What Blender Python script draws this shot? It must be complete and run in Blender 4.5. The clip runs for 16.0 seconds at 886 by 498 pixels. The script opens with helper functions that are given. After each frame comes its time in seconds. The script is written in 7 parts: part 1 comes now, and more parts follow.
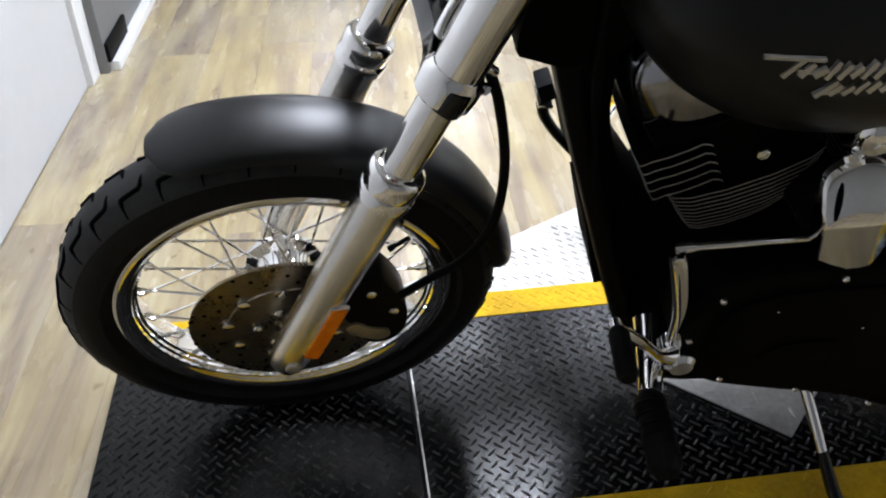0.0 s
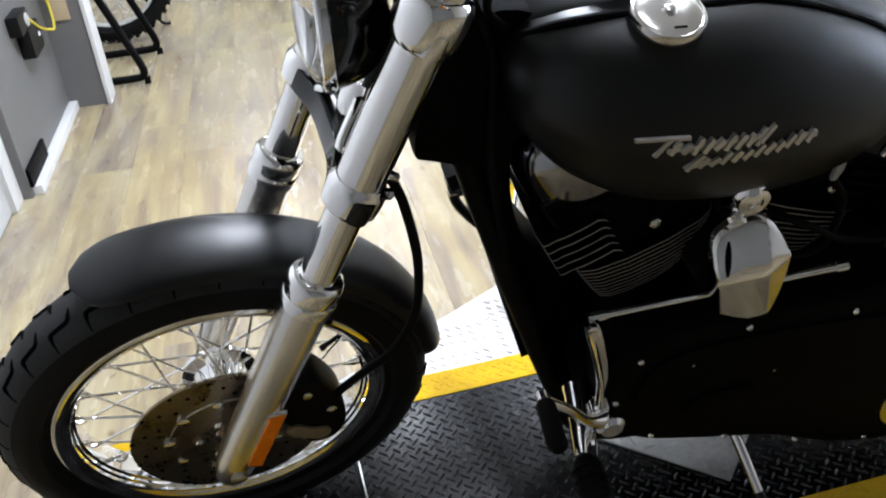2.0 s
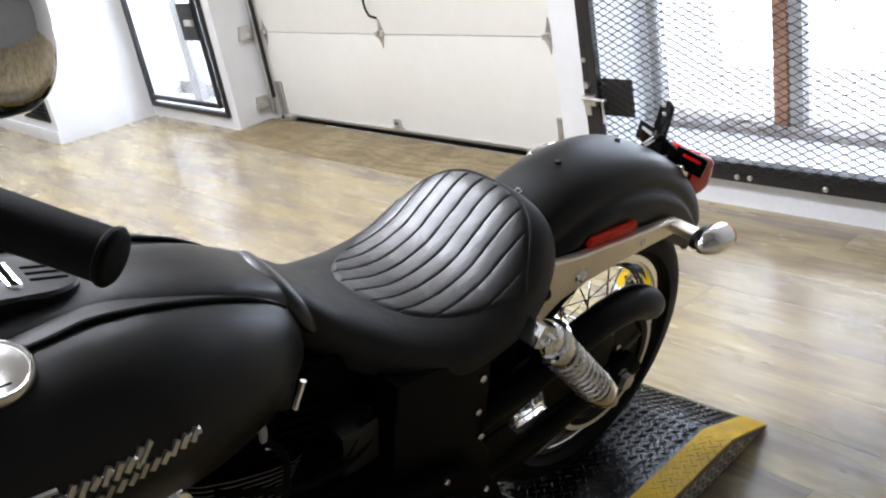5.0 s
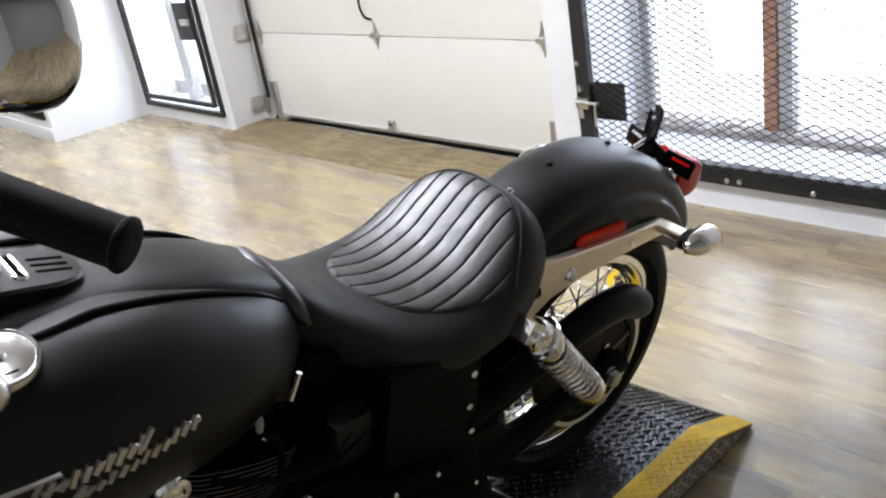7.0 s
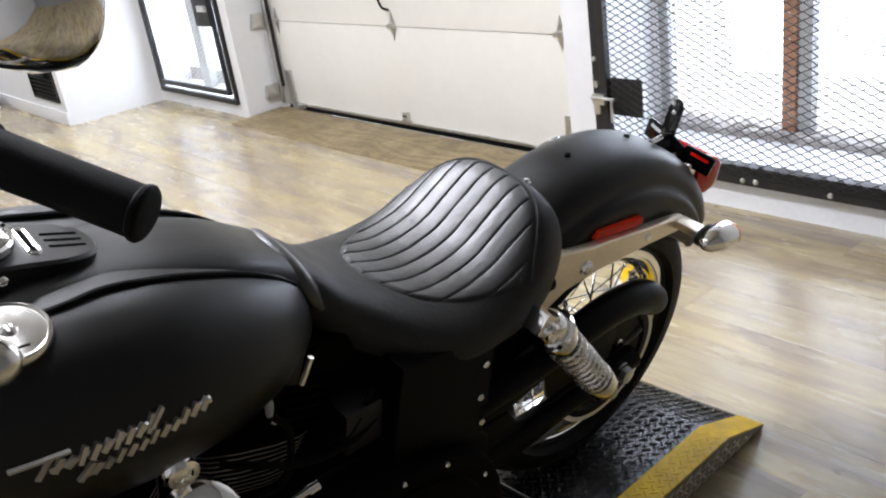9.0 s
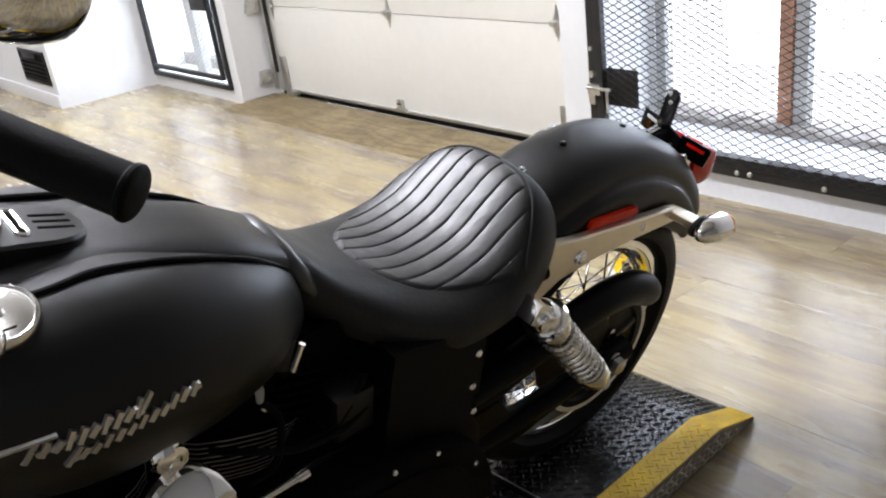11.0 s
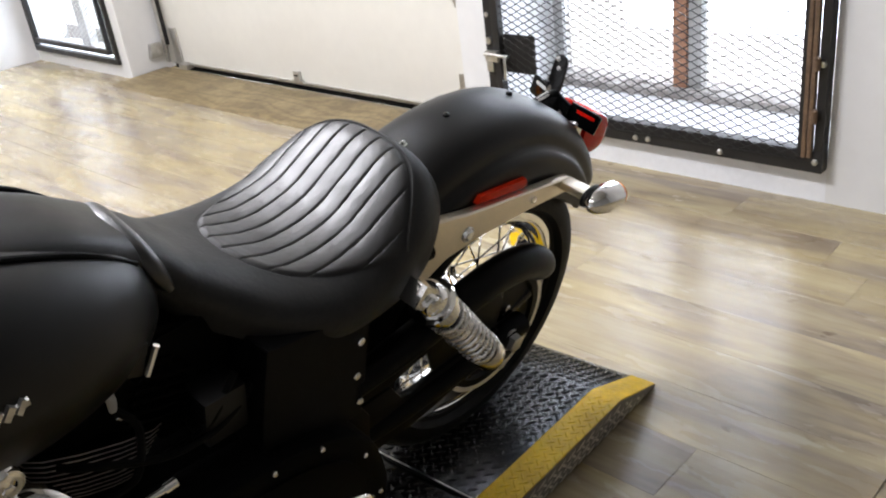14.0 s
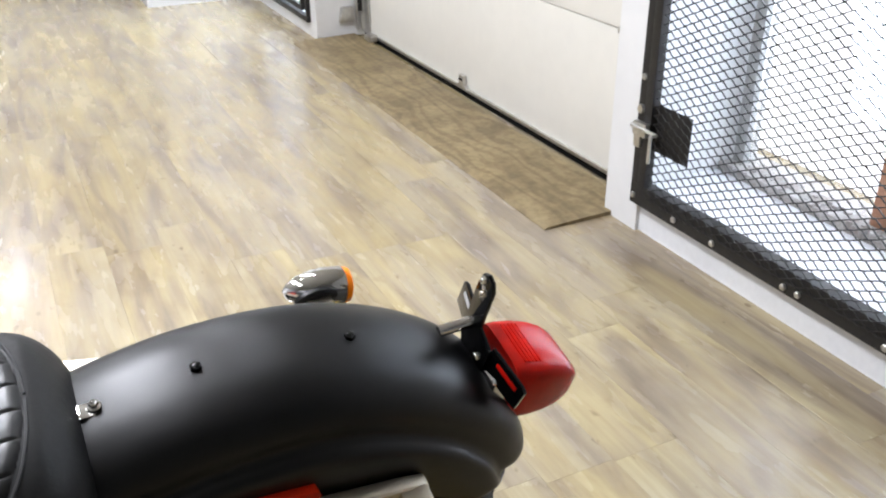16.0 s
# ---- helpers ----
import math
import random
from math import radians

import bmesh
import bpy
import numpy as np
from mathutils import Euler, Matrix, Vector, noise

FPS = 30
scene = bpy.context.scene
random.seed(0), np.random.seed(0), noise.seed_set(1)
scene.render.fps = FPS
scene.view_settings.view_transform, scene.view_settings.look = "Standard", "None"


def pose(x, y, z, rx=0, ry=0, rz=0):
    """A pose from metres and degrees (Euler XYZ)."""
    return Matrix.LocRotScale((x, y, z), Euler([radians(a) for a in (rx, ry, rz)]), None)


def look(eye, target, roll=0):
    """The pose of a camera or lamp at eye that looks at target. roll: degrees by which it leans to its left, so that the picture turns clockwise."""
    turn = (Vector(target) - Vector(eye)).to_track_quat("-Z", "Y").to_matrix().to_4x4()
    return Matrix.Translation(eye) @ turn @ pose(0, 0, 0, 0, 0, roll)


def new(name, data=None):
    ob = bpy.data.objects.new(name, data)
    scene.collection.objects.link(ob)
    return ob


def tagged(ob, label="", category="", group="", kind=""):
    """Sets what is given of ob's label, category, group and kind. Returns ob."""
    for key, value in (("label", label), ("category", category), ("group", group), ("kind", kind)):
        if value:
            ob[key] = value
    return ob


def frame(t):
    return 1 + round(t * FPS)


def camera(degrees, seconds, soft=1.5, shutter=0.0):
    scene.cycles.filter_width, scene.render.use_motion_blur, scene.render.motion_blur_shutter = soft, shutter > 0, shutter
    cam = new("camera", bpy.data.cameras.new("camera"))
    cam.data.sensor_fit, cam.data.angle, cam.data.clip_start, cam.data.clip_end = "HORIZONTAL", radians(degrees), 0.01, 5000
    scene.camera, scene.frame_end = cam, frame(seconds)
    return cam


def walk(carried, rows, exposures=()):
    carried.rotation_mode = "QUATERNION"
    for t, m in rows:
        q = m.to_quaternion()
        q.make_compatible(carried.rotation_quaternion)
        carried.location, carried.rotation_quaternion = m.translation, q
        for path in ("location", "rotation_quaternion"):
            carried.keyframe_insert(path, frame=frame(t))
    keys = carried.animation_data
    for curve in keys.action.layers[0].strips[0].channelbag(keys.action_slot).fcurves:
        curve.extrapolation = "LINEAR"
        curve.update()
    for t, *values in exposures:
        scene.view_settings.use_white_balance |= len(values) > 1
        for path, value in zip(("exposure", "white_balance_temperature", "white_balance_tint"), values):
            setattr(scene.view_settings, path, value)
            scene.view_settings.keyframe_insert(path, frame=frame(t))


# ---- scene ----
cam = camera(53.0, 16.0, soft=2.1)
PATH = [
    (0, (0.160, -1.140, 1.238), (0.287, 0.487, 0.081), -1.32),
    (0.5, (0.124, -1.147, 1.243), (0.131, 0.472, 0.069), -3.27),
    (1, (0.122, -1.155, 1.250), (0.139, 0.484, 0.104), -3.64),
    (1.5, (0.150, -1.166, 1.270), (0.289, 0.517, 0.199), -4.10),
    (2, (0.190, -1.176, 1.287), (0.458, 0.520, 0.263), -5.52),
    (2.5, (0.243, -1.172, 1.310), (0.668, 0.531, 0.352), -6.64),
    (3, (0.285, -1.180, 1.327), (0.827, 0.515, 0.413), -7.80),
    (3.5, (0.363, -1.207, 1.347), (1.094, 0.442, 0.483), -9.41),
    (4, (0.421, -1.213, 1.361), (1.346, 0.353, 0.530), -9.29),
    (4.5, (0.448, -1.214, 1.367), (1.529, 0.277, 0.585), -10.14),
    (5, (0.463, -1.211, 1.366), (1.586, 0.253, 0.594), -10.73),
    (5.2, (0.464, -1.217, 1.363), (1.591, 0.240, 0.582), -10.62),
    (7.3, (0.440, -1.236, 1.374), (1.577, 0.219, 0.605), -9.83),
    (7.5, (0.443, -1.231, 1.367), (1.572, 0.221, 0.582), -9.37),
    (8, (0.441, -1.228, 1.364), (1.567, 0.238, 0.601), -9.15),
    (8.5, (0.439, -1.224, 1.356), (1.553, 0.240, 0.570), -8.86),
    (9, (0.439, -1.222, 1.360), (1.556, 0.243, 0.582), -8.71),
    (9.2, (0.437, -1.223, 1.362), (1.551, 0.248, 0.593), -8.89),
    (11.3, (0.443, -1.213, 1.351), (1.561, 0.235, 0.543), -7.63),
    (11.5, (0.440, -1.213, 1.349), (1.545, 0.243, 0.537), -7.58),
    (12, (0.448, -1.210, 1.340), (1.562, 0.215, 0.486), -7.69),
    (12.5, (0.465, -1.214, 1.334), (1.606, 0.174, 0.455), -7.73),
    (13, (0.464, -1.215, 1.339), (1.623, 0.174, 0.485), -7.15),
    (13.5, (0.473, -1.204, 1.317), (1.642, 0.121, 0.382), -5.74),
    (14, (0.536, -1.189, 1.327), (1.768, 0.114, 0.441), -7.67),
    (14.5, (0.666, -1.187, 1.354), (1.748, 0.261, 0.499), -4.66),
    (15, (0.866, -1.064, 1.349), (1.921, 0.378, 0.450), -5.26),
    (15.5, (1.112, -0.993, 1.379), (2.158, 0.484, 0.530), -4.59),
    (16, (1.439, -0.958, 1.394), (2.220, 0.631, 0.464), -0.42),
]
walk(cam, [(t, look(eye, target, roll)) for t, eye, target, roll in PATH], ((0, 0, 6080, 11), (2, 0, 6020, 10), (3, 0, 6260, 15), (5, 0, 6240, 13), (9, 0, 6330, 13), (12, 0.06, 6500, 14), (13.5, 0.12, 6740, 15), (14, 0.04, 6540, 13), (15, 0, 6420, 13), (16, 0, 6340, 12)))

# ---- world and lights ----
world = bpy.data.worlds.new("sky")
scene.world = world
world.use_nodes = True
wn = world.node_tree
sky = wn.nodes.new("ShaderNodeTexSky")
sky.sky_type, sky.sun_disc = "NISHITA", False
sky.sun_elevation, sky.sun_rotation = radians(40), radians(60)
wn.links.new(sky.outputs[0], wn.nodes["Background"].inputs[0])
wn.nodes["Background"].inputs[1].default_value = 0.08


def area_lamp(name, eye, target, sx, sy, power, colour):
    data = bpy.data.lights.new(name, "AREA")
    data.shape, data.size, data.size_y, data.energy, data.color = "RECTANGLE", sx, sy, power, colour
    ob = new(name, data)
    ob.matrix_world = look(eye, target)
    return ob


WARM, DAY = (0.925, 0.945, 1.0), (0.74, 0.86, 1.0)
# ceiling fittings over the shop floor; the one at y -0.4 is added fill
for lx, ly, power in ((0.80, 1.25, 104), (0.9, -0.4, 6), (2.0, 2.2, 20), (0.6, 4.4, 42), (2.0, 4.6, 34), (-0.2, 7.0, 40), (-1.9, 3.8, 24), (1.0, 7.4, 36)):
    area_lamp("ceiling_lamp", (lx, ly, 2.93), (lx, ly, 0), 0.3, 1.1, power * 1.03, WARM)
# a row of small spots along the ceiling
for lx, ly in ((0.2, 1.0), (0.8, 1.1), (1.4, 1.0), (2.1, 0.9)):
    area_lamp("ceiling_spot", (lx, ly, 2.9), (lx, ly, 0), 0.10, 0.10, 9, WARM)
# daylight in the window openings
area_lamp("window_daylight", (3.95, 0.53, 1.25), (0.5, 0.4, 0.3), 1.3, 2.0, 51, DAY)
area_lamp("window_daylight", (3.95, 5.0, 1.2), (0.5, 4.0, 0.2), 1.1, 1.9, 95, DAY)

# ---- materials ----


def material(name, base, rough=0.5, metal=0.0, vary=0.0, scale=20.0, bump=0.0, bump_scale=120.0, rough_vary=0.0, second=None, stretch=None, coat=0.0, per_object=0.0, spec=0.5):
    """A Principled material with colour and roughness that vary at two scales, and fine relief."""
    m = bpy.data.materials.new(name)
    m.use_nodes = True
    nt, b = m.node_tree, m.node_tree.nodes["Principled BSDF"]
    b.inputs["Roughness"].default_value, b.inputs["Metallic"].default_value = rough, metal
    b.inputs["Base Color"].default_value = (*base, 1)
    b.inputs["Coat Weight"].default_value, b.inputs["Specular IOR Level"].default_value = coat, spec
    co = nt.nodes.new("ShaderNodeTexCoord")
    mp = nt.nodes.new("ShaderNodeMapping")
    nt.links.new(co.outputs["Object"], mp.inputs[0])
    if stretch:
        mp.inputs["Scale"].default_value = stretch
    if vary or rough_vary or second:
        big, fine = nt.nodes.new("ShaderNodeTexNoise"), nt.nodes.new("ShaderNodeTexNoise")
        for n, s in ((big, scale), (fine, scale * 7)):
            n.inputs["Scale"].default_value, n.inputs["Detail"].default_value = s, 5
            nt.links.new(mp.outputs[0], n.inputs["Vector"])
        mixn = nt.nodes.new("ShaderNodeMath")
        mixn.operation = "MULTIPLY_ADD"
        nt.links.new(fine.outputs["Fac"], mixn.inputs[0])
        mixn.inputs[1].default_value = 0.4
        half = nt.nodes.new("ShaderNodeMath")
        half.operation, half.inputs[1].default_value = "MULTIPLY", 0.6
        nt.links.new(big.outputs["Fac"], half.inputs[0])
        nt.links.new(half.outputs[0], mixn.inputs[2])
        ramp = nt.nodes.new("ShaderNodeValToRGB")
        other = second or tuple(c * (1 - vary) for c in base)
        ramp.color_ramp.elements[0].color, ramp.color_ramp.elements[0].position = (*other, 1), 0.36
        ramp.color_ramp.elements[1].color, ramp.color_ramp.elements[1].position = (*(min(1, c * (1 + vary * 0.5)) for c in base), 1), 0.64
        nt.links.new(mixn.outputs[0], ramp.inputs[0])
        colour = ramp.outputs[0]
        if per_object:
            info, hsv = nt.nodes.new("ShaderNodeObjectInfo"), nt.nodes.new("ShaderNodeHueSaturation")
            mr = nt.nodes.new("ShaderNodeMapRange")
            mr.inputs["To Min"].default_value, mr.inputs["To Max"].default_value = 1 - per_object, 1 + per_object
            nt.links.new(info.outputs["Random"], mr.inputs["Value"])
            nt.links.new(mr.outputs[0], hsv.inputs["Value"])
            nt.links.new(colour, hsv.inputs["Color"])
            colour = hsv.outputs[0]
        nt.links.new(colour, b.inputs["Base Color"])
        if rough_vary:
            mr = nt.nodes.new("ShaderNodeMapRange")
            mr.inputs["From Min"].default_value, mr.inputs["From Max"].default_value = 0.3, 0.7
            mr.inputs["To Min"].default_value, mr.inputs["To Max"].default_value = max(0.02, rough - rough_vary), min(1, rough + rough_vary)
            nt.links.new(mixn.outputs[0], mr.inputs["Value"])
            nt.links.new(mr.outputs[0], b.inputs["Roughness"])
    if bump:
        n, bm = nt.nodes.new("ShaderNodeTexNoise"), nt.nodes.new("ShaderNodeBump")
        n.inputs["Scale"].default_value, n.inputs["Detail"].default_value = bump_scale, 4
        bm.inputs["Strength"].default_value, bm.inputs["Distance"].default_value = bump, 0.002
        nt.links.new(mp.outputs[0], n.inputs["Vector"])
        nt.links.new(n.outputs["Fac"], bm.inputs["Height"])
        nt.links.new(bm.outputs[0], b.inputs["Normal"])
    return m


def plank_material():
    """Greyed oak vinyl: grain along y, knots, cloudy stains, and a shift of tone from plank to plank."""
    m = bpy.data.materials.new("vinyl_plank")
    m.use_nodes = True
    nt, b = m.node_tree, m.node_tree.nodes["Principled BSDF"]
    co, info = nt.nodes.new("ShaderNodeTexCoord"), nt.nodes.new("ShaderNodeObjectInfo")
    off = nt.nodes.new("ShaderNodeVectorMath")
    off.operation = "MULTIPLY_ADD"
    comb = nt.nodes.new("ShaderNodeCombineXYZ")
    for i in range(3):
        nt.links.new(info.outputs["Random"], comb.inputs[i])
    off.inputs[1].default_value = (37, 91, 13)
    nt.links.new(comb.outputs[0], off.inputs[0])
    nt.links.new(co.outputs["Object"], off.inputs[2])

    def noise_at(sx, sy, scale, detail=6, dist=0.0):
        mp, n = nt.nodes.new("ShaderNodeMapping"), nt.nodes.new("ShaderNodeTexNoise")
        mp.inputs["Scale"].default_value = (sx, sy, 1)
        n.inputs["Scale"].default_value, n.inputs["Detail"].default_value, n.inputs["Distortion"].default_value = scale, detail, dist
        nt.links.new(off.outputs[0], mp.inputs[0])
        nt.links.new(mp.outputs[0], n.inputs["Vector"])
        return n.outputs["Fac"]

    def ramp(fac, *stops):
        r = nt.nodes.new("ShaderNodeValToRGB")
        while len(r.color_ramp.elements) < len(stops):
            r.color_ramp.elements.new(0.5)
        for e, (p, c) in zip(r.color_ramp.elements, stops):
            e.position, e.color = p, (*c, 1)
        nt.links.new(fac, r.inputs[0])
        return r.outputs[0]

    def mix(a, bb, fac, mode="MIX"):
        x = nt.nodes.new("ShaderNodeMix")
        x.data_type, x.blend_type = "RGBA", mode
        if not isinstance(fac, float):
            nt.links.new(fac, x.inputs[0])
        else:
            x.inputs[0].default_value = fac
        nt.links.new(a, x.inputs[6])
        nt.links.new(bb, x.inputs[7])
        return x.outputs[2]

    white = ramp(info.outputs["Random"], (0.0, (1, 1, 1)), (1.0, (1, 1, 1)))
    cloud = ramp(noise_at(1, 0.17, 7.5, 4, 1.4), (0.34, (0.282, 0.230, 0.172)), (0.45, (0.360, 0.301, 0.208)), (0.55, (0.418, 0.353, 0.226)), (0.68, (0.468, 0.400, 0.256)))
    grain = ramp(noise_at(1, 0.045, 60, 7, 0.8), (0.34, (0.62, 0.60, 0.56)), (0.55, (1, 1, 1)))
    col = mix(cloud, grain, 0.14, "MULTIPLY")
    streak = ramp(noise_at(1, 0.06, 38, 4, 0.6), (0.37, (0.50, 0.43, 0.34)), (0.55, (1, 1, 1)))
    col = mix(col, streak, 0.16, "MULTIPLY")
    drift = ramp(noise_at(1, 0.30, 3.2, 3, 0.8), (0.36, (0.93, 0.94, 1.0)), (0.62, (1.0, 0.96, 0.80)))
    col = mix(col, drift, 0.75, "MULTIPLY")
    spots = ramp(noise_at(1, 0.5, 26, 2, 0.2), (0.69, (1, 1, 1)), (0.76, (0.40, 0.33, 0.27)))
    col = mix(col, spots, 0.70, "MULTIPLY")
    mottle = ramp(noise_at(1, 0.22, 20, 6, 1.2), (0.38, (0.70, 0.63, 0.54)), (0.53, (1, 1, 1)))
    col = mix(col, mottle, 0.10, "MULTIPLY")
    smudge = ramp(noise_at(1, 0.42, 8, 6, 2.0), (0.34, (0.58, 0.50, 0.41)), (0.50, (1, 1, 1)))
    col = mix(col, smudge, 0.26, "MULTIPLY")
    # pale round knots with a dark rim, in some places only
    kn, kmap = nt.nodes.new("ShaderNodeTexVoronoi"), nt.nodes.new("ShaderNodeMapping")
    kn.inputs["Scale"].default_value = 2.6
    kmap.inputs["Scale"].default_value = (1, 0.8, 1)
    nt.links.new(off.outputs[0], kmap.inputs[0])
    wob = nt.nodes.new("ShaderNodeVectorMath")
    wob.operation = "MULTIPLY_ADD"
    wob.inputs[1].default_value = (0.05, 0.05, 0)
    warp = nt.nodes.new("ShaderNodeTexNoise")
    warp.inputs["Scale"].default_value = 26
    nt.links.new(off.outputs[0], warp.inputs["Vector"])
    nt.links.new(warp.outputs["Color"], wob.inputs[0])
    nt.links.new(kmap.outputs[0], wob.inputs[2])
    nt.links.new(wob.outputs[0], kn.inputs["Vector"])
    knot = ramp(kn.outputs["Distance"], (0.0, (1.12, 1.10, 1.04)), (0.052, (1.22, 1.18, 1.10)), (0.066, (0.46, 0.38, 0.30)), (0.105, (1, 1, 1)))
    some = ramp(kn.outputs["Color"], (0.56, (0, 0, 0)), (0.60, (1, 1, 1)))
    col = mix(col, mix(white, knot, some), 0.85, "MULTIPLY")
    ring_x, ring_n = nt.nodes.new("ShaderNodeTexWave"), nt.nodes.new("ShaderNodeMapping")
    ring_x.bands_direction = "X"
    ring_x.inputs["Scale"].default_value, ring_x.inputs["Distortion"].default_value, ring_x.inputs["Detail"].default_value, ring_x.inputs["Detail Scale"].default_value = 9.0, 7.0, 3.0, 0.9
    ring_n.inputs["Scale"].default_value = (1, 0.10, 1)
    nt.links.new(off.outputs[0], ring_n.inputs[0])
    nt.links.new(ring_n.outputs[0], ring_x.inputs["Vector"])
    col = mix(col, ramp(ring_x.outputs["Fac"], (0.05, (0.66, 0.58, 0.48)), (0.35, (1, 1, 1))), 0.12, "MULTIPLY")
    fine = ramp(noise_at(1, 0.10, 140, 4, 0.4), (0.30, (0.74, 0.70, 0.64)), (0.50, (1, 1, 1)))
    col = mix(col, fine, 0.10, "MULTIPLY")
    tone = ramp(info.outputs["Random"], (0.0, (0.93, 0.935, 0.955)), (0.5, (0.985, 0.985, 0.98)), (1.0, (1.04, 1.04, 1.02)))
    col = mix(col, tone, 1.0, "MULTIPLY")
    nt.links.new(col, b.inputs["Base Color"])
    rr = ramp(noise_at(1, 0.2, 18, 5), (0.3, (0.20, 0.20, 0.20)), (0.7, (0.31, 0.31, 0.31)))
    nt.links.new(rr, b.inputs["Roughness"])
    bp = nt.nodes.new("ShaderNodeBump")
    bp.inputs["Strength"].default_value, bp.inputs["Distance"].default_value = 0.035, 0.001
    nt.links.new(noise_at(1, 0.05, 90, 5, 0.5), bp.inputs["Height"])
    nt.links.new(bp.outputs[0], b.inputs["Normal"])
    return m


def plywood_material():
    """Bare, trodden plywood: tight cathedral grain under blotches of dirt."""
    m = bpy.data.materials.new("plywood")
    m.use_nodes = True
    nt, b = m.node_tree, m.node_tree.nodes["Principled BSDF"]
    co, mp, wv, r = (nt.nodes.new(k) for k in ("ShaderNodeTexCoord", "ShaderNodeMapping", "ShaderNodeTexWave", "ShaderNodeValToRGB"))
    mp.inputs["Scale"].default_value = (1.0, 0.30, 1.0)
    wv.inputs["Scale"].default_value, wv.inputs["Distortion"].default_value = 4.2, 15.0
    wv.inputs["Detail"].default_value, wv.inputs["Detail Scale"].default_value = 3.0, 1.5
    nt.links.new(co.outputs["Object"], mp.inputs[0])
    nt.links.new(mp.outputs[0], wv.inputs["Vector"])
    r.color_ramp.elements[0].color, r.color_ramp.elements[1].color = (0.235, 0.172, 0.084, 1), (0.310, 0.238, 0.122, 1)
    r.color_ramp.elements[0].position, r.color_ramp.elements[1].position = 0.12, 0.62
    nt.links.new(wv.outputs["Fac"], r.inputs[0])
    colour = r.outputs[0]
    for scale, low, lo, hi in ((5.0, (0.62, 0.60, 0.56), 0.40, 0.62), (34.0, (0.72, 0.69, 0.64), 0.38, 0.58)):
        n, dr, mx = (nt.nodes.new(k) for k in ("ShaderNodeTexNoise", "ShaderNodeValToRGB", "ShaderNodeMix"))
        n.inputs["Scale"].default_value, n.inputs["Detail"].default_value = scale, 6
        nt.links.new(co.outputs["Object"], n.inputs["Vector"])
        dr.color_ramp.elements[0].color, dr.color_ramp.elements[0].position = (*low, 1), lo
        dr.color_ramp.elements[1].color, dr.color_ramp.elements[1].position = (1, 1, 1, 1), hi
        nt.links.new(n.outputs["Fac"], dr.inputs[0])
        mx.data_type, mx.blend_type = "RGBA", "MULTIPLY"
        mx.inputs[0].default_value = 0.8
        nt.links.new(colour, mx.inputs[6])
        nt.links.new(dr.outputs[0], mx.inputs[7])
        colour = mx.outputs[2]
    nt.links.new(colour, b.inputs["Base Color"])
    b.inputs["Roughness"].default_value = 0.5
    return m


def lens_material(name, base, rough=0.12, inner=0.5):
    m = material(name, base, rough, 0, 0.15, 60, spec=0.3)
    b = m.node_tree.nodes["Principled BSDF"]
    b.inputs["Coat Weight"].default_value, b.inputs["Subsurface Weight"].default_value = 0.12, inner
    b.inputs["Subsurface Radius"].default_value, b.inputs["Subsurface Scale"].default_value = (1.0, 0.6, 0.3), 0.04
    return m


def glass_material(name):
    m = bpy.data.materials.new(name)
    m.use_nodes = True
    b = m.node_tree.nodes["Principled BSDF"]
    b.inputs["Transmission Weight"].default_value, b.inputs["Roughness"].default_value, b.inputs["IOR"].default_value = 1.0, 0.02, 1.45
    return m


def glow_material(name, colour, strength):
    m = bpy.data.materials.new(name)
    m.use_nodes = True
    b = m.node_tree.nodes["Principled BSDF"]
    b.inputs["Base Color"].default_value = (0.8, 0.8, 0.8, 1)
    b.inputs["Emission Color"].default_value, b.inputs["Emission Strength"].default_value = (*colour, 1), strength
    return m


DENIM = material("denim_black_paint", (0.0036, 0.0035, 0.0035), 0.37, 0, 0.25, 9, 0.05, 900, 0.05, spec=0.37)
GLOSS = material("gloss_black_paint", (0.002, 0.002, 0.0022), 0.10, 0, 0.2, 8, coat=0.15, spec=0.30)
WRINKLE = material("wrinkle_black_powdercoat", (0.0014, 0.0014, 0.0014), 0.55, 0, 0.3, 40, 0.35, 700, 0.06, spec=0.045)
CLUSTER = material("matte_black_casting", (0.0016, 0.0016, 0.0016), 0.45, 0, 0.3, 60, 0.2, 500, 0.06, spec=0.05)
SATIN = material("satin_black_steel", (0.0025, 0.0025, 0.0027), 0.45, 0, 0.25, 30, 0.08, 300, 0.06, spec=0.09)
CHROME = material("chrome", (0.90, 0.89, 0.875), 0.06, 1, 0.04, 14, rough_vary=0.03)
ALU = material("polished_aluminium", (0.76, 0.74, 0.70), 0.24, 1, 0.05, 22, rough_vary=0.03)
# aluminium tinted tan to carry the wood floor's reflection in its colour
STRUT = material("tan_satin_aluminium", (0.82, 0.735, 0.60), 0.32, 1, 0.06, 18, rough_vary=0.04)
STAINLESS = material("stainless_disc", (0.34, 0.30, 0.24), 0.30, 1, 0.25, 30, 0.05, 500, 0.08)
ZINC = material("zinc_steel", (0.62, 0.61, 0.58), 0.38, 1, 0.2, 40, 0.1, 300, 0.1)
RUBBER = material("black_rubber", (0.003, 0.003, 0.003), 0.6, 0, 0.3, 60, 0.2, 500, 0.08, spec=0.08)
TYRE = material("tyre_rubber", (0.007, 0.007, 0.007), 0.60, 0, 0.35, 30, 0.25, 350, 0.08, spec=0.14)
TREADRUBBER = material("pale_tread_rubber", (0.026, 0.0255, 0.025), 0.72, 0, 0.4, 40, 0.25, 350, 0.08, spec=0.30)
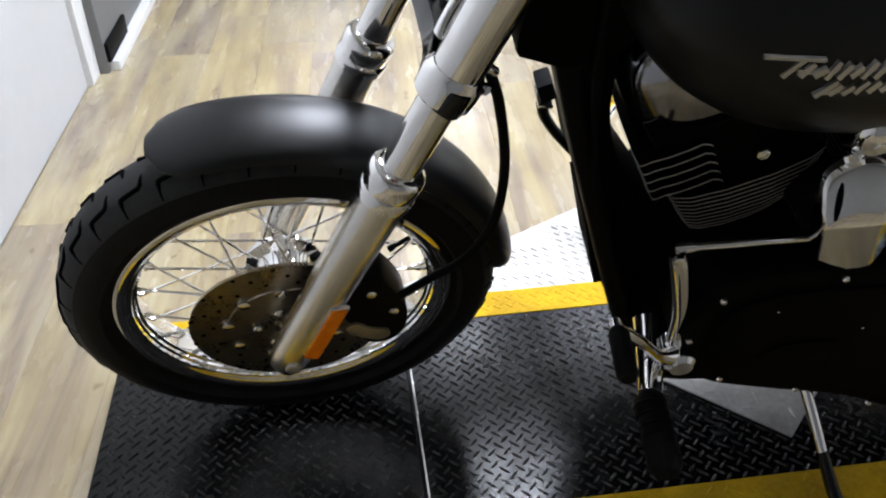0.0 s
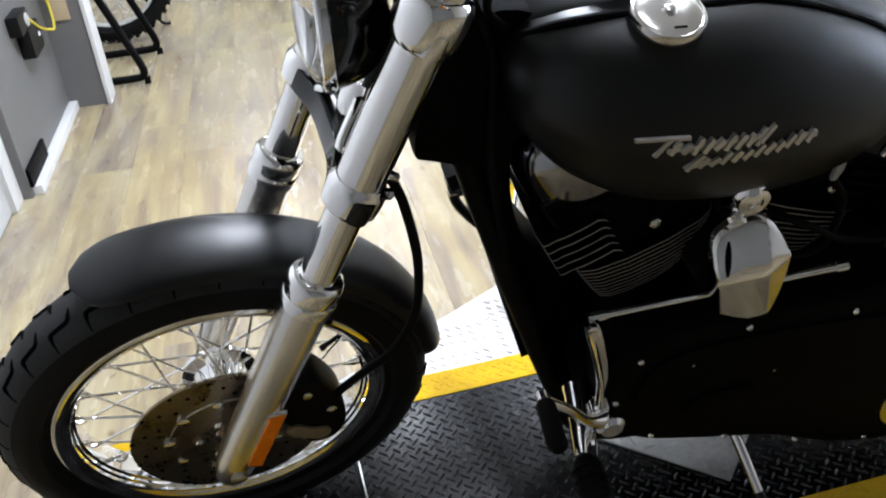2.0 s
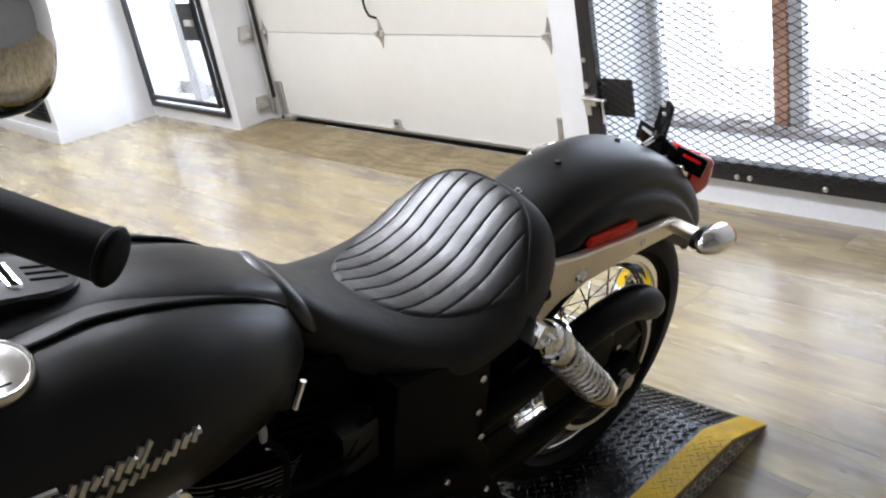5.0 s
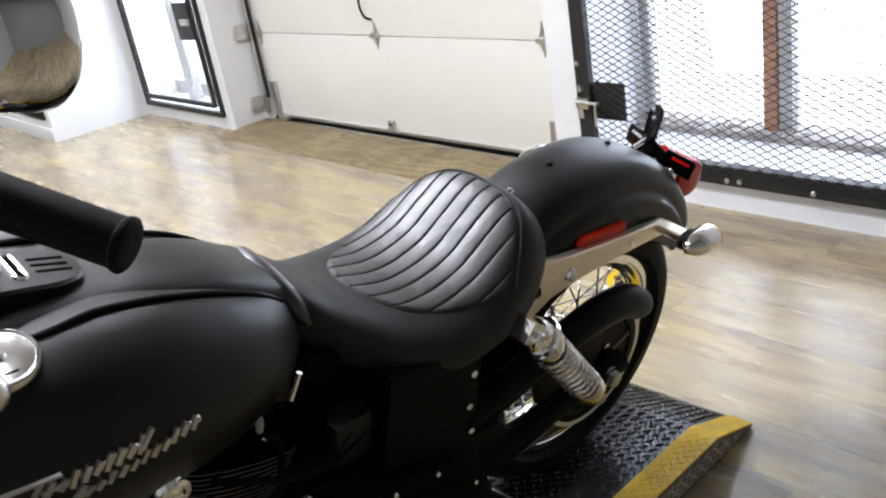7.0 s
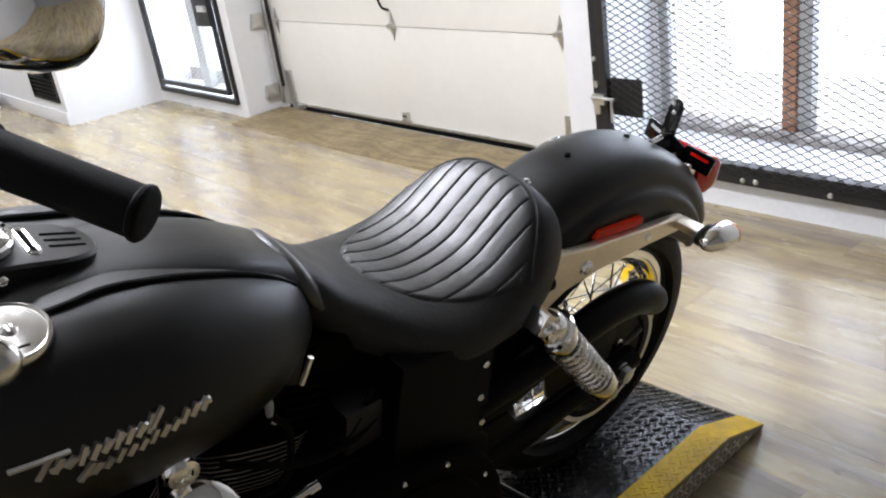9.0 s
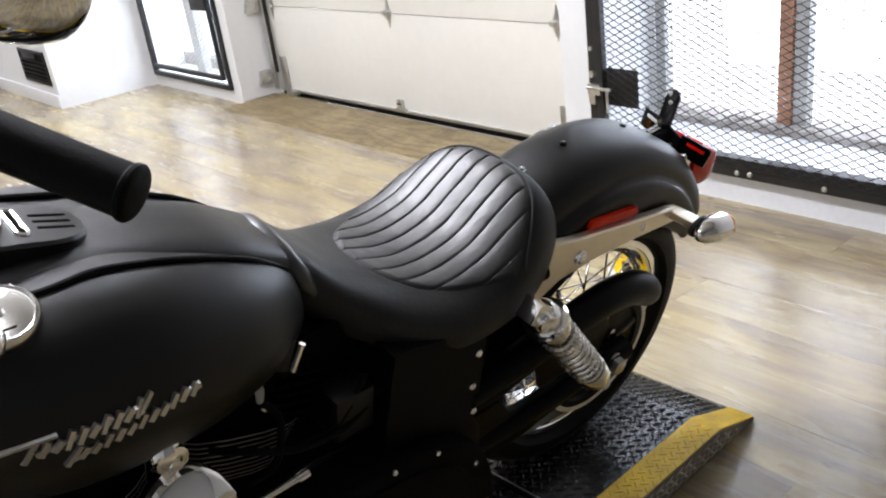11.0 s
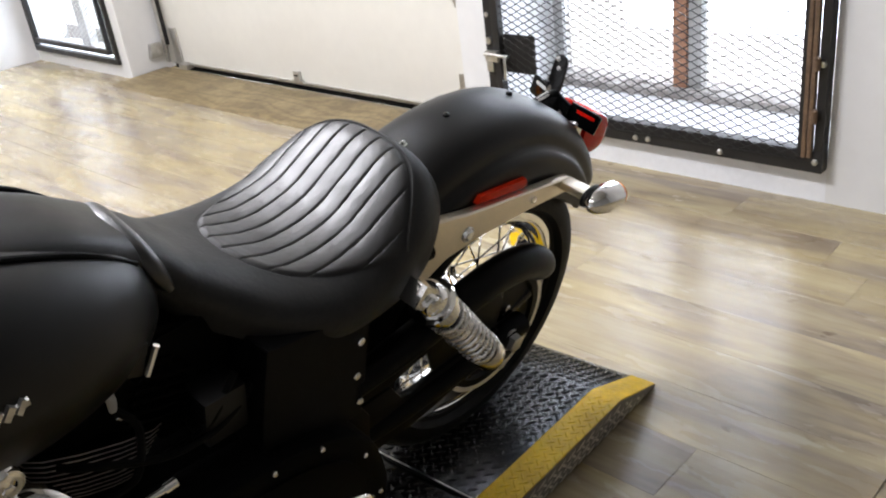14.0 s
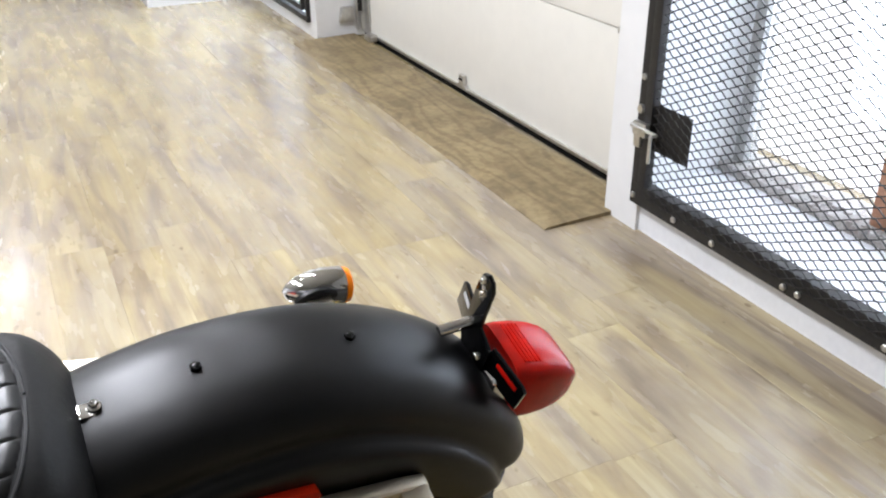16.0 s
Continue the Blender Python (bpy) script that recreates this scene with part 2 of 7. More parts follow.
# near-black that paints the shade in grooves, holes, slots and under the sport motorcycle
GROOVESHADE = material("tread_groove", (0.0015, 0.0015, 0.0015), 0.9, 0, 0.2, 60, spec=0.05)
LEATHER = material("black_leather", (0.012, 0.012, 0.012), 0.34, 0, 0.3, 25, 0.35, 110, 0.08, spec=0.9, coat=0.2)
LEATHER.node_tree.nodes["Principled BSDF"].inputs["Coat Roughness"].default_value = 0.30


def seat_material():
    """Black hide, dull round the edges and polished where the rider sits."""
    m = material("seat_hide", (0.0145, 0.0145, 0.0141), 0.50, 0, 0.3, 22, 0.30, 120, 0.06, spec=0.22)
    nt, b = m.node_tree, m.node_tree.nodes["Principled BSDF"]
    at, lo = nt.nodes.new("ShaderNodeAttribute"), nt.nodes.new("ShaderNodeMapRange")
    at.attribute_name = "worn_gloss"
    lo.inputs["To Min"].default_value, lo.inputs["To Max"].default_value = 0.30, 1.25
    nt.links.new(at.outputs["Fac"], lo.inputs["Value"])
    nt.links.new(lo.outputs[0], b.inputs["Specular IOR Level"])
    return m


SEATHIDE = seat_material()
CAPCHROME = material("satin_chrome_cap", (0.70, 0.68, 0.65), 0.17, 1, 0.05, 20, rough_vary=0.03)
OFFCUT = material("dull_bare_plate", (0.60, 0.59, 0.57), 0.45, 0.45, 0.25, 18, 0.1, 200, 0.08)
THREAD = material("black_stitching", (0.022, 0.022, 0.022), 0.7, 0, 0.2, 80)
FIN = material("machined_fin_edge", (0.42, 0.41, 0.39), 0.42, 0.6, 0.15, 60)
PULLEYRIM = material("machined_pulley_edge", (0.80, 0.76, 0.66), 0.5, 0.15, 0.1, 40)
SCRIPT = material("brushed_nickel_badge", (0.50, 0.49, 0.47), 0.32, 1, 0.15, 50)
AMBER = lens_material("amber_lens", (1.0, 0.24, 0.006), 0.12, 0.0)
RED = lens_material("red_lens", (0.50, 0.009, 0.004), 0.16, 0.0)
REFLEX = lens_material("orange_red_reflector", (0.66, 0.028, 0.006), 0.20, 0.0)
for lens in (RED, REFLEX, AMBER):
    lens.node_tree.nodes["Principled BSDF"].inputs["Specular IOR Level"].default_value = 0.12
    lens.node_tree.nodes["Principled BSDF"].inputs["Coat Weight"].default_value = 0.02
BELT = material("drive_belt", (0.020, 0.014, 0.008), 0.5, 0, 0.3, 50, 0.1, 300)
DIAL = material("speedometer_face", (0.60, 0.60, 0.58), 0.4, 0, 0.1, 20)
GLASS = glass_material("clear_glass")
PLANK = plank_material()
PLY = plywood_material()
WALL = material("white_wall_paint", (0.72, 0.72, 0.715), 0.55, 0, 0.04, 2.5, 0.12, 160, 0.06)
# white wall paint darkened for the partition, which the nearest lamp lights too strongly
DIMWALL = material("dimmed_white_wall", (0.52, 0.52, 0.52), 0.5, 0, 0.04, 2.5, 0.06, 160, 0.06)
# even dark grey for the recess and stub faces
GREYWALL = material("grey_wall", (0.15, 0.148, 0.146), 0.55, 0, 0.06, 3, 0.15, 160)
DOORWHITE = material("cream_door_enamel", (0.735, 0.715, 0.650), 0.42, 0, 0.035, 2, 0.10, 90, 0.06)
# kept dark, out of view, so less light bounces onto the bike's left side
SOUTH = material("south_wall_dimmed", (0.22, 0.22, 0.215), 0.6, 0, 0.06, 3)
CEIL = material("ceiling_paint", (0.50, 0.50, 0.49), 0.7, 0, 0.04, 2)
BLACKPLATE = material("black_diamond_plate_paint", (0.0030, 0.0030, 0.0030), 0.24, 0.0, 0.5, 12, 0.12, 220, 0.08, second=(0.007, 0.0066, 0.0062), spec=0.21)
# deck paint made paler and glossier, so the bars seem to catch light
BLACKTREAD = material("glinting_black_tread", (0.020, 0.019, 0.018), 0.24, 0.0, 0.5, 30, 0.1, 300, 0.08, spec=0.42)
YELLOWPLATE = material("yellow_plate_paint", (0.62, 0.385, 0.004), 0.50, 0, 0.25, 14, 0.1, 200, 0.08, spec=0.12)
BAREPLATE = material("bare_diamond_plate", (0.62, 0.60, 0.57), 0.36, 1, 0.3, 16, 0.1, 200, 0.1)
SMOKED = material("dark_polished_rocker", (0.30, 0.30, 0.31), 0.13, 1, 0.1, 14, rough_vary=0.03)
SPRINGSTEEL = material("bright_spring_steel", (0.86, 0.84, 0.81), 0.26, 0.8, 0.06, 30, rough_vary=0.04)
BRONZE = material("bronze_pad_plate", (0.50, 0.44, 0.30), 0.36, 0.7, 0.15, 40)
SKIRT = material("dull_side_plate", (0.20, 0.180, 0.150), 0.45, 0.5, 0.35, 14, 0.12, 160, 0.1)
SIDETREAD = material("bright_side_tread", (0.66, 0.62, 0.55), 0.40, 0.55, 0.3, 16, 0.1, 200, 0.1)
FRAMESTEEL = material("dark_angle_iron", (0.016, 0.0155, 0.0155), 0.48, 0.1, 0.4, 16, 0.15, 160, 0.1, second=(0.026, 0.024, 0.022), spec=0.3)
MESHSTEEL = material("black_expanded_metal", (0.028, 0.027, 0.027), 0.45, 0.3, 0.3, 20)
RUST = material("rusted_tube", (0.16, 0.10, 0.06), 0.6, 0.2, 0.4, 12, 0.2, 160)
BRICK = material("red_brown_post", (0.42, 0.21, 0.125), 0.7, 0, 0.25, 16, 0.2, 140)
TRIM = material("grey_window_trim", (0.42, 0.42, 0.41), 0.5, 0, 0.1, 8)
STONE = material("dusty_concrete_kerb", (0.40, 0.385, 0.37), 0.85, 0, 0.4, 14, 0.5, 60, second=(0.24, 0.21, 0.19))
SNOWSILL = material("white_sill_paint", (0.84, 0.85, 0.87), 0.5, 0, 0.06, 6)
GREEN = material("bright_green_plastic", (0.22, 0.62, 0.03), 0.3, 0, 0.1, 12)
BLACKPLASTIC = material("black_plastic", (0.006, 0.006, 0.006), 0.42, 0, 0.25, 20, spec=0.25)
GREYPIECE = material("pale_grey_fork_paint", (0.60, 0.60, 0.58), 0.35, 0.2, 0.1, 15)
CABLEYELLOW = material("yellow_cable", (0.62, 0.50, 0.03), 0.5)
OUTSIDE = glow_material("overcast_daylight", (0.93, 0.95, 1.0), 1.6)

# ---- mesh helpers ----


def part(name, bm, mat, parent, label="", smooth=True, kind=""):
    """Links a bmesh as one mesh object under a thing or part."""
    me = bpy.data.meshes.new(name)
    bmesh.ops.recalc_face_normals(bm, faces=bm.faces)
    bm.to_mesh(me)
    bm.free()
    me.materials.append(mat)
    if smooth:
        me.shade_smooth()
        me.set_sharp_from_angle(angle=radians(38))
    ob = new(name, me)
    ob.parent = parent
    return tagged(ob, label, kind=kind)


def thing(name, label, category, m=None, group="", kind=""):
    ob = tagged(new(name), label, category, group, kind)
    ob.empty_display_size = 0.1
    if m is not None:
        ob.matrix_world = m
    return ob


def spline(points, n):
    """Catmull-Rom through rows of numbers: n rows a span."""
    p = [np.array(q, float) for q in points]
    p = [2 * p[0] - p[1]] + p + [2 * p[-1] - p[-2]]
    out = []
    for i in range(1, len(p) - 2):
        for k in range(n):
            t = k / n
            a, b, c, d = p[i - 1], p[i], p[i + 1], p[i + 2]
            out.append(0.5 * (2 * b + (c - a) * t + (2 * a - 5 * b + 4 * c - d) * t * t + (3 * b - a - 3 * c + d) * t**3))
    return out + [p[-2]]


def join(*bms):
    out = bms[0]
    for b in bms[1:]:
        me = bpy.data.meshes.new("tmp")
        b.to_mesh(me)
        out.from_mesh(me)
        bpy.data.meshes.remove(me)
        b.free()
    return out


def moved(bm, m):
    bm.transform(m)
    return bm


def rings_mesh(rings, closed_ring=True, caps=True, closed_path=False):
    """A skin over rows of rings with equal counts."""
    bm = bmesh.new()
    rows = [[bm.verts.new(Vector(v)) for v in r] for r in rings]
    n = len(rows[0])
    last = len(rows) if closed_path else len(rows) - 1
    for i in range(last):
        a, b = rows[i], rows[(i + 1) % len(rows)]
        for j in range(n if closed_ring else n - 1):
            k = (j + 1) % n
            bm.faces.new((a[j], a[k], b[k], b[j]))
    if caps and closed_ring and not closed_path:
        bm.faces.new(rows[0])
        bm.faces.new(rows[-1])
    return bm


def tube(points, radius, n=10, smooth=6, closed=False):
    """A round bar along a path; radius may be a list, one for each point."""
    rad = radius if isinstance(radius, (list, tuple)) else [radius] * len(points)
    rows = [(*p, r) for p, r in zip(points, rad)]
    path = spline(rows, smooth) if smooth > 1 and len(points) > 2 else [np.array(r, float) for r in rows]
    pts = [Vector(p[:3]) for p in path]
    up, rings = None, []
    for i, p in enumerate(pts):
        t = (pts[min(i + 1, len(pts) - 1)] - pts[max(i - 1, 0)]).normalized()
        if up is None:
            up = Vector((0, 0, 1)) if abs(t.z) < 0.9 else Vector((1, 0, 0))
        side = t.cross(up).normalized()
        up = side.cross(t).normalized()
        rr = float(path[i][3])
        rings.append([p + rr * (math.cos(a) * side + math.sin(a) * up) for a in (2 * math.pi * k / n for k in range(n))])
    return rings_mesh(rings)


def lathe(profile, n=32, axis="y", centre=(0, 0, 0), closed=False):
    """Turns rows of (along, radius) about an axis through centre."""
    c, rings = Vector(centre), []
    for along, r in profile:
        ring = []
        for k in range(n):
            a = 2 * math.pi * k / n
            u, v = r * math.cos(a), r * math.sin(a)
            ring.append(c + Vector({"y": (u, along, v), "x": (along, u, v), "z": (u, v, along)}[axis]))
        rings.append(ring)
    return rings_mesh(rings, caps=not closed, closed_path=closed)


def box(x0, x1, y0, y1, z0, z1, bevel=0.0, segments=2):
    bm = bmesh.new()
    bmesh.ops.create_cube(bm, size=1)
    bm.transform(Matrix.Translation(((x0 + x1) / 2, (y0 + y1) / 2, (z0 + z1) / 2)) @ Matrix.Diagonal((x1 - x0, y1 - y0, z1 - z0, 1)))
    if bevel:
        bmesh.ops.bevel(bm, geom=bm.edges[:], offset=bevel, segments=segments, profile=0.7, affect="EDGES")
    return bm


def prism(outline, depth0, depth1, plane="xz", bevel=0.0, segments=2):
    """An outline of (a, b) pushed from depth0 to depth1 across its plane."""
    at = {"xz": lambda a, b, d: (a, d, b), "yz": lambda a, b, d: (d, a, b), "xy": lambda a, b, d: (a, b, d)}[plane]
    bm = rings_mesh([[at(a, b, depth0) for a, b in outline], [at(a, b, depth1) for a, b in outline]])
    if bevel:
        bmesh.ops.recalc_face_normals(bm, faces=bm.faces)
        edges = [e for e in bm.edges if e.calc_face_angle(0) > 0.6]
        bmesh.ops.bevel(bm, geom=edges, offset=bevel, segments=segments, profile=0.7, affect="EDGES", clamp_overlap=True)
    return bm


def smooth_outline(points, n=5):
    """A closed outline rounded through its points."""
    p = list(points)
    rows = spline(p[-2:] + p + p[:2], n)
    return [tuple(r) for r in rows[2 * n : (2 + len(p)) * n]]


def rod(a, b, r, n=10, r2=None):
    return tube([a, b], [r, r if r2 is None else r2], n, 1)


def bolt(at, way, r=0.006, h=0.005):
    """A hexagon head with a small dome, facing along way."""
    at, way = Vector(at), Vector(way).normalized()
    m = Matrix.Translation(at) @ way.to_track_quat("Z", "Y").to_matrix().to_4x4()
    bm = lathe([(-0.002, r), (h * 0.75, r), (h, r * 0.8)], 6, "z")
    return moved(join(bm, lathe([(h, r * 0.6), (h * 1.2, r * 0.3)], 8, "z")), m)

# ---- the room ----


def wall(name, bm, mat, label, smooth=False):
    return tagged(part(name, bm, mat, None, label, smooth), label, "wall", kind="structure")


floor = tagged(part("floor", box(-5, 4.4, -3.4, 9.4, -0.12, -0.006), PLANK, None, "greyed oak vinyl plank floor", False), "greyed oak vinyl plank floor with worn grain", "floor", kind="structure")
tagged(part("ceiling", box(-5, 4.4, -3.4, 9.4, 3.0, 3.15), CEIL, None, "plain painted shop ceiling", False), "plain painted shop ceiling", "ceiling", kind="structure")
wall("wall_south", box(-5, 4.4, -3.4, -3.25, 0, 3.0), SOUTH, "plain unseen shop wall, darkened to cut bounced light")
wall("wall_north", box(-5, 4.4, 9.25, 9.4, 0, 3.0), WALL, "plain white painted shop wall")
wall("wall_far_west", box(-5, -4.85, 2.74, 9.25, 0, 3.0), WALL, "plain white painted shop wall")
# partition beside the front wheel, the grey recess and the short stub behind it
wall("wall_west", box(-0.93, -0.785, -3.25, 1.66, 0, 3.0), DIMWALL, "smooth white partition wall panel")
wall("wall_recess", box(-0.93, -0.735, 1.76, 2.62, 0, 3.0), GREYWALL, "grey wall recess behind the partition")
wall("wall_stub", box(-0.93, -0.580, 2.62, 2.74, 0, 3.0), GREYWALL, "grey stub wall behind the partition")
tagged(part("trim", box(-0.582, -0.565, 2.612, 2.745, 0.0, 3.0, 0.003), WALL, None, "", True), "white edge trim on the stub wall", "trim", kind="structure")
wall("wall_back_room", box(-4.85, -0.93, 2.62, 2.74, 0, 3.0), WALL, "plain white painted wall")
tagged(part("trim", box(-0.935, -0.765, 1.66, 1.76, 0.0, 3.0, 0.006), WALL, None, "white corner trim board", True), "white corner trim board on the partition end", "trim", kind="structure")
tagged(part("baseboard", box(-0.735, -0.700, 1.78, 2.615, 0.0, 0.035, 0.004), WALL, None, "low white baseboard strip", True), "low white baseboard strip along the grey wall", "baseboard", kind="structure")
tagged(part("trim", box(-0.735, -0.722, 1.77, 2.05, 0.035, 0.10, 0.003), RUBBER, None, "dark rubber wall base", True), "dark scuffed rubber wall base", "trim", kind="structure")

# east side: pilaster, gate opening, garage door opening, window opening
wall("wall_east_1", box(3.285, 3.80, -3.25, -0.145, 0, 3.0), WALL, "white wall beside the caged window")
wall("wall_east_2", box(3.285, 3.80, -0.145, 1.245, 0, 0.145), SNOWSILL, "low white wall under the caged window")
wall("wall_east_3", box(3.27, 3.80, -0.145, 1.245, 2.15, 3.0), WALL, "white wall over the caged window")
wall("wall_east_4", box(3.27, 3.80, 1.245, 1.425, 0, 3.0), WALL, "white post between the caged window and the garage door")
wall("wall_east_5", box(3.44, 3.80, 1.425, 4.245, 2.35, 3.0), WALL, "white wall over the garage door")
wall("wall_east_6", box(3.15, 3.80, 4.245, 4.345, 0, 3.0), WALL, "white pilaster beside the garage door track")
wall("wall_east_7", box(3.15, 3.80, 4.345, 5.60, 0, 0.09), WALL, "low white wall under the barred window")
wall("wall_east_8", box(3.15, 3.80, 4.345, 5.60, 2.1, 3.0), WALL, "white wall over the barred window")
wall("wall_east_9", box(3.15, 3.80, 5.60, 5.64, 0, 3.0), WALL, "white wall corner beside the barred window")
wall("wall_east_10", box(2.395, 3.80, 5.64, 9.25, 0, 3.0), WALL, "white boxed-out wall with scuff marks")
tagged(part("trim", box(2.378, 2.395, 5.632, 7.6, 0.0, 0.10, 0.004), WALL, None, "", True), "white skirting board on the boxed-out wall", "trim", kind="structure")
vent = thing("wall_vent", "black louvred vent box low in the white wall", "vent", kind="structure")
part("vent_frame", join(box(2.380, 2.396, 5.73, 6.33, 0.165, 0.185, 0.003), box(2.380, 2.396, 5.73, 6.33, 0.395, 0.415, 0.003), box(2.380, 2.396, 5.73, 5.75, 0.185, 0.395, 0.003), box(2.380, 2.396, 6.31, 6.33, 0.185, 0.395, 0.003)), BLACKPLASTIC, vent)
part("vent_back", box(2.391, 2.398, 5.75, 6.31, 0.185, 0.395), RUBBER, vent)
for k in range(5):
    part("slat", moved(box(-0.012, 0.012, 5.75, 6.31, -0.002, 0.002, 0.001, 1), Matrix.Translation((2.384, 0, 0.205 + k * 0.032)) @ Matrix.Rotation(radians(38), 4, "Y")), BLACKPLASTIC, vent)
part("control_box", box(2.372, 2.384, 5.90, 6.22, 0.350, 0.398, 0.004), BLACKPLASTIC, vent, "dark control housing")
# overcast daylight beyond the openings
tagged(part("backdrop", box(4.25, 4.27, -3.9, 9, -0.4, 3.6), OUTSIDE, None, "", False), "bright overcast daylight outside", "backdrop", kind="structure")
wall("wall_outer_side", box(3.80, 5.2, -4.0, -3.9, -0.3, 3.6), WALL, "plain outside wall")
tagged(part("pavement", box(3.80, 5.2, -3.9, 9.0, -0.4, -0.05), SNOWSILL, None, "", False), "pale pavement outside the windows", "pavement", kind="structure")

# floor planks, laid lengthways towards the far wall
PW, PL = 0.182, 1.22
plank_mesh = None


def plank_piece():
    bm = box(0.0001, PW - 0.0001, 0.0001, PL - 0.0001, -0.006, 0.0)
    top = [e for e in bm.edges if all(v.co.z > -0.001 for v in e.verts)]
    bmesh.ops.bevel(bm, geom=top, offset=0.0004, segments=1, affect="EDGES")
    me = bpy.data.meshes.new("plank")
    bm.to_mesh(me)
    bm.free()
    me.materials.append(PLANK)
    return me


plank_mesh = plank_piece()
rnd = random.Random(4)
for i in range(23):
    shift = rnd.random() * PL
    for j in range(9):
        ob = new("plank", plank_mesh)
        ob.location = (-0.78 + i * PW, -1.9 + shift + j * PL, 0)
        ob.parent = floor

# ---- caged window beside the garage door ----
gate = thing("window_1", "caged window with black angle-iron frame and expanded metal", "window", kind="structure")
GY0, GY1, GZ0, GZ1, GX = -0.145, 1.250, 0.120, 2.15, 3.238
W = 0.075
part("window_frame", box(GX, 3.284, GY0, GY1, GZ0, GZ0 + W, 0.003), FRAMESTEEL, gate, "black angle-iron bottom rail")
part("window_frame", box(GX, 3.284, GY0, GY0 + 0.030, GZ0 + W, GZ1, 0.003), FRAMESTEEL, gate)
part("window_frame", box(GX, 3.27, GY1 - 0.038, GY1, GZ0 + W, GZ1, 0.003), FRAMESTEEL, gate)
part("window_frame", box(GX, 3.27, GY0 + 0.030, GY1 - 0.038, GZ1 - W, GZ1, 0.003), FRAMESTEEL, gate)
part("gate_stile", box(GX - 0.012, GX + 0.02, GY1 - 0.082, GY1 - 0.045, GZ0 + W, GZ1 - W, 0.004), FRAMESTEEL, gate, "inner stile of the hinged cage")
part("gate_stile", box(GX - 0.008, GX + 0.016, GY0 + 0.066, GY0 + 0.080, GZ0 + W, GZ1 - W, 0.003), FRAMESTEEL, gate, "dark mesh-side stile")
for dy in (0.034, 0.052):
    part("gate_stile", box(GX - 0.012, GX + 0.010, GY0 + dy, GY0 + dy + 0.014, GZ0 + W * 0.7, GZ1 - W, 0.003), RUST, gate, "rust-brown hinge bar")
for z in (0.315, 0.485, 1.2, 1.8):
    part("hinge", lathe([(z - 0.022, 0.006), (z - 0.020, 0.011), (z + 0.020, 0.011), (z + 0.022, 0.006)], 12, "z", (GX - 0.016, GY0 + 0.030, 0)), RUST, gate)
for y, z in ((GY1 - 0.018, 0.150), (1.02, 0.145), (0.84, 0.142), (0.548, 0.140), (0.495, 0.142), (0.208, 0.140), (GY0 + 0.022, 0.158), (GY0 + 0.016, 0.482), (GY1 - 0.018, 0.56), (GY1 - 0.018, 1.0), (GY0 + 0.016, 1.1)):
    part("bolt", bolt((GX, y, z), (-1, 0, 0), 0.011, 0.008), ZINC, gate)


def expanded_metal(y0, y1, z0, z1, x, cw, ch, mat, parent, name, thick=0.0016):
    """Diamond mesh: zigzag strands that touch at their knuckles."""
    verts, faces = [], []
    rows, cols = int((z1 - z0) / ch) + 1, int((y1 - y0) / (cw / 2))
    hw = 0.0018
    for r in range(rows):
        zc = z0 + r * ch
        for sgn in (1, -1):
            base = len(verts)
            for c in range(cols + 1):
                y = y0 + c * cw / 2
                up = (c % 2 == 0)
                zz = min(z1, max(z0, zc + (ch / 2 - hw * 0.6) * sgn * (1 if up else 0.0)))
                bulge = 0.0035 * (1 if up else -1) * sgn
                for dx, dz in ((-thick, -hw), (-thick, hw), (thick, hw), (thick, -hw)):
                    verts.append((x + dx + bulge, y, zz + dz))
            for c in range(cols):
                a, b = base + 4 * c, base + 4 * c + 4
                for k in range(4):
                    faces.append((a + k, a + (k + 1) % 4, b + (k + 1) % 4, b + k))
    me = bpy.data.meshes.new(name)
    me.from_pydata(verts, [], faces)
    me.materials.append(mat)
    ob = new(name, me)
    ob.parent = parent
    return tagged(ob, "black expanded metal diamond mesh")


expanded_metal(GY0 + 0.076, GY1 - 0.07, GZ0 + 0.040, GZ1 - W, GX - 0.004, 0.060, 0.029, MESHSTEEL, gate, "mesh_panel")
part("lock_plate", box(GX + 0.016, GX + 0.020, 1.010, 1.168, 0.325, 0.482, 0.002), FRAMESTEEL, gate, "dark steel plate behind the latch")
# glazing behind the cage
part("window_sill", box(3.287, 3.61, GY0, GY1 - 0.005, 0.145, 0.170, 0.004), SNOWSILL, gate, "white painted deep sill")
part("kerb", box(3.61, 3.79, GY0, GY1 - 0.005, 0.145, 0.200, 0.012), STONE, gate, "dusty concrete kerb with crumbled debris")
part("mullion", box(3.66, 3.72, 1.175, 1.225, 0.200, GZ1, 0.006), TRIM, gate, "grey window trim")
part("mullion", box(3.66, 3.72, 0.580, 0.638, 0.200, GZ1, 0.006), BRICK, gate, "red-brown window post")
part("mullion", box(3.67, 3.73, 0.520, 0.576, 0.200, GZ1, 0.006), TRIM, gate, "grey window trim")
for y0, y1 in ((0.638, 1.175), (GY0, 0.520)):
    pane = part("pane", box(3.69, 3.696, y0, y1, 0.200, GZ1 - 0.01), GLASS, gate, smooth=False)
    pane.visible_shadow = False
# crumbs on the kerb
debris = []
for k in range(60):
    s = rnd.uniform(0.004, 0.012)
    y, x = rnd.uniform(0.45, 1.2), rnd.uniform(3.60, 3.68)
    debris.append(moved(box(-s, s, -s * 0.8, s * 0.8, 0, s), pose(x, y, 0.199, 0, 0, rnd.uniform(0, 90))))
tagged(part("debris", join(*debris), STONE, gate, "crumbled mortar and leaf litter", False), kind="stuff")

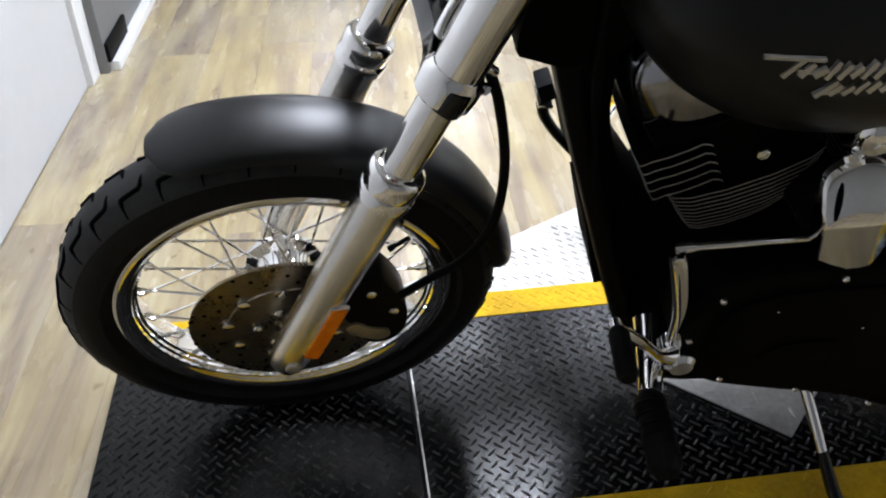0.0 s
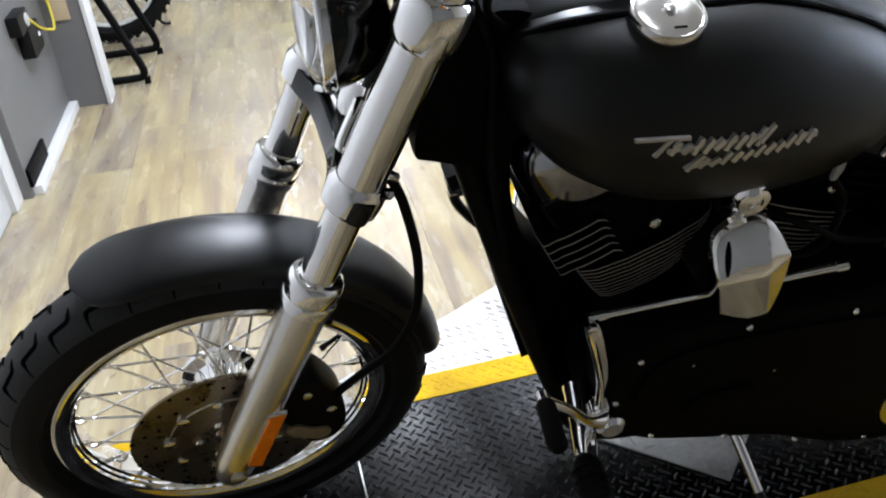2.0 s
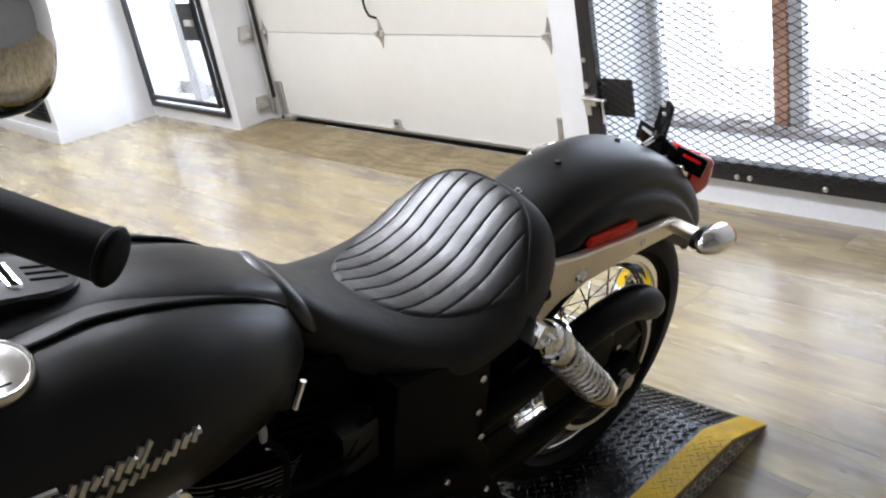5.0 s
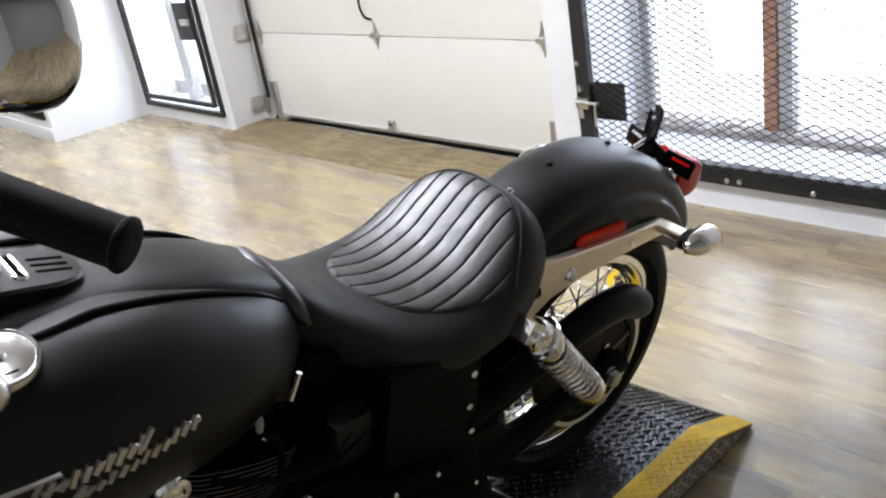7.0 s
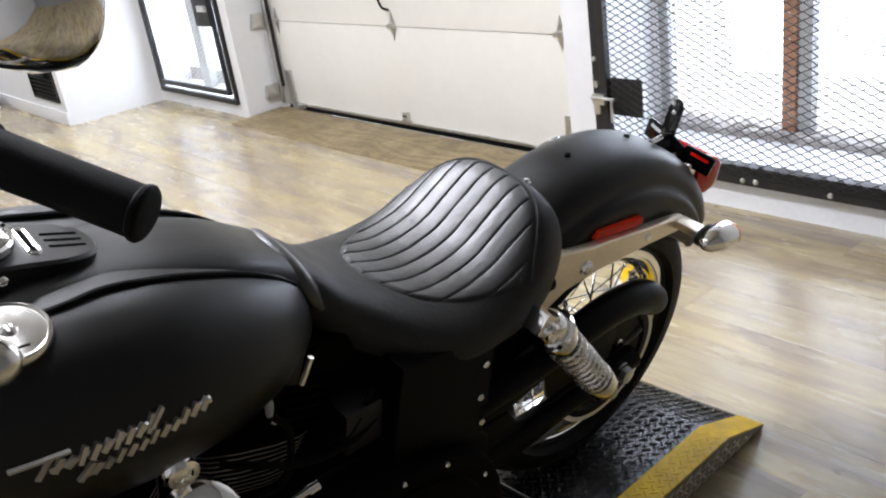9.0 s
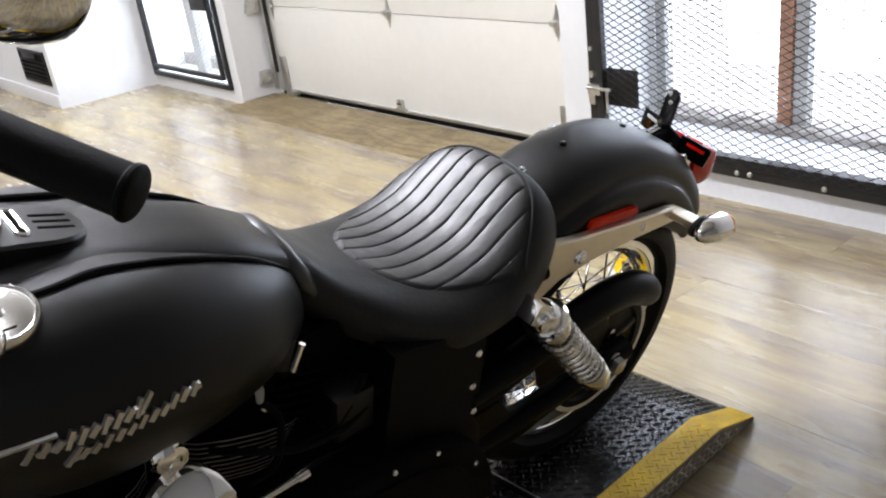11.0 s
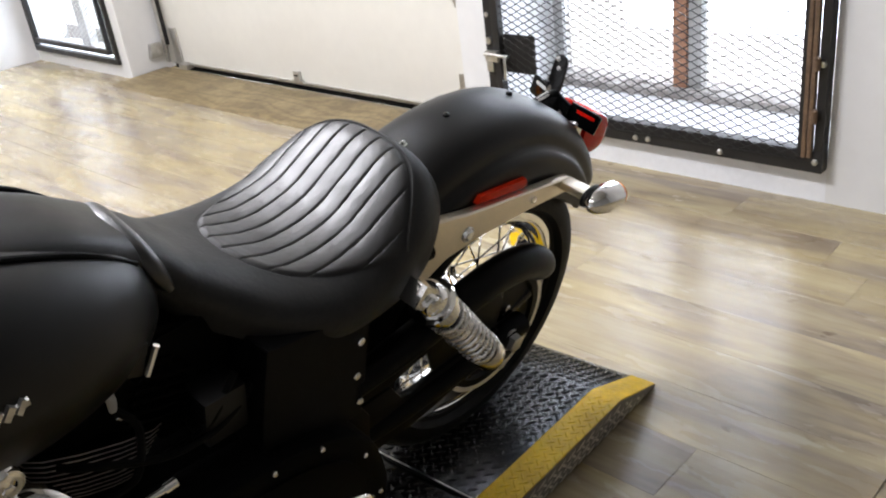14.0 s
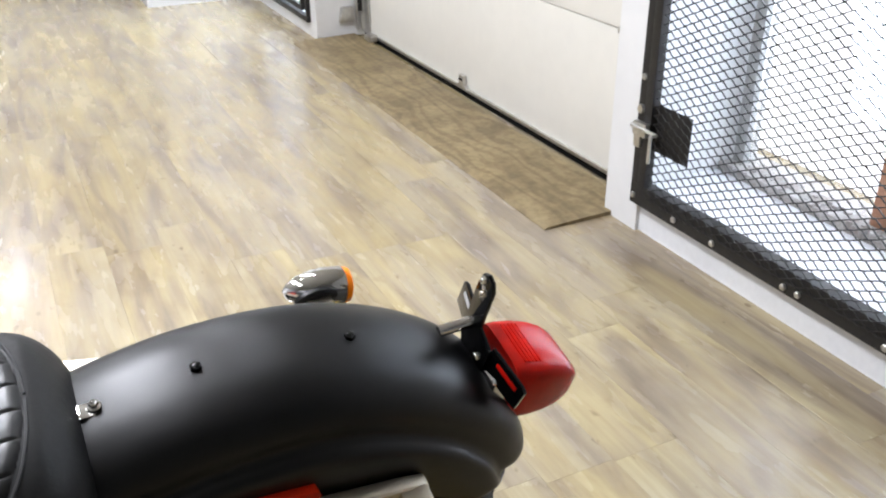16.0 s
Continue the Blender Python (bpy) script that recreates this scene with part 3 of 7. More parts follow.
latch = thing("gate_latch", "zinc slide-bolt latch with bent handle on the cage", "latch")
part("latch_body", box(GX - 0.030, GX - 0.012, 1.170, 1.235, 0.375, 0.420, 0.003), ZINC, latch)
part("latch_bar", rod((GX - 0.034, 1.11, 0.405), (GX - 0.034, 1.235, 0.405), 0.007), ZINC, latch)
part("latch_handle", tube([(GX - 0.034, 1.12, 0.405), (GX - 0.05, 1.115, 0.400), (GX - 0.052, 1.114, 0.36), (GX - 0.052, 1.114, 0.315)], 0.006, 8), ZINC, latch, "bent pull handle")
part("latch_eye", lathe([(0, 0.014), (0.006, 0.016), (0.012, 0.014)], 14, "x", (GX - 0.012, 1.228, 0.455)), ZINC, latch)
part("latch_keeper", box(GX - 0.020, GX - 0.001, 1.205, 1.238, 0.330, 0.372, 0.003), ZINC, latch)

# ---- garage door ----
door = thing("door_1", "white sectional garage door with steel hinges, shut", "garage door", kind="structure")
DX = 3.44
for k in range(4):
    z0 = 0.035 + k * 0.565
    panel = box(DX, DX + 0.045, 1.43, 4.243, z0 + 0.001, z0 + 0.562, 0.005, 2)
    part("door_panel", panel, DOORWHITE, door)
part("bottom_seal", box(DX - 0.006, DX + 0.04, 1.42, 4.18, 0.004, 0.034, 0.006), RUBBER, door, "black rubber bottom seal")
part("bottom_seal", box(DX - 0.014, DX - 0.001, 1.42, 4.18, 0.034, 0.050, 0.003), ZINC, door, "aluminium seal retainer")
for z in (0.605, 1.17, 1.735):
    for y in (2.86, 1.595, 4.13):
        h = part("hinge", prism([(y - 0.028, z), (y - 0.012, z + 0.045), (y, z + 0.085), (y + 0.012, z + 0.045), (y + 0.028, z), (y + 0.012, z - 0.045), (y, z - 0.085), (y - 0.012, z - 0.045)], DX - 0.004, DX - 0.001, "yz", 0.001), ZINC, door, "galvanised strap hinge")
        part("hinge_barrel", rod((DX - 0.014, y - 0.03, z), (DX - 0.014, y + 0.03, z), 0.009), ZINC, h)
        part("hinge_knuckle", box(DX - 0.030, DX - 0.004, y - 0.026, y + 0.026, z - 0.012, z + 0.012, 0.004), ZINC, h)
part("door_handle", tube([(DX - 0.006, 2.87, 0.69), (DX - 0.05, 2.875, 0.72), (DX - 0.055, 2.89, 0.80), (DX - 0.006, 2.90, 0.84)], 0.007, 8), SATIN, door, "dark bent pull handle")
lift = part("lift_bracket", prism([(2.80, 0.045), (2.91, 0.045), (2.90, 0.060), (2.88, 0.062), (2.88, 0.110), (2.83, 0.110), (2.83, 0.062), (2.81, 0.060)], DX - 0.022, DX - 0.003, "yz", 0.002), ZINC, door, "steel lift bracket")
part("slot", box(DX - 0.026, DX - 0.020, 2.838, 2.872, 0.085, 0.092), SATIN, lift)
part("corner_bracket", box(DX - 0.012, DX - 0.002, 4.075, 4.15, 0.04, 0.27, 0.002), ZINC, door, "galvanised corner bracket")
part("corner_bracket", box(DX - 0.012, DX - 0.002, 1.560, 1.610, 0.04, 0.22, 0.002), ZINC, door, "galvanised corner bracket")
part("roller", box(DX - 0.06, DX - 0.005, 3.96, 4.05, 0.02, 0.055, 0.006), ZINC, door, "bottom roller carrier")
track = thing("door_track", "galvanised vertical roller track beside the garage door", "door track")
part("rail", box(DX - 0.045, DX - 0.012, 4.180, 4.20, 0.16, 2.35, 0.003), FRAMESTEEL, track, "dark steel track rail")
part("rail_lip", box(DX - 0.052, DX - 0.045, 4.172, 4.208, 0.05, 2.35, 0.002), ZINC, track)
for z in (0.14, 0.62, 1.3, 1.9):
    b = part("track_bracket", prism([(DX - 0.15, z - 0.045), (DX - 0.06, z - 0.045), (DX - 0.06, z + 0.045), (DX - 0.13, z + 0.045)], 4.205, 4.243, "xz", 0.002), ZINC, track)
    part("bolt", bolt((DX - 0.12, 4.205, z), (0, -1, 0), 0.009), ZINC, b)
    part("bolt", bolt((DX - 0.08, 4.205, z - 0.02), (0, -1, 0), 0.009), ZINC, b)

threshold = thing("threshold_ramp", "bare plywood threshold ramp in front of the garage door", "ramp")
part("plywood_sheet", prism([(3.012, 0.0105), (3.10, 0.014), (3.385, 0.019), (3.385, 0.001), (3.012, 0.001)], 1.385, 4.225, "xz", 0.001), PLY, threshold)
part("bevelled_edge", prism([(2.988, 0.002), (3.0, 0.0085), (3.012, 0.0105), (3.012, 0.001), (2.988, 0.001)], 1.387, 4.223, "xz"), PLY, threshold, "splintered front edge")

# ---- barred window left of the door ----
win = thing("window_2", "low window with black steel security frame", "window", kind="structure")
for y0, y1, z0, z1 in ((4.345, 5.60, 0.085, 0.120), (4.345, 4.375, 0.120, 2.1), (5.570, 5.60, 0.120, 2.1)):
    part("window_frame", box(3.125, 3.16, y0, y1, z0, z1, 0.004), FRAMESTEEL, win)
part("gate_frame", box(3.115, 3.145, 4.415, 5.545, 0.148, 0.180, 0.004), FRAMESTEEL, win, "black hinged inner frame")
part("gate_frame", box(3.115, 3.145, 4.415, 4.440, 0.180, 2.05, 0.004), FRAMESTEEL, win)
part("gate_frame", box(3.115, 3.145, 5.520, 5.545, 0.180, 2.05, 0.004), FRAMESTEEL, win)
expanded_metal(4.440, 5.520, 0.18, 2.05, 3.135, 0.060, 0.029, ZINC, win, "mesh_panel", 0.0006)
part("lock_plate", box(3.105, 3.115, 4.42, 4.64, 0.62, 0.865, 0.003), FRAMESTEEL, win, "dark lock plate")
part("lock_latch", box(3.085, 3.106, 4.43, 4.54, 0.72, 0.76, 0.004), ZINC, win, "zinc latch")
part("mullion", box(3.30, 3.36, 5.05, 5.18, 0.11, 2.1, 0.006), TRIM, win, "grey window trim")
part("window_sill", box(3.16, 3.56, 4.345, 5.60, 0.09, 0.11, 0.004), SNOWSILL, win)
part("kerb", box(3.40, 3.56, 4.345, 5.60, 0.11, 0.21, 0.008), STONE, win)
pane = part("pane", box(3.62, 3.626, 4.345, 5.60, 0.11, 2.1), GLASS, win, smooth=False)
pane.visible_shadow = False

# ---- motorcycle lift platform ----
platform = thing("lift_platform", "black diamond-plate motorcycle platform with yellow painted edges", "platform", pose(0.55, -0.017, 0, 0, 0, 2.3))
PX0, PX1, PX2, PYN, PYF, PH = -0.895, 1.320, 1.532, -0.305, 0.305, 0.111
part("deck", prism([(PX0, 0.012), (PX0, PH), (PX1, PH), (PX2, 0.012)], PYN + 0.004, PYF - 0.004, "xz", 0.002), BLACKPLATE, platform, "black painted deck plate")
YW = 0.074
for y0, y1 in ((PYN, PYN + YW), (PYF - YW, PYF)):
    part("edge_stripe", prism([(PX0, PH - 0.002), (PX0, PH + 0.0015), (PX1 + 0.001, PH + 0.0015), (PX2, 0.0145), (PX2, 0.010), (PX1, PH - 0.002)], y0, y1, "xz"), YELLOWPLATE, platform, "worn yellow painted edge")
for y0, y1 in ((PYN - 0.002, PYN + 0.003), (PYF - 0.003, PYF + 0.002)):
    part("side_skirt", prism([(PX0, 0.002), (PX0, PH - 0.003), (PX1, PH - 0.003), (PX2, 0.011), (PX2, 0.002)], y0, y1, "xz"), SKIRT, platform, "bare metal diamond-plate side")


def lozenges(x0, x1, y0, y1, z, pitch, mat, parent, name, label, normal="z", flip=1, slope=None, rise=0.11, under=None):
    """Raised tread bars of diamond plate, alternating in direction, as one sheet of relief."""
    verts, faces = [], []
    nx, ny = int((x1 - x0) / pitch), int((y1 - y0) / pitch)
    L, Wd, Hh = pitch * 0.47, pitch * 0.095, pitch * rise
    for i in range(nx + 1):
        for j in range(ny + 1):
            cx, cy = x0 + (i + 0.32) * pitch, y0 + (j + 0.32) * pitch
            for s, dx, dy in ((1, 0, 0), (-1, pitch / 2, pitch / 2)):
                px, py = cx + dx, cy + dy
                if not (x0 + L * 0.6 < px < x1 - L * 0.6 and y0 + L * 0.6 < py < y1 - L * 0.6):
                    continue
                if under and py + L * 0.7 > under(px + L * 0.7):
                    continue
                a = radians(45 * s)
                c, q = math.cos(a), math.sin(a)
                base = len(verts)
                for u, v, h in ((-L, 0, 0), (-L * 0.4, -Wd, 0), (L * 0.4, -Wd, 0), (L, 0, 0), (L * 0.4, Wd, 0), (-L * 0.4, Wd, 0), (-L * 0.5, 0, Hh), (L * 0.5, 0, Hh)):
                    X, Y = px + u * c - v * q, py + u * q + v * c
                    if normal == "z":
                        zz = z + h if slope is None else slope(X) + h
                        verts.append((X, Y, zz))
                    else:
                        verts.append((X, z + flip * h, Y))
                for f in ((0, 1, 6), (1, 2, 7, 6), (2, 3, 7), (3, 4, 7), (4, 5, 6, 7), (5, 0, 6)):
                    faces.append(tuple(base + k for k in f))
    me = bpy.data.meshes.new(name)
    me.from_pydata(verts, [], faces)
    me.materials.append(mat)
    ob = new(name, me)
    ob.parent = parent
    return tagged(ob, label, kind="stuff")


PT = 0.0262
SL = lambda X: PH + 0.0015 - (X - PX1) * (PH - 0.0125) / (PX2 - PX1)
lozenges(PX0, -0.367, PYN + YW, PYF - YW, PH, PT, BLACKTREAD, platform, "tread", "raised black tread bars")
lozenges(-0.357, 0.885, PYN + YW, PYF - YW, PH, PT, BLACKTREAD, platform, "tread", "raised black tread bars")
lozenges(0.895, PX1, PYN + YW, PYF - YW, PH, PT, BLACKTREAD, platform, "tread", "raised black tread bars")
lozenges(PX1, PX2, PYN + YW, PYF - YW, PH, PT, BLACKTREAD, platform, "tread", "raised black tread bars", slope=lambda X: SL(X) - 0.0015)
for y0, y1 in ((PYN, PYN + YW), (PYF - YW, PYF)):
    lozenges(PX0, PX1, y0, y1, PH + 0.0015, PT, YELLOWPLATE, platform, "tread", "raised yellow tread bars", rise=0.045)
    lozenges(PX1, PX2, y0, y1, PH, PT, YELLOWPLATE, platform, "tread", "raised yellow tread bars", slope=SL, rise=0.045)
lozenges(PX0, PX2, 0.002, PH - 0.002, PYN - 0.002, 0.036, SIDETREAD, platform, "tread", "raised bare tread bars", "y", -1, rise=0.07, under=lambda X: min(PH - 0.006, SL(X) - 0.006))
for x in (-0.362, 0.890):
    part("seam", box(x - 0.003, x + 0.003, PYN - 0.001, PYF + 0.001, PH - 0.03, PH + 0.0035, 0.001), SATIN, platform, "deck joint strip")
    part("seam", box(x + 0.0035, x + 0.0065, PYN + 0.002, PYF - 0.002, PH - 0.03, PH + 0.0030, 0.001), ZINC, platform, "bare metal joint edge")

# the platform's flanks lean in towards the floor
for piece in platform.children:
    for v in piece.data.vertices:
        v.co.y *= 1 - 1.15 * max(0.0, PH - v.co.z)

wing = thing("side_extension_plate", "bare aluminium diamond-plate side extension beside the platform", "platform plate")
wing_outline = [(0.08, 0.325), (0.08, 0.375), (0.82, 0.82), (1.60, 0.85), (1.60, 0.365)]
part("plate", prism(wing_outline, 0.001, 0.020, "xy", 0.001), BAREPLATE, wing)
lozenges(0.55, 1.58, 0.37, 0.66, 0.020, PT, BAREPLATE, wing, "tread", "raised bare tread bars")
lozenges(0.24, 0.55, 0.34, 0.47, 0.020, PT, BAREPLATE, wing, "tread", "raised bare tread bars")
lozenges(0.38, 0.56, 0.47, 0.56, 0.020, PT, BAREPLATE, wing, "tread", "raised bare tread bars")

# a loose square of bare tread plate lies askew on the deck under the engine
corner, ua, va = Vector((0.812, -0.168)), Vector((-0.743, 0.669)), Vector((0.669, 0.743))
scrap_m = Matrix(((ua.x, va.x, 0, corner.x), (ua.y, va.y, 0, corner.y), (0, 0, 1, 0.1125), (0, 0, 0, 1)))
scrap = thing("tread_plate_offcut", "square bare metal tread plate offcut lying on the lift deck", "metal plate", scrap_m)
part("plate", box(0.0, 0.30, 0.0, 0.28, 0.0, 0.004, 0.001), OFFCUT, scrap)
bars = []
for i in range(9):
    for j in range(8):
        m = Matrix.Translation((0.018 + i * 0.033, 0.020 + j * 0.034, 0.004)) @ Matrix.Rotation(radians(45 if (i + j) % 2 else -45), 4, "Z")
        bars.append(moved(lathe([(-0.013, 0.0006), (-0.007, 0.0024), (0.007, 0.0024), (0.013, 0.0006)], 6, "x"), m))
part("raised_tread", join(*bars), OFFCUT, scrap, kind="stuff")

# ---- the motorcycle: x runs to its rear, y to its right side, z up, from the front wheel's foot ----
LEAN_LEFT, STEER, RAKE = 16.0, 5.5, radians(24.6)
bike = thing("motorcycle", "matte black cruiser motorcycle with chrome trim leaning on its stand", "motorcycle", pose(0, 0.040, 0.110, LEAN_LEFT))
FAX, RAX, WZ = (0.005, 0.0, 0.323), (1.63, 0.0, 0.322), 0.323
stem = Vector((0.064, 0, 0.323))
ST = Matrix.Translation(stem) @ Matrix.Rotation(radians(STEER), 4, Vector((math.sin(RAKE), 0, math.cos(RAKE)))) @ Matrix.Translation(-stem)


def front(name, bm, mat, parent=bike, label="", smooth=True):
    return part(name, moved(bm, ST), mat, parent, label, smooth)


def fork_at(s, y=0.0, ahead=0.0):
    """A place on the fork leg s metres up from the axle, ahead metres in front of it."""
    return (FAX[0] + s * math.sin(RAKE) - ahead * math.cos(RAKE), y, WZ + s * math.cos(RAKE) + ahead * math.sin(RAKE))


def tyre_profile(radius, width, rim, crown=0.45):
    """Closed outline (along, radius) of a tyre."""
    out = []
    h = radius - rim
    for a in np.linspace(-0.42 * math.pi, 1.42 * math.pi, 40):
        c, s = math.cos(a), math.sin(a)
        w = width / 2 * (abs(c) ** 0.8) * (1 if c > 0 else -1)
        out.append((w * (1.0 if s > -0.2 else 0.82), rim + h * 0.45 + h * 0.55 * (abs(s) ** 0.85) * (1 if s > 0 else -0.85)))
    return out


def make_wheel(name, centre, radius, width, rim, spokes, adder, hub_r, hub_w, tread, label):
    wheel = adder(name, lathe([(-0.02, 0.010), (0.02, 0.010)], 12, "y", centre), CHROME, bike, label)
    c = Vector(centre)
    t = adder("tyre", lathe(tyre_profile(radius, width, rim - 0.008), 96, "y", centre, closed=True), TYRE, wheel, "black rubber tyre")
    half = [(f * width / 2, rim - 0.008 + (radius - rim + 0.008) * (0.45 + 0.55 * max(0.0, 1 - f**2.5) ** 0.425) + 0.0008) for f in (0, 0.2, 0.4, 0.55, 0.7, 0.82, 0.90)]
    crown = [(-w, r) for w, r in reversed(half)] + half[1:]
    adder("tread_band", lathe(crown + [(w * 0.97, r - 0.004) for w, r in reversed(crown)], 96, "y", centre, closed=True), TREADRUBBER, t, "dusty grey tread band")
    # tread grooves stand as thin dark slivers let into the crown
    cuts = []
    for k in range(tread):
        a0 = 2 * math.pi * k / tread
        for side in (-1, 1):
            path = []
            for f, da in ((0.10, 0.00), (0.30, 0.008), (0.44, 0.020), (0.48, 0.100), (0.56, 0.116), (0.86, 0.124)):
                w = side * f * width / 2
                h, sn = radius - rim + 0.008, math.sqrt(max(0.0, 1 - f**2.5))
                rr = rim - 0.008 + h * 0.45 + h * 0.55 * sn**0.85 - 0.0002
                aa = a0 + da + (math.pi / tread if side > 0 else 0)
                path.append(c + Vector((rr * math.cos(aa), w, rr * math.sin(aa))))
            cuts.append(tube(path, [0.0016, 0.0036, 0.0040, 0.0040, 0.0038, 0.0016], 6, 2))
    adder("tread", join(*cuts), GROOVESHADE, t, "cut tread grooves")
    rw = width * 0.34
    lip = []
    for s in (-1, 1):
        side = [(rw + 0.003, rim - 0.006), (rw + 0.005, rim + 0.002), (rw + 0.003, rim + 0.008), (rw - 0.002, rim + 0.008), (rw - 0.005, rim + 0.002), (rw - 0.007, rim - 0.004), (rw - 0.013, rim - 0.007), (rw - 0.017, rim - 0.011), (rw - 0.022, rim - 0.013)]
        lip += [(-a, b) for a, b in side] + [(0, rim - 0.010)] if s < 0 else list(reversed(side))
    inner = [(rw - 0.002, rim - 0.011), (rw - 0.005, rim - 0.0165), (rw - 0.0095, rim - 0.0172), (rw - 0.0125, rim - 0.0205), (rw - 0.0165, rim - 0.0208), (rw - 0.0195, rim - 0.0245), (0.004, rim - 0.026)]
    lip += inner + [(-a, b) for a, b in reversed(inner)]
    adder("rim", lathe(lip, 96, "y", centre, closed=True), CHROME, wheel, "chrome laced rim")
    hub = adder("hub", lathe([(-hub_w, 0.018), (-hub_w, hub_r), (-hub_w + 0.008, hub_r), (-hub_w + 0.016, hub_r * 0.72), (0, hub_r * 0.60), (hub_w - 0.016, hub_r * 0.72), (hub_w - 0.008, hub_r), (hub_w, hub_r), (hub_w, 0.018)], 36, "y", centre), CHROME, wheel, "polished hub")
    for k in range(spokes):
        a, side = 2 * math.pi * (k + 0.5) / spokes, (-1, 1)[k % 2]
        lean = (0.62, -0.62)[(k // 2) % 2]
        b = a + lean
        p = c + Vector((hub_r * 0.92 * math.cos(b), side * (hub_w - 0.004), hub_r * 0.92 * math.sin(b)))
        q = c + Vector(((rim - 0.024) * math.cos(a), side * 0.006, (rim - 0.024) * math.sin(a)))
        sp = adder("spoke", rod(p, q, 0.0021, 6), CHROME, wheel)
        adder("nipple", rod(p + (q - p) * 0.93, q, 0.0036, 6), CHROME, sp)
    return wheel, hub


fw, fhub = make_wheel("front_wheel", FAX, 0.319, 0.102, 0.238, 40, front, 0.058, 0.052, 34, "spoked front wheel with chrome rim")
front("valve", join(rod((0.195, -0.004, 0.405), (0.170, -0.010, 0.396), 0.0035, 8), rod((0.170, -0.010, 0.396), (0.162, -0.012, 0.393), 0.005, 8)), RUBBER, fw, "tyre valve with black cap")
# brake disc with drilled holes
DY = -0.066
disc = front("brake_disc", lathe([(DY - 0.0025, 0.085), (DY - 0.0025, 0.143), (DY + 0.0025, 0.143), (DY + 0.0025, 0.085)], 72, "y", FAX, closed=True), STAINLESS, fw, "drilled steel brake disc")
front("disc_carrier", lathe([(DY - 0.005, 0.024), (DY - 0.005, 0.088), (DY + 0.005, 0.092), (DY + 0.005, 0.024)], 60, "y", FAX, closed=True), STAINLESS, disc, "bronze-tinted disc carrier")
for k in range(44):
    a = 2 * math.pi * k / 44
    r = (0.104, 0.120, 0.136)[k % 3]
    front("drilled_hole", lathe([(DY - 0.0032, 0.0034), (DY - 0.0026, 0.0034)], 10, "y", (r * math.cos(a), 0, WZ + r * math.sin(a))), GROOVESHADE, disc)
for k in range(5):
    a = 2 * math.pi * (k + 0.35) / 5
    front("bolt", bolt((0.040 * math.cos(a), DY - 0.005, WZ + 0.040 * math.sin(a)), (0, -1, 0), 0.008, 0.007), CHROME, disc)
for k in range(9):
    a = 2 * math.pi * (k + 0.2) / 9
    front("rotor_rivet", lathe([(DY - 0.009, 0.005), (DY - 0.0075, 0.009), (DY - 0.003, 0.0095)], 14, "y", (0.083 * math.cos(a), 0, WZ + 0.083 * math.sin(a))), CHROME, disc)
# caliper behind the left leg
cal_outline = smooth_outline([(0.082, 0.378), (0.104, 0.432), (0.136, 0.442), (0.158, 0.412), (0.176, 0.362), (0.172, 0.312), (0.150, 0.282), (0.116, 0.284), (0.096, 0.330)], 4)
caliper = front("brake_caliper", prism(cal_outline, -0.098, -0.040, "xz", 0.006), SATIN, bike, "black front brake caliper")
front("caliper_pad_plate", prism(smooth_outline([(0.086, 0.340), (0.102, 0.346), (0.122, 0.328), (0.144, 0.320), (0.148, 0.304), (0.130, 0.296), (0.108, 0.308), (0.090, 0.322)], 4), -0.103, -0.0985, "xz", 0.001), BRONZE, caliper, "bare metal badge plate")
front("bolt", bolt((0.156, -0.100, 0.368), (0, -1, 0), 0.008), CHROME, caliper)
front("bolt", bolt((0.126, -0.100, 0.418), (0, -1, 0), 0.008), CHROME, caliper)
front("axle", lathe([(-0.150, 0.008), (-0.148, 0.012), (-0.128, 0.012), (-0.127, 0.009), (0.135, 0.009)], 6, "y", FAX), ZINC, bike, "front axle with hexagon end")

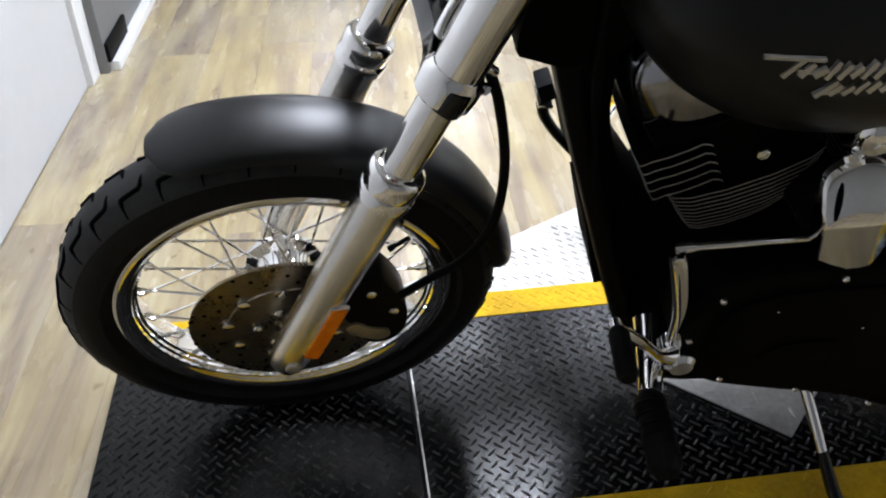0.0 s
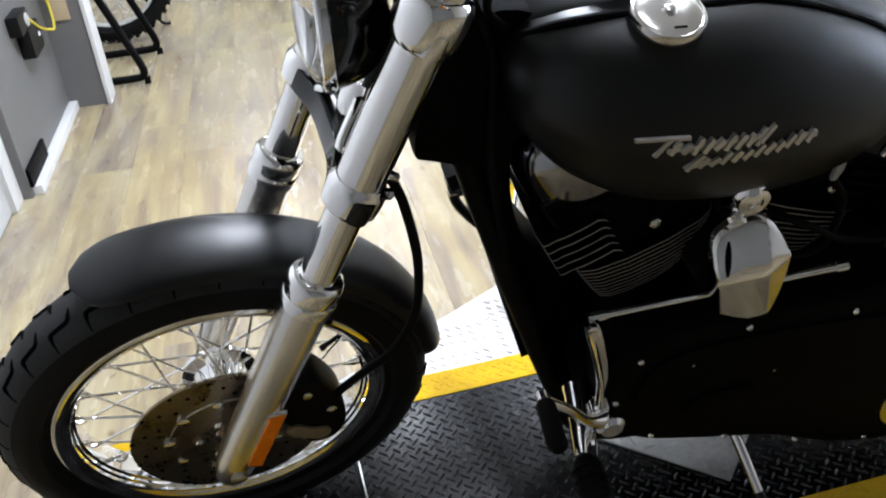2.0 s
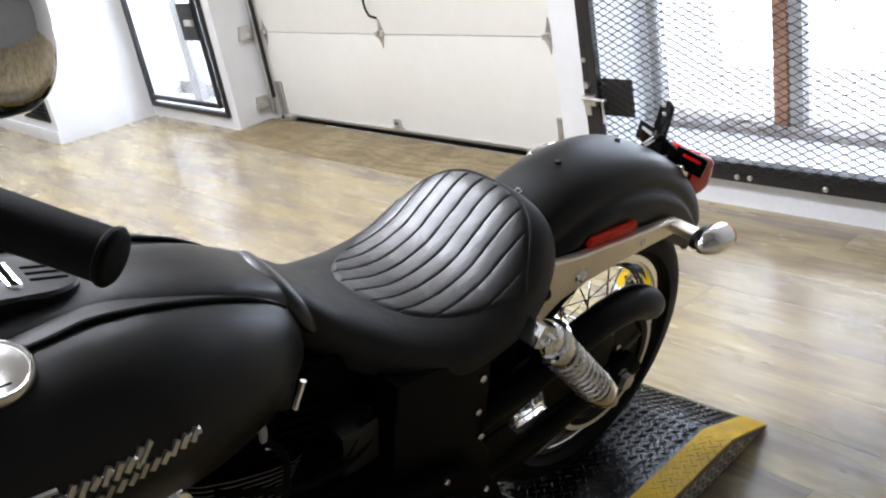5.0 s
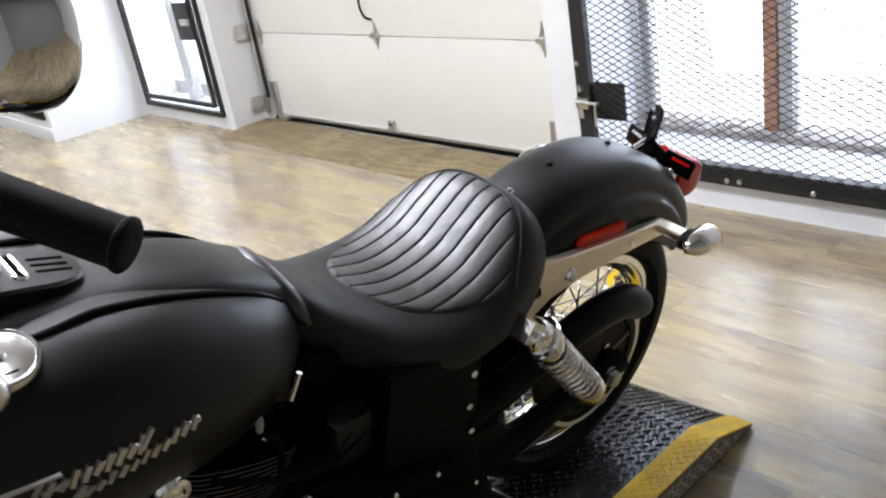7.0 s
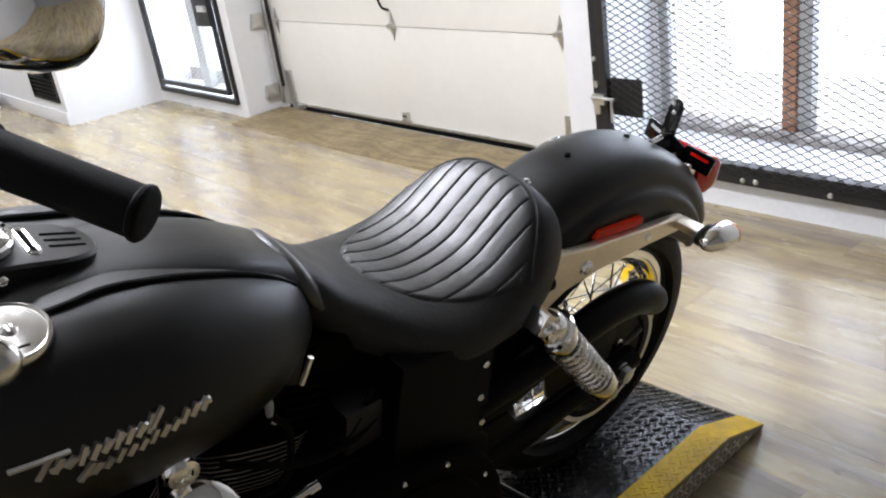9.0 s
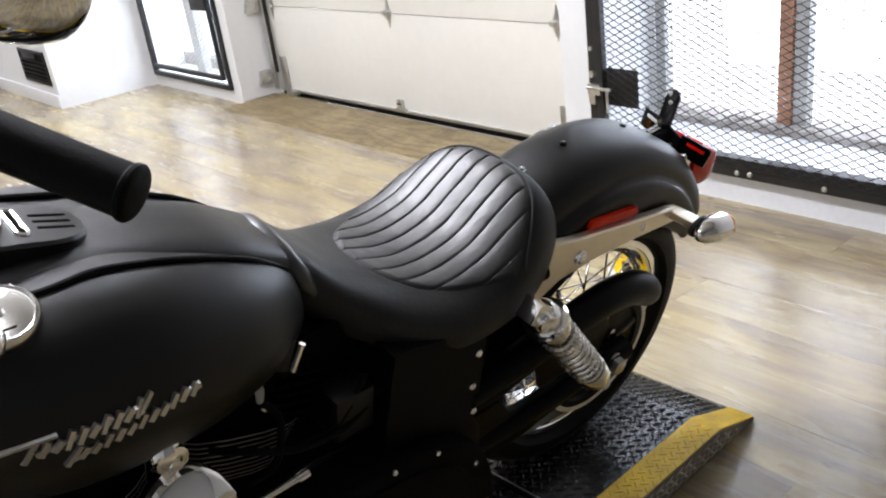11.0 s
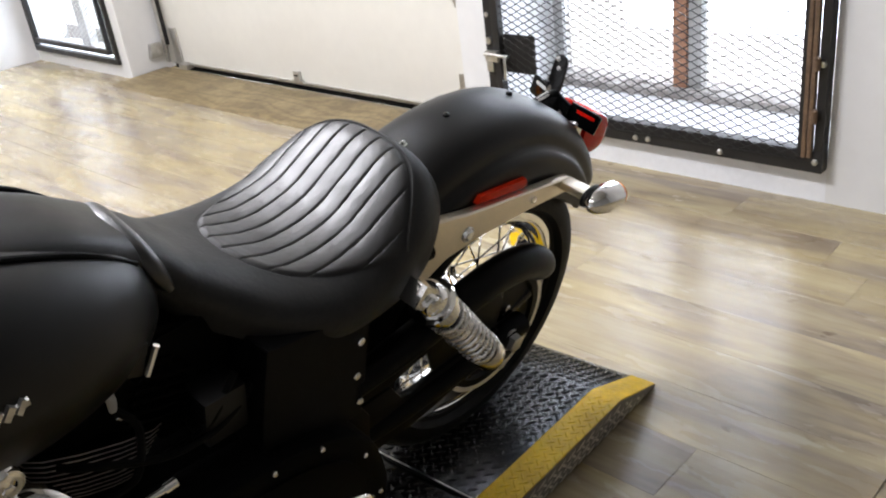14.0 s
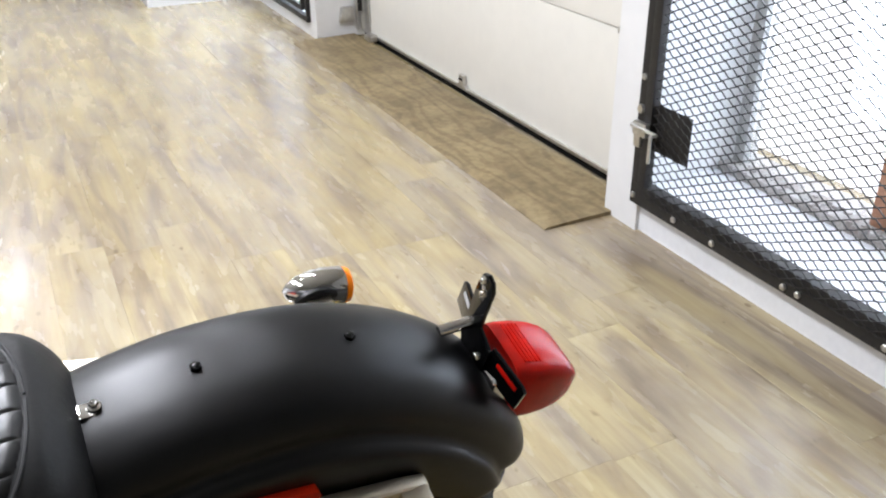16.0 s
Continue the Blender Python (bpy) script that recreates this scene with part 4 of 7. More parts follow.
# fork legs
for side in (-1, 1):
    y = 0.116 * side
    leg = front("fork_leg", tube([fork_at(-0.030, y, 0.0), fork_at(0.0, y), fork_at(0.05, y), fork_at(0.20, y), fork_at(0.365, y)], [0.024, 0.029, 0.030, 0.031, 0.032], 28, 5), ALU, bike, "polished aluminium fork slider")
    front("fork_tube", tube([fork_at(0.36, y), fork_at(0.53, y)], 0.0235, 26, 1), CHROME, leg, "chrome fork tube")
    ring = [(0.350, 0.032), (0.352, 0.0350), (0.366, 0.0355), (0.369, 0.0335), (0.374, 0.0345), (0.392, 0.0350), (0.398, 0.0325), (0.402, 0.0265)]
    front("dust_cover", tube([fork_at(s, y) for s, _ in ring], [r for _, r in ring], 30, 1), CHROME, leg, "chrome dust cap")
    ring = [(0.515, 0.0315), (0.518, 0.0340), (0.545, 0.0345), (0.550, 0.0310), (0.555, 0.0290)]
    front("fork_collar", tube([fork_at(s, y) for s, _ in ring], [r for _, r in ring], 30, 1), CHROME, leg, "chrome lower clamp collar")
    front("fork_cover", tube([fork_at(0.55, y), fork_at(0.735, y)], 0.0280, 28, 1), CHROME, leg, "chrome upper fork cover")
    ring = [(0.728, 0.029), (0.735, 0.0345), (0.744, 0.0368), (0.768, 0.0372), (0.779, 0.0355), (0.786, 0.0320), (0.789, 0.0270), (0.800, 0.0255), (0.806, 0.0215), (0.815, 0.0195), (0.818, 0.010)]
    front("fork_cap", tube([fork_at(s, y) for s, _ in ring], [r for _, r in ring], 30, 1), CHROME, leg, "chrome top clamp and cap")
    front("bolt", bolt(fork_at(0.535, y * 1.0, -0.040), (1, 0, -0.5), 0.007), CHROME, leg)
    if side < 0:
        refl = [(-0.010, 0.040), (0.010, 0.040), (0.010, 0.158), (-0.010, 0.150)]
        base = Matrix.Translation(fork_at(0.0, y - 0.0315)) @ Matrix.Rotation(RAKE, 4, "Y")
        front("reflector_base", moved(prism([(-0.012, 0.036), (0.012, 0.036), (0.012, 0.164), (-0.012, 0.155)], -0.0015, 0.004, "xz", 0.001), base @ Matrix.Translation((0.012, 0, 0))), CHROME, leg)
        front("reflector", moved(prism(refl, -0.005, -0.0012, "xz", 0.001), base @ Matrix.Translation((0.012, 0, 0))), AMBER, leg, "amber side reflector")
# triple clamps
for s, r, t, mat in ((0.530, 0.036, 0.016, GLOSS), (0.745, 0.040, 0.014, CHROME)):
    outline = smooth_outline([(-0.030, -0.118), (0.0, -0.155), (0.034, -0.118), (0.050, -0.05), (0.056, 0), (0.050, 0.05), (0.034, 0.118), (0.0, 0.155), (-0.030, 0.118), (-0.012, 0.05), (-0.010, 0), (-0.012, -0.05)], 4)
    m = Matrix.Translation(fork_at(s)) @ Matrix.Rotation(RAKE, 4, "Y")
    front("triple_clamp", moved(prism(outline, -t, t, "xy", 0.004), m), mat, bike, "fork clamp plate")

# front mudguard: a curved skin with a rolled edge
def guard(centre, radii, a0, a1, half_w, drop, n=44, thick=0.003):
    """A mudguard over a wheel: rings of an arched section, with the ends rounded."""
    rings = []
    c = Vector(centre)
    for k in range(n + 1):
        f = k / n
        a = radians(a0 + (a1 - a0) * f)
        r = np.interp(f, (0, 0.25, 0.6, 1), radii)
        end = min(1.0, math.sqrt(max(0.0, 1 - max(0.0, 1 - f / 0.10) ** 2)), math.sqrt(max(0.0, 1 - max(0.0, 1 - (1 - f) / 0.07) ** 2)))
        w, d = half_w * (0.30 + 0.70 * end), (drop[0] + (drop[1] - drop[0]) * f) * (0.25 + 0.75 * end)
        prof = []
        for b in np.linspace(0.0, math.pi, 17):
            yy = -w * math.cos(b)
            dd = d * (1 - abs(math.sin(b)) ** 0.80)
            prof.append((yy, -dd))
        inner = [(yy * (1 - thick / half_w), dd - thick) for yy, dd in reversed(prof)]
        ring = []
        for yy, dd in prof + inner:
            rr = r + dd
            ring.append(c + Vector((rr * math.cos(a), yy, rr * math.sin(a))))
        rings.append(ring)
    return rings_mesh(rings)


front("front_fender", guard(FAX, (0.356, 0.352, 0.349, 0.347), 111, 4, 0.058, (0.018, 0.036)), DENIM, bike, "matte black front fender")
# headlamp
lampc = Vector((0.2555, 0, 0.950))
hm = Matrix.Translation(lampc) @ Matrix.Rotation(radians(-4), 4, "Z") @ Matrix.Rotation(radians(0.5), 4, "Y") @ Matrix.Scale(0.79, 4)
shell = [(0.064, 0.004), (0.062, 0.022), (0.054, 0.044), (0.038, 0.066), (0.014, 0.083), (-0.012, 0.091), (-0.030, 0.093)]
headlamp = front("headlamp", moved(lathe(spline(shell, 3), 48, "x"), hm), GLOSS, bike, "gloss black headlamp shell with chrome rim")
front("headlamp_rim", moved(lathe([(-0.024, 0.094), (-0.026, 0.0970), (-0.034, 0.0975), (-0.041, 0.0945), (-0.043, 0.088), (-0.039, 0.088), (-0.034, 0.090), (-0.026, 0.090)], 48, "x", closed=True), hm), CHROME, headlamp, "chrome headlamp rim")
front("reflector_bowl", moved(lathe([(-0.038, 0.086), (-0.02, 0.070), (0.01, 0.040), (0.022, 0.012)], 40, "x"), hm), CHROME, headlamp)
lens = front("lens", moved(lathe([(-0.040, 0.0875), (-0.052, 0.078), (-0.061, 0.055), (-0.066, 0.026), (-0.067, 0.003)], 40, "x"), hm), GLASS, headlamp, "clear headlamp glass")
front("headlamp_mount", tube([(0.275, 0.0, 0.865), (0.262, 0.0, 0.83), (0.262, 0, 0.80)], [0.020, 0.026, 0.022], 18), CHROME, headlamp, "chrome headlamp mount")
front("headlamp_bracket", tube([(0.262, -0.02, 0.85), (0.225, -0.062, 0.815), (0.238, -0.108, 0.80)], [0.010, 0.009, 0.009], 12), CHROME, headlamp)
front("headlamp_bracket", tube([(0.262, 0.02, 0.85), (0.225, 0.062, 0.815), (0.238, 0.108, 0.80)], [0.010, 0.009, 0.009], 12), CHROME, headlamp)

# handlebar, risers and left-hand controls (given as they stand with the bar straight)
bar_half = [(0.556, -0.428, 1.285), (0.512, -0.352, 1.301), (0.47, -0.29, 1.312), (0.432, -0.238, 1.296), (0.41, -0.195, 1.245), (0.397, -0.145, 1.15), (0.39, -0.098, 1.062), (0.388, -0.062, 1.037)]
bars = front("handlebar", tube(bar_half + [(0.388, 0, 1.035)] + [(a, -b, c) for a, b, c in reversed(bar_half)], 0.0128, 16, 6), CHROME, bike, "chrome mini-ape handlebar")
for side in (-1, 1):
    r = front("riser", tube([fork_at(0.755, 0.048 * side, -0.045), (0.382, 0.048 * side, 1.012), (0.388, 0.048 * side, 1.034)], [0.019, 0.016, 0.021], 20), CHROME, bars, "chrome riser")
    front("riser_clamp", lathe([(0.030 * side, 0.020), (0.034 * side, 0.024), (0.062 * side, 0.024), (0.066 * side, 0.020)], 24, "y", (0.388, 0, 1.035)), CHROME, r)
    front("bolt", bolt((0.367, 0.048 * side, 1.053), (-0.6, 0, 1), 0.007), CHROME, r)
    front("bolt", bolt((0.407, 0.048 * side, 1.055), (0.6, 0, 1), 0.007), CHROME, r)
    g0, g1 = Vector((0.5650, 0.451 * side, 1.2815)), Vector((0.513, 0.354 * side, 1.301))
    way = (g1 - g0)
    prof = [(0.0, 0.0130), (0.006, 0.0162), (0.022, 0.0178), (0.045, 0.0178), (0.060, 0.0163), (0.30, 0.0162), (0.92, 0.0168), (0.93, 0.0192), (0.99, 0.0192), (1.0, 0.015)]
    grip = front("grip", tube([g0 + way * f for f, _ in prof], [r for _, r in prof], 24, 1), RUBBER, bars, "black rubber grip")
    hm_ = Matrix.Translation((0.497, 0.330 * side, 1.303)) @ Matrix.Rotation(radians(-22 * side), 4, "Z")
    house = front("switch_housing", moved(join(lathe([(-0.034, 0.017), (-0.030, 0.0225), (-0.006, 0.0245), (0.018, 0.0235), (0.026, 0.0215), (0.029, 0.016)], 28, "y"), box(-0.004, 0.024, -0.022, 0.018, -0.026, 0.004, 0.009, 4), box(-0.030, -0.004, -0.014, 0.022, -0.012, 0.020, 0.008, 3)), hm_), CLUSTER, bars, "black switch housing")
    front("housing_seam", moved(lathe([(-0.0012, 0.0225), (-0.0008, 0.0252), (0.0008, 0.0252), (0.0012, 0.0225)], 28, "y"), hm_), GROOVESHADE, house)
    front("switch_button", moved(box(0.018, 0.026, -0.016, 0.002, -0.016, -0.004, 0.003), hm_), RUBBER, house, "rocker button")
    front("switch_button", moved(box(0.018, 0.025, 0.004, 0.016, 0.002, 0.014, 0.003), hm_), RUBBER, house, "rocker button")
    front("bolt", moved(bolt((-0.010, 0.012, -0.024), (0, 0, -1), 0.004, 0.003), hm_), CHROME, house)
    front("bar_clamp", lathe([(-0.012, 0.017), (-0.009, 0.0215), (0.009, 0.0215), (0.012, 0.017)], 22, "y", (0.466, 0.286 * side, 1.311)), CLUSTER, bars, "black lever clamp")
    front("bolt", bolt((0.462, 0.280 * side, 1.334), (0, 0, 1), 0.005, 0.004), CHROME, bars)
    front("switch_wiring", tube([(0.482, 0.305 * side, 1.286), (0.462, 0.262 * side, 1.262), (0.432, 0.222 * side, 1.225)], 0.006, 10), RUBBER, bars, "black switch wiring")
    perch = front("lever_perch", tube([(0.468, 0.284 * side, 1.316), (0.448, 0.285 * side, 1.306), (0.428, 0.292 * side, 1.292)], [0.021, 0.019, 0.014], 16), CLUSTER, bars, "black lever perch")
    lv = front("lever", tube([(0.424, 0.286 * side, 1.292), (0.436, 0.310 * side, 1.280), (0.458, 0.340 * side, 1.272), (0.480, 0.362 * side, 1.268), (0.482, 0.388 * side, 1.262), (0.472, 0.425 * side, 1.246), (0.467, 0.444 * side, 1.236)], [0.009, 0.0095, 0.0095, 0.0080, 0.0060, 0.0052, 0.0060], 14), ALU, bars, "polished hand lever with ball end")
    front("lever_ball", lathe([(-0.013, 0.002), (-0.0115, 0.007), (-0.006, 0.0118), (0, 0.0133), (0.006, 0.0118), (0.0115, 0.007), (0.013, 0.002)], 18, "z", (0.465, 0.452 * side, 1.231)), ALU, lv)
    # turn signal on a short stem
    sc, sw = Vector((0.391, 0.275 * side, 1.198)), Vector((1, 0.06 * side, 0.13)).normalized()
    bm_ = Matrix.Translation(sc) @ sw.to_track_quat("X", "Z").to_matrix().to_4x4()
    sig = front("turn_signal", moved(lathe([(0.0, 0.0320), (0.020, 0.0324), (0.040, 0.0292), (0.058, 0.0222), (0.072, 0.0122), (0.078, 0.003)], 32, "x"), bm_), CHROME, bars, "chrome bullet turn signal with amber lens")
    front("lens", moved(lathe([(-0.014, 0.003), (-0.0135, 0.018), (-0.0120, 0.026), (-0.008, 0.0306), (0.0, 0.0316)], 32, "x"), bm_), AMBER, sig, "amber lens")
    front("signal_stem", tube([(0.425, 0.275 * side, 1.215), (0.440, 0.274 * side, 1.245), (0.458, 0.276 * side, 1.290)], 0.008, 12), CHROME, sig)
    # mirror
    mm = Matrix.Translation((0.520, 0.410 * side, 1.421)) @ Matrix.Rotation(radians(-15 * side), 4, "Z") @ Matrix.Rotation(radians(10), 4, "Y")
    rings = []
    for x, f in ((-0.032, 0.35), (-0.028, 0.62), (-0.016, 0.86), (0.0, 0.98), (0.010, 1.0), (0.014, 0.97)):
        rings.append([(x, f * 0.068 * abs(math.cos(a)) ** 0.8 * (1 if math.cos(a) > 0 else -1), f * 0.045 * abs(math.sin(a)) ** 0.8 * (1 if math.sin(a) > 0 else -1)) for a in np.linspace(0, 2 * math.pi, 41)[:-1]])
    mirror = front("mirror", moved(rings_mesh(rings), mm), CHROME, bars, "chrome oval mirror")
    front("mirror_stem", tube([(0.446, 0.292 * side, 1.312), (0.440, 0.310 * side, 1.355), (0.462, 0.360 * side, 1.402), (0.494, 0.405 * side, 1.418)], [0.008, 0.007, 0.006, 0.007], 12), CHROME, mirror)
# cables
for n, path in enumerate(([(0.440, -0.275, 1.285), (0.350, -0.18, 1.18), (0.365, -0.095, 1.04), (0.405, -0.072, 0.92), (0.405, -0.072, 0.80), (0.420, -0.070, 0.66), (0.452, -0.075, 0.48), (0.500, -0.085, 0.33), (0.545, -0.11, 0.26)],
                          [(0.455, -0.270, 1.30), (0.40, -0.20, 1.13), (0.390, -0.10, 1.00), (0.43, -0.055, 0.93), (0.46, -0.04, 0.86)],
                          [(0.430, 0.270, 1.30), (0.40, 0.20, 1.13), (0.380, 0.10, 1.00), (0.42, 0.055, 0.92), (0.46, 0.05, 0.86)])):
    part("control_cable", tube(path, 0.0055 if n == 0 else 0.0045, 10, 8), RUBBER, bike, "black control cable")
part("brake_hose", tube([(0.275, -0.105, 0.815), (0.292, -0.110, 0.76), (0.304, -0.110, 0.66), (0.296, -0.108, 0.560), (0.262, -0.104, 0.485), (0.212, -0.098, 0.435), (0.170, -0.085, 0.380)], 0.0062, 12, 8), RUBBER, bike, "black front brake hose")
part("hose_clip", tube([(0.250, -0.115, 0.80), (0.272, -0.112, 0.812), (0.285, -0.105, 0.80)], 0.007, 10), CHROME, bike)

# frame
steel = [
    [(0.345, 0, 0.90), (0.385, -0.030, 0.74), (0.445, -0.062, 0.52), (0.520, -0.078, 0.27), (0.560, -0.088, 0.175), (0.64, -0.10, 0.145), (0.90, -0.10, 0.145), (1.15, -0.10, 0.17), (1.24, -0.11, 0.30)],
    [(0.345, 0, 0.90), (0.385, 0.030, 0.74), (0.445, 0.062, 0.52), (0.520, 0.078, 0.27), (0.560, 0.088, 0.175), (0.64, 0.10, 0.145), (0.90, 0.10, 0.145), (1.15, 0.10, 0.17), (1.24, 0.11, 0.30)],
    [(0.36, 0, 0.93), (0.55, 0, 0.86), (0.80, 0, 0.78), (0.97, 0, 0.72), (1.20, 0, 0.69)],
    [(0.97, -0.02, 0.72), (1.08, -0.10, 0.70), (1.22, -0.125, 0.67), (1.38, -0.125, 0.66)],
    [(0.97, 0.02, 0.72), (1.08, 0.10, 0.70), (1.22, 0.125, 0.67), (1.38, 0.125, 0.66)],
    [(1.24, -0.11, 0.30), (1.235, -0.115, 0.45), (1.225, -0.12, 0.66)],
    [(1.24, 0.11, 0.30), (1.235, 0.115, 0.45), (1.225, 0.12, 0.66)],
]
frame_ob = part("frame", lathe([(-0.09, 0.030), (-0.085, 0.038), (0.085, 0.038), (0.09, 0.030)], 24, "z"), SATIN, bike, "black tubular steel frame")
frame_ob.matrix_local = Matrix.Translation((0.325, 0, 0.885)) @ Matrix.Rotation(RAKE, 4, "Y")
for i, path in enumerate(steel):
    part("frame_tube", tube(path, 0.0165 if i > 1 else 0.0185, 14, 6), SATIN, bike)
part("neck_cover", prism(smooth_outline([(0.315, 0.80), (0.335, 0.775), (0.40, 0.76), (0.452, 0.80), (0.47, 0.88), (0.46, 0.95), (0.40, 0.965), (0.345, 0.92)], 4), -0.062, 0.062, "xz", 0.010), WRINKLE, bike, "black steering neck cover")
reg = Matrix.Translation((0.480, 0, 0.425)) @ Matrix.Rotation(radians(-13), 4, "Y")
part("regulator", moved(box(-0.022, 0.016, -0.062, 0.062, -0.090, 0.090, 0.008), reg), WRINKLE, bike, "black finned voltage regulator")
for k in range(9):
    part("regulator_fin", moved(box(-0.033, -0.020, -0.060, 0.060, -0.072 + k * 0.017, -0.067 + k * 0.017, 0.001), reg), WRINKLE, bike)
part("downtube_cover", prism(smooth_outline([(0.395, 0.78), (0.420, 0.65), (0.440, 0.48), (0.478, 0.356), (0.518, 0.274), (0.552, 0.195), (0.595, 0.25), (0.590, 0.40), (0.530, 0.49), (0.462, 0.60), (0.440, 0.69), (0.436, 0.78)], 3), -0.048, 0.048, "xz", 0.008), WRINKLE, bike, "black downtube wiring cover")

# fuel tank
rows = [(0.410, 0.060, 0.872, 0.908), (0.420, 0.096, 0.848, 0.934), (0.442, 0.138, 0.810, 0.956), (0.485, 0.177, 0.770, 0.973), (0.555, 0.203, 0.736, 0.980), (0.640, 0.210, 0.718, 0.974), (0.730, 0.203, 0.710, 0.953), (0.810, 0.183, 0.712, 0.922), (0.870, 0.155, 0.720, 0.890), (0.915, 0.120, 0.735, 0.858), (0.940, 0.080, 0.755, 0.825)]
tank_rings = []
for x, w, zb, zt in spline(rows, 5):
    h = zt - zb
    half = [(0.0, zb + 0.05 * h), (0.30 * w, zb + 0.03 * h), (0.60 * w, zb + 0.02 * h), (0.78 * w, zb + 0.085 * h), (0.89 * w, zb + 0.20 * h), (0.962 * w, zb + 0.335 * h), (1.0 * w, zb + 0.47 * h), (0.965 * w, zb + 0.61 * h), (0.875 * w, zb + 0.775 * h), (0.735 * w, zb + 0.89 * h), (0.55 * w, zb + 0.948 * h), (0.30 * w, zb + 0.955 * h), (0.0, zb + 0.955 * h)]
    half = spline(half, 3)
    ring = [(x, -a, b) for a, b in half] + [(x, a, b) for a, b in half[-2:0:-1]]
    tank_rings.append(ring)
tank = part("fuel_tank", rings_mesh(tank_rings), DENIM, bike, "matte black teardrop fuel tank")
# filler cap and gauge on the tank's shoulders
for side in (-1, 1):
    cm = Matrix.Translation((0.573, 0.118 * side, 0.958)) @ Matrix.Rotation(radians(-11 * side), 4, "X") @ Matrix.Rotation(radians(4), 4, "Y") @ Matrix.Scale(0.86, 4)
    cap = part("filler_cap", moved(lathe([(-0.014, 0.040), (0.002, 0.0435), (0.008, 0.0470), (0.017, 0.0475), (0.0215, 0.0455), (0.0225, 0.0430), (0.0205, 0.0412), (0.0200, 0.0395), (0.0208, 0.0370), (0.0222, 0.024), (0.0228, 0.010), (0.0262, 0.0075), (0.0275, 0.0055), (0.0278, 0.001)], 48, "z"), cm), CAPCHROME, tank, "round chrome filler cap")
    part("cap_slot", moved(box(-0.008, 0.008, -0.0012, 0.0012, 0.0205, 0.0225), cm @ Matrix.Translation((0.004, -0.028, 0))), GROOVESHADE, cap)
# centre console
rows = [(0.425, 0.066, 0.950, 0.030), (0.470, 0.082, 0.972, 0.045), (0.540, 0.088, 0.980, 0.050), (0.620, 0.086, 0.974, 0.045), (0.700, 0.080, 0.955, 0.030), (0.780, 0.078, 0.934, 0.020), (0.860, 0.076, 0.904, 0.018), (0.930, 0.072, 0.862, 0.018)]
con = []
for x, w, z, d in spline(rows, 5):
    half = spline([(0, z), (0.5 * w, z - 0.002), (0.82 * w, z - 0.008), (0.97 * w, z - 0.018), (1.03 * w, z - 0.030), (1.0 * w, z - 0.044)], 3)
    con.append([(x, -a, b) for a, b in reversed(half)] + [(x, a, b) for a, b in half[1:]] + [(x, w * 0.9, z - 0.052), (x, -w * 0.9, z - 0.052)])
console = part("tank_console", rings_mesh(con), DENIM, tank, "matte black centre console")


def tank_top(x, y):
    """The height of the tank's upper skin."""
    r = min(tank_rings, key=lambda q: abs(q[0][0] - x))
    zm = sum(v[2] for v in r) / len(r)
    up = sorted((abs(v[1]), v[2]) for v in r if v[2] > zm)
    return float(np.interp(abs(y), [u[0] for u in up], [u[1] for u in up]))


for side in (-1, 1):
    seam_path = [(x, y * side, tank_top(x, y) + 0.002) for x, y in ((0.432, 0.074), (0.47, 0.094), (0.52, 0.102), (0.58, 0.104), (0.635, 0.100), (0.68, 0.090), (0.73, 0.087), (0.78, 0.086), (0.86, 0.083), (0.92, 0.078))]
    part("console_seam", tube(seam_path, 0.0042, 8, 5), RUBBER, tank, "raised black seam trim")
    part("bolt", bolt((0.594, 0.0555 * side, 0.988), (0, side, 0.2), 0.006, 0.004), CHROME, console)
pod_m = Matrix.Translation((0.6, 0, 1.000)) @ Matrix.Rotation(radians(19), 4, "Y") @ Matrix.Translation((-0.6, 0, -0.042))
pod = part("console_pod", prism(smooth_outline([(0.530, -0.046), (0.575, -0.056), (0.63, -0.050), (0.68, -0.043), (0.708, -0.026), (0.716, 0), (0.708, 0.026), (0.68, 0.043), (0.63, 0.050), (0.575, 0.056), (0.530, 0.046), (0.512, 0)], 4), 0.0, 0.042, "xy", 0.009, 3), DENIM, console, "raised instrument pod")
pod.matrix_local = pod_m
sm = Matrix.Translation((0.580, 0, 1.006)) @ Matrix.Rotation(radians(10), 4, "Y")
part("speedometer_cup", moved(lathe([(-0.040, 0.040), (-0.010, 0.0455), (0.002, 0.0465), (0.003, 0.044)], 40, "z"), sm), GLOSS, console, "black speedometer cup")
speedo = part("speedometer", moved(lathe([(0.000, 0.044), (0.002, 0.0475), (0.009, 0.0475), (0.012, 0.045), (0.010, 0.042), (0.004, 0.041)], 48, "z"), sm), CHROME, console, "chrome-rimmed speedometer")
part("dial", moved(lathe([(0.0035, 0.0415), (0.0045, 0.001)], 40, "z"), sm), DIAL, speedo, "pale dial face")
part("dial_glass", moved(lathe([(0.0085, 0.0425), (0.0105, 0.030), (0.0115, 0.002)], 40, "z"), sm), GLASS, speedo)
part("needle", moved(box(-0.034, 0.006, -0.0012, 0.0012, 0.0050, 0.0060), sm @ Matrix.Rotation(radians(35), 4, "Z")), AMBER, speedo)
ring = [(0.641 + 0.006 * math.cos(q), (0.022 if math.sin(q) > 0 else -0.022) + 0.006 * math.sin(q), 0.0425) for q in np.linspace(0, 2 * math.pi, 25)]
slot = part("ignition_slot", moved(tube(ring, 0.0026, 8, 1), pod_m), CHROME, console, "chrome ignition surround")
part("slot_floor", moved(box(0.637, 0.645, -0.026, 0.026, 0.0418, 0.0424), pod_m), GROOVESHADE, console)
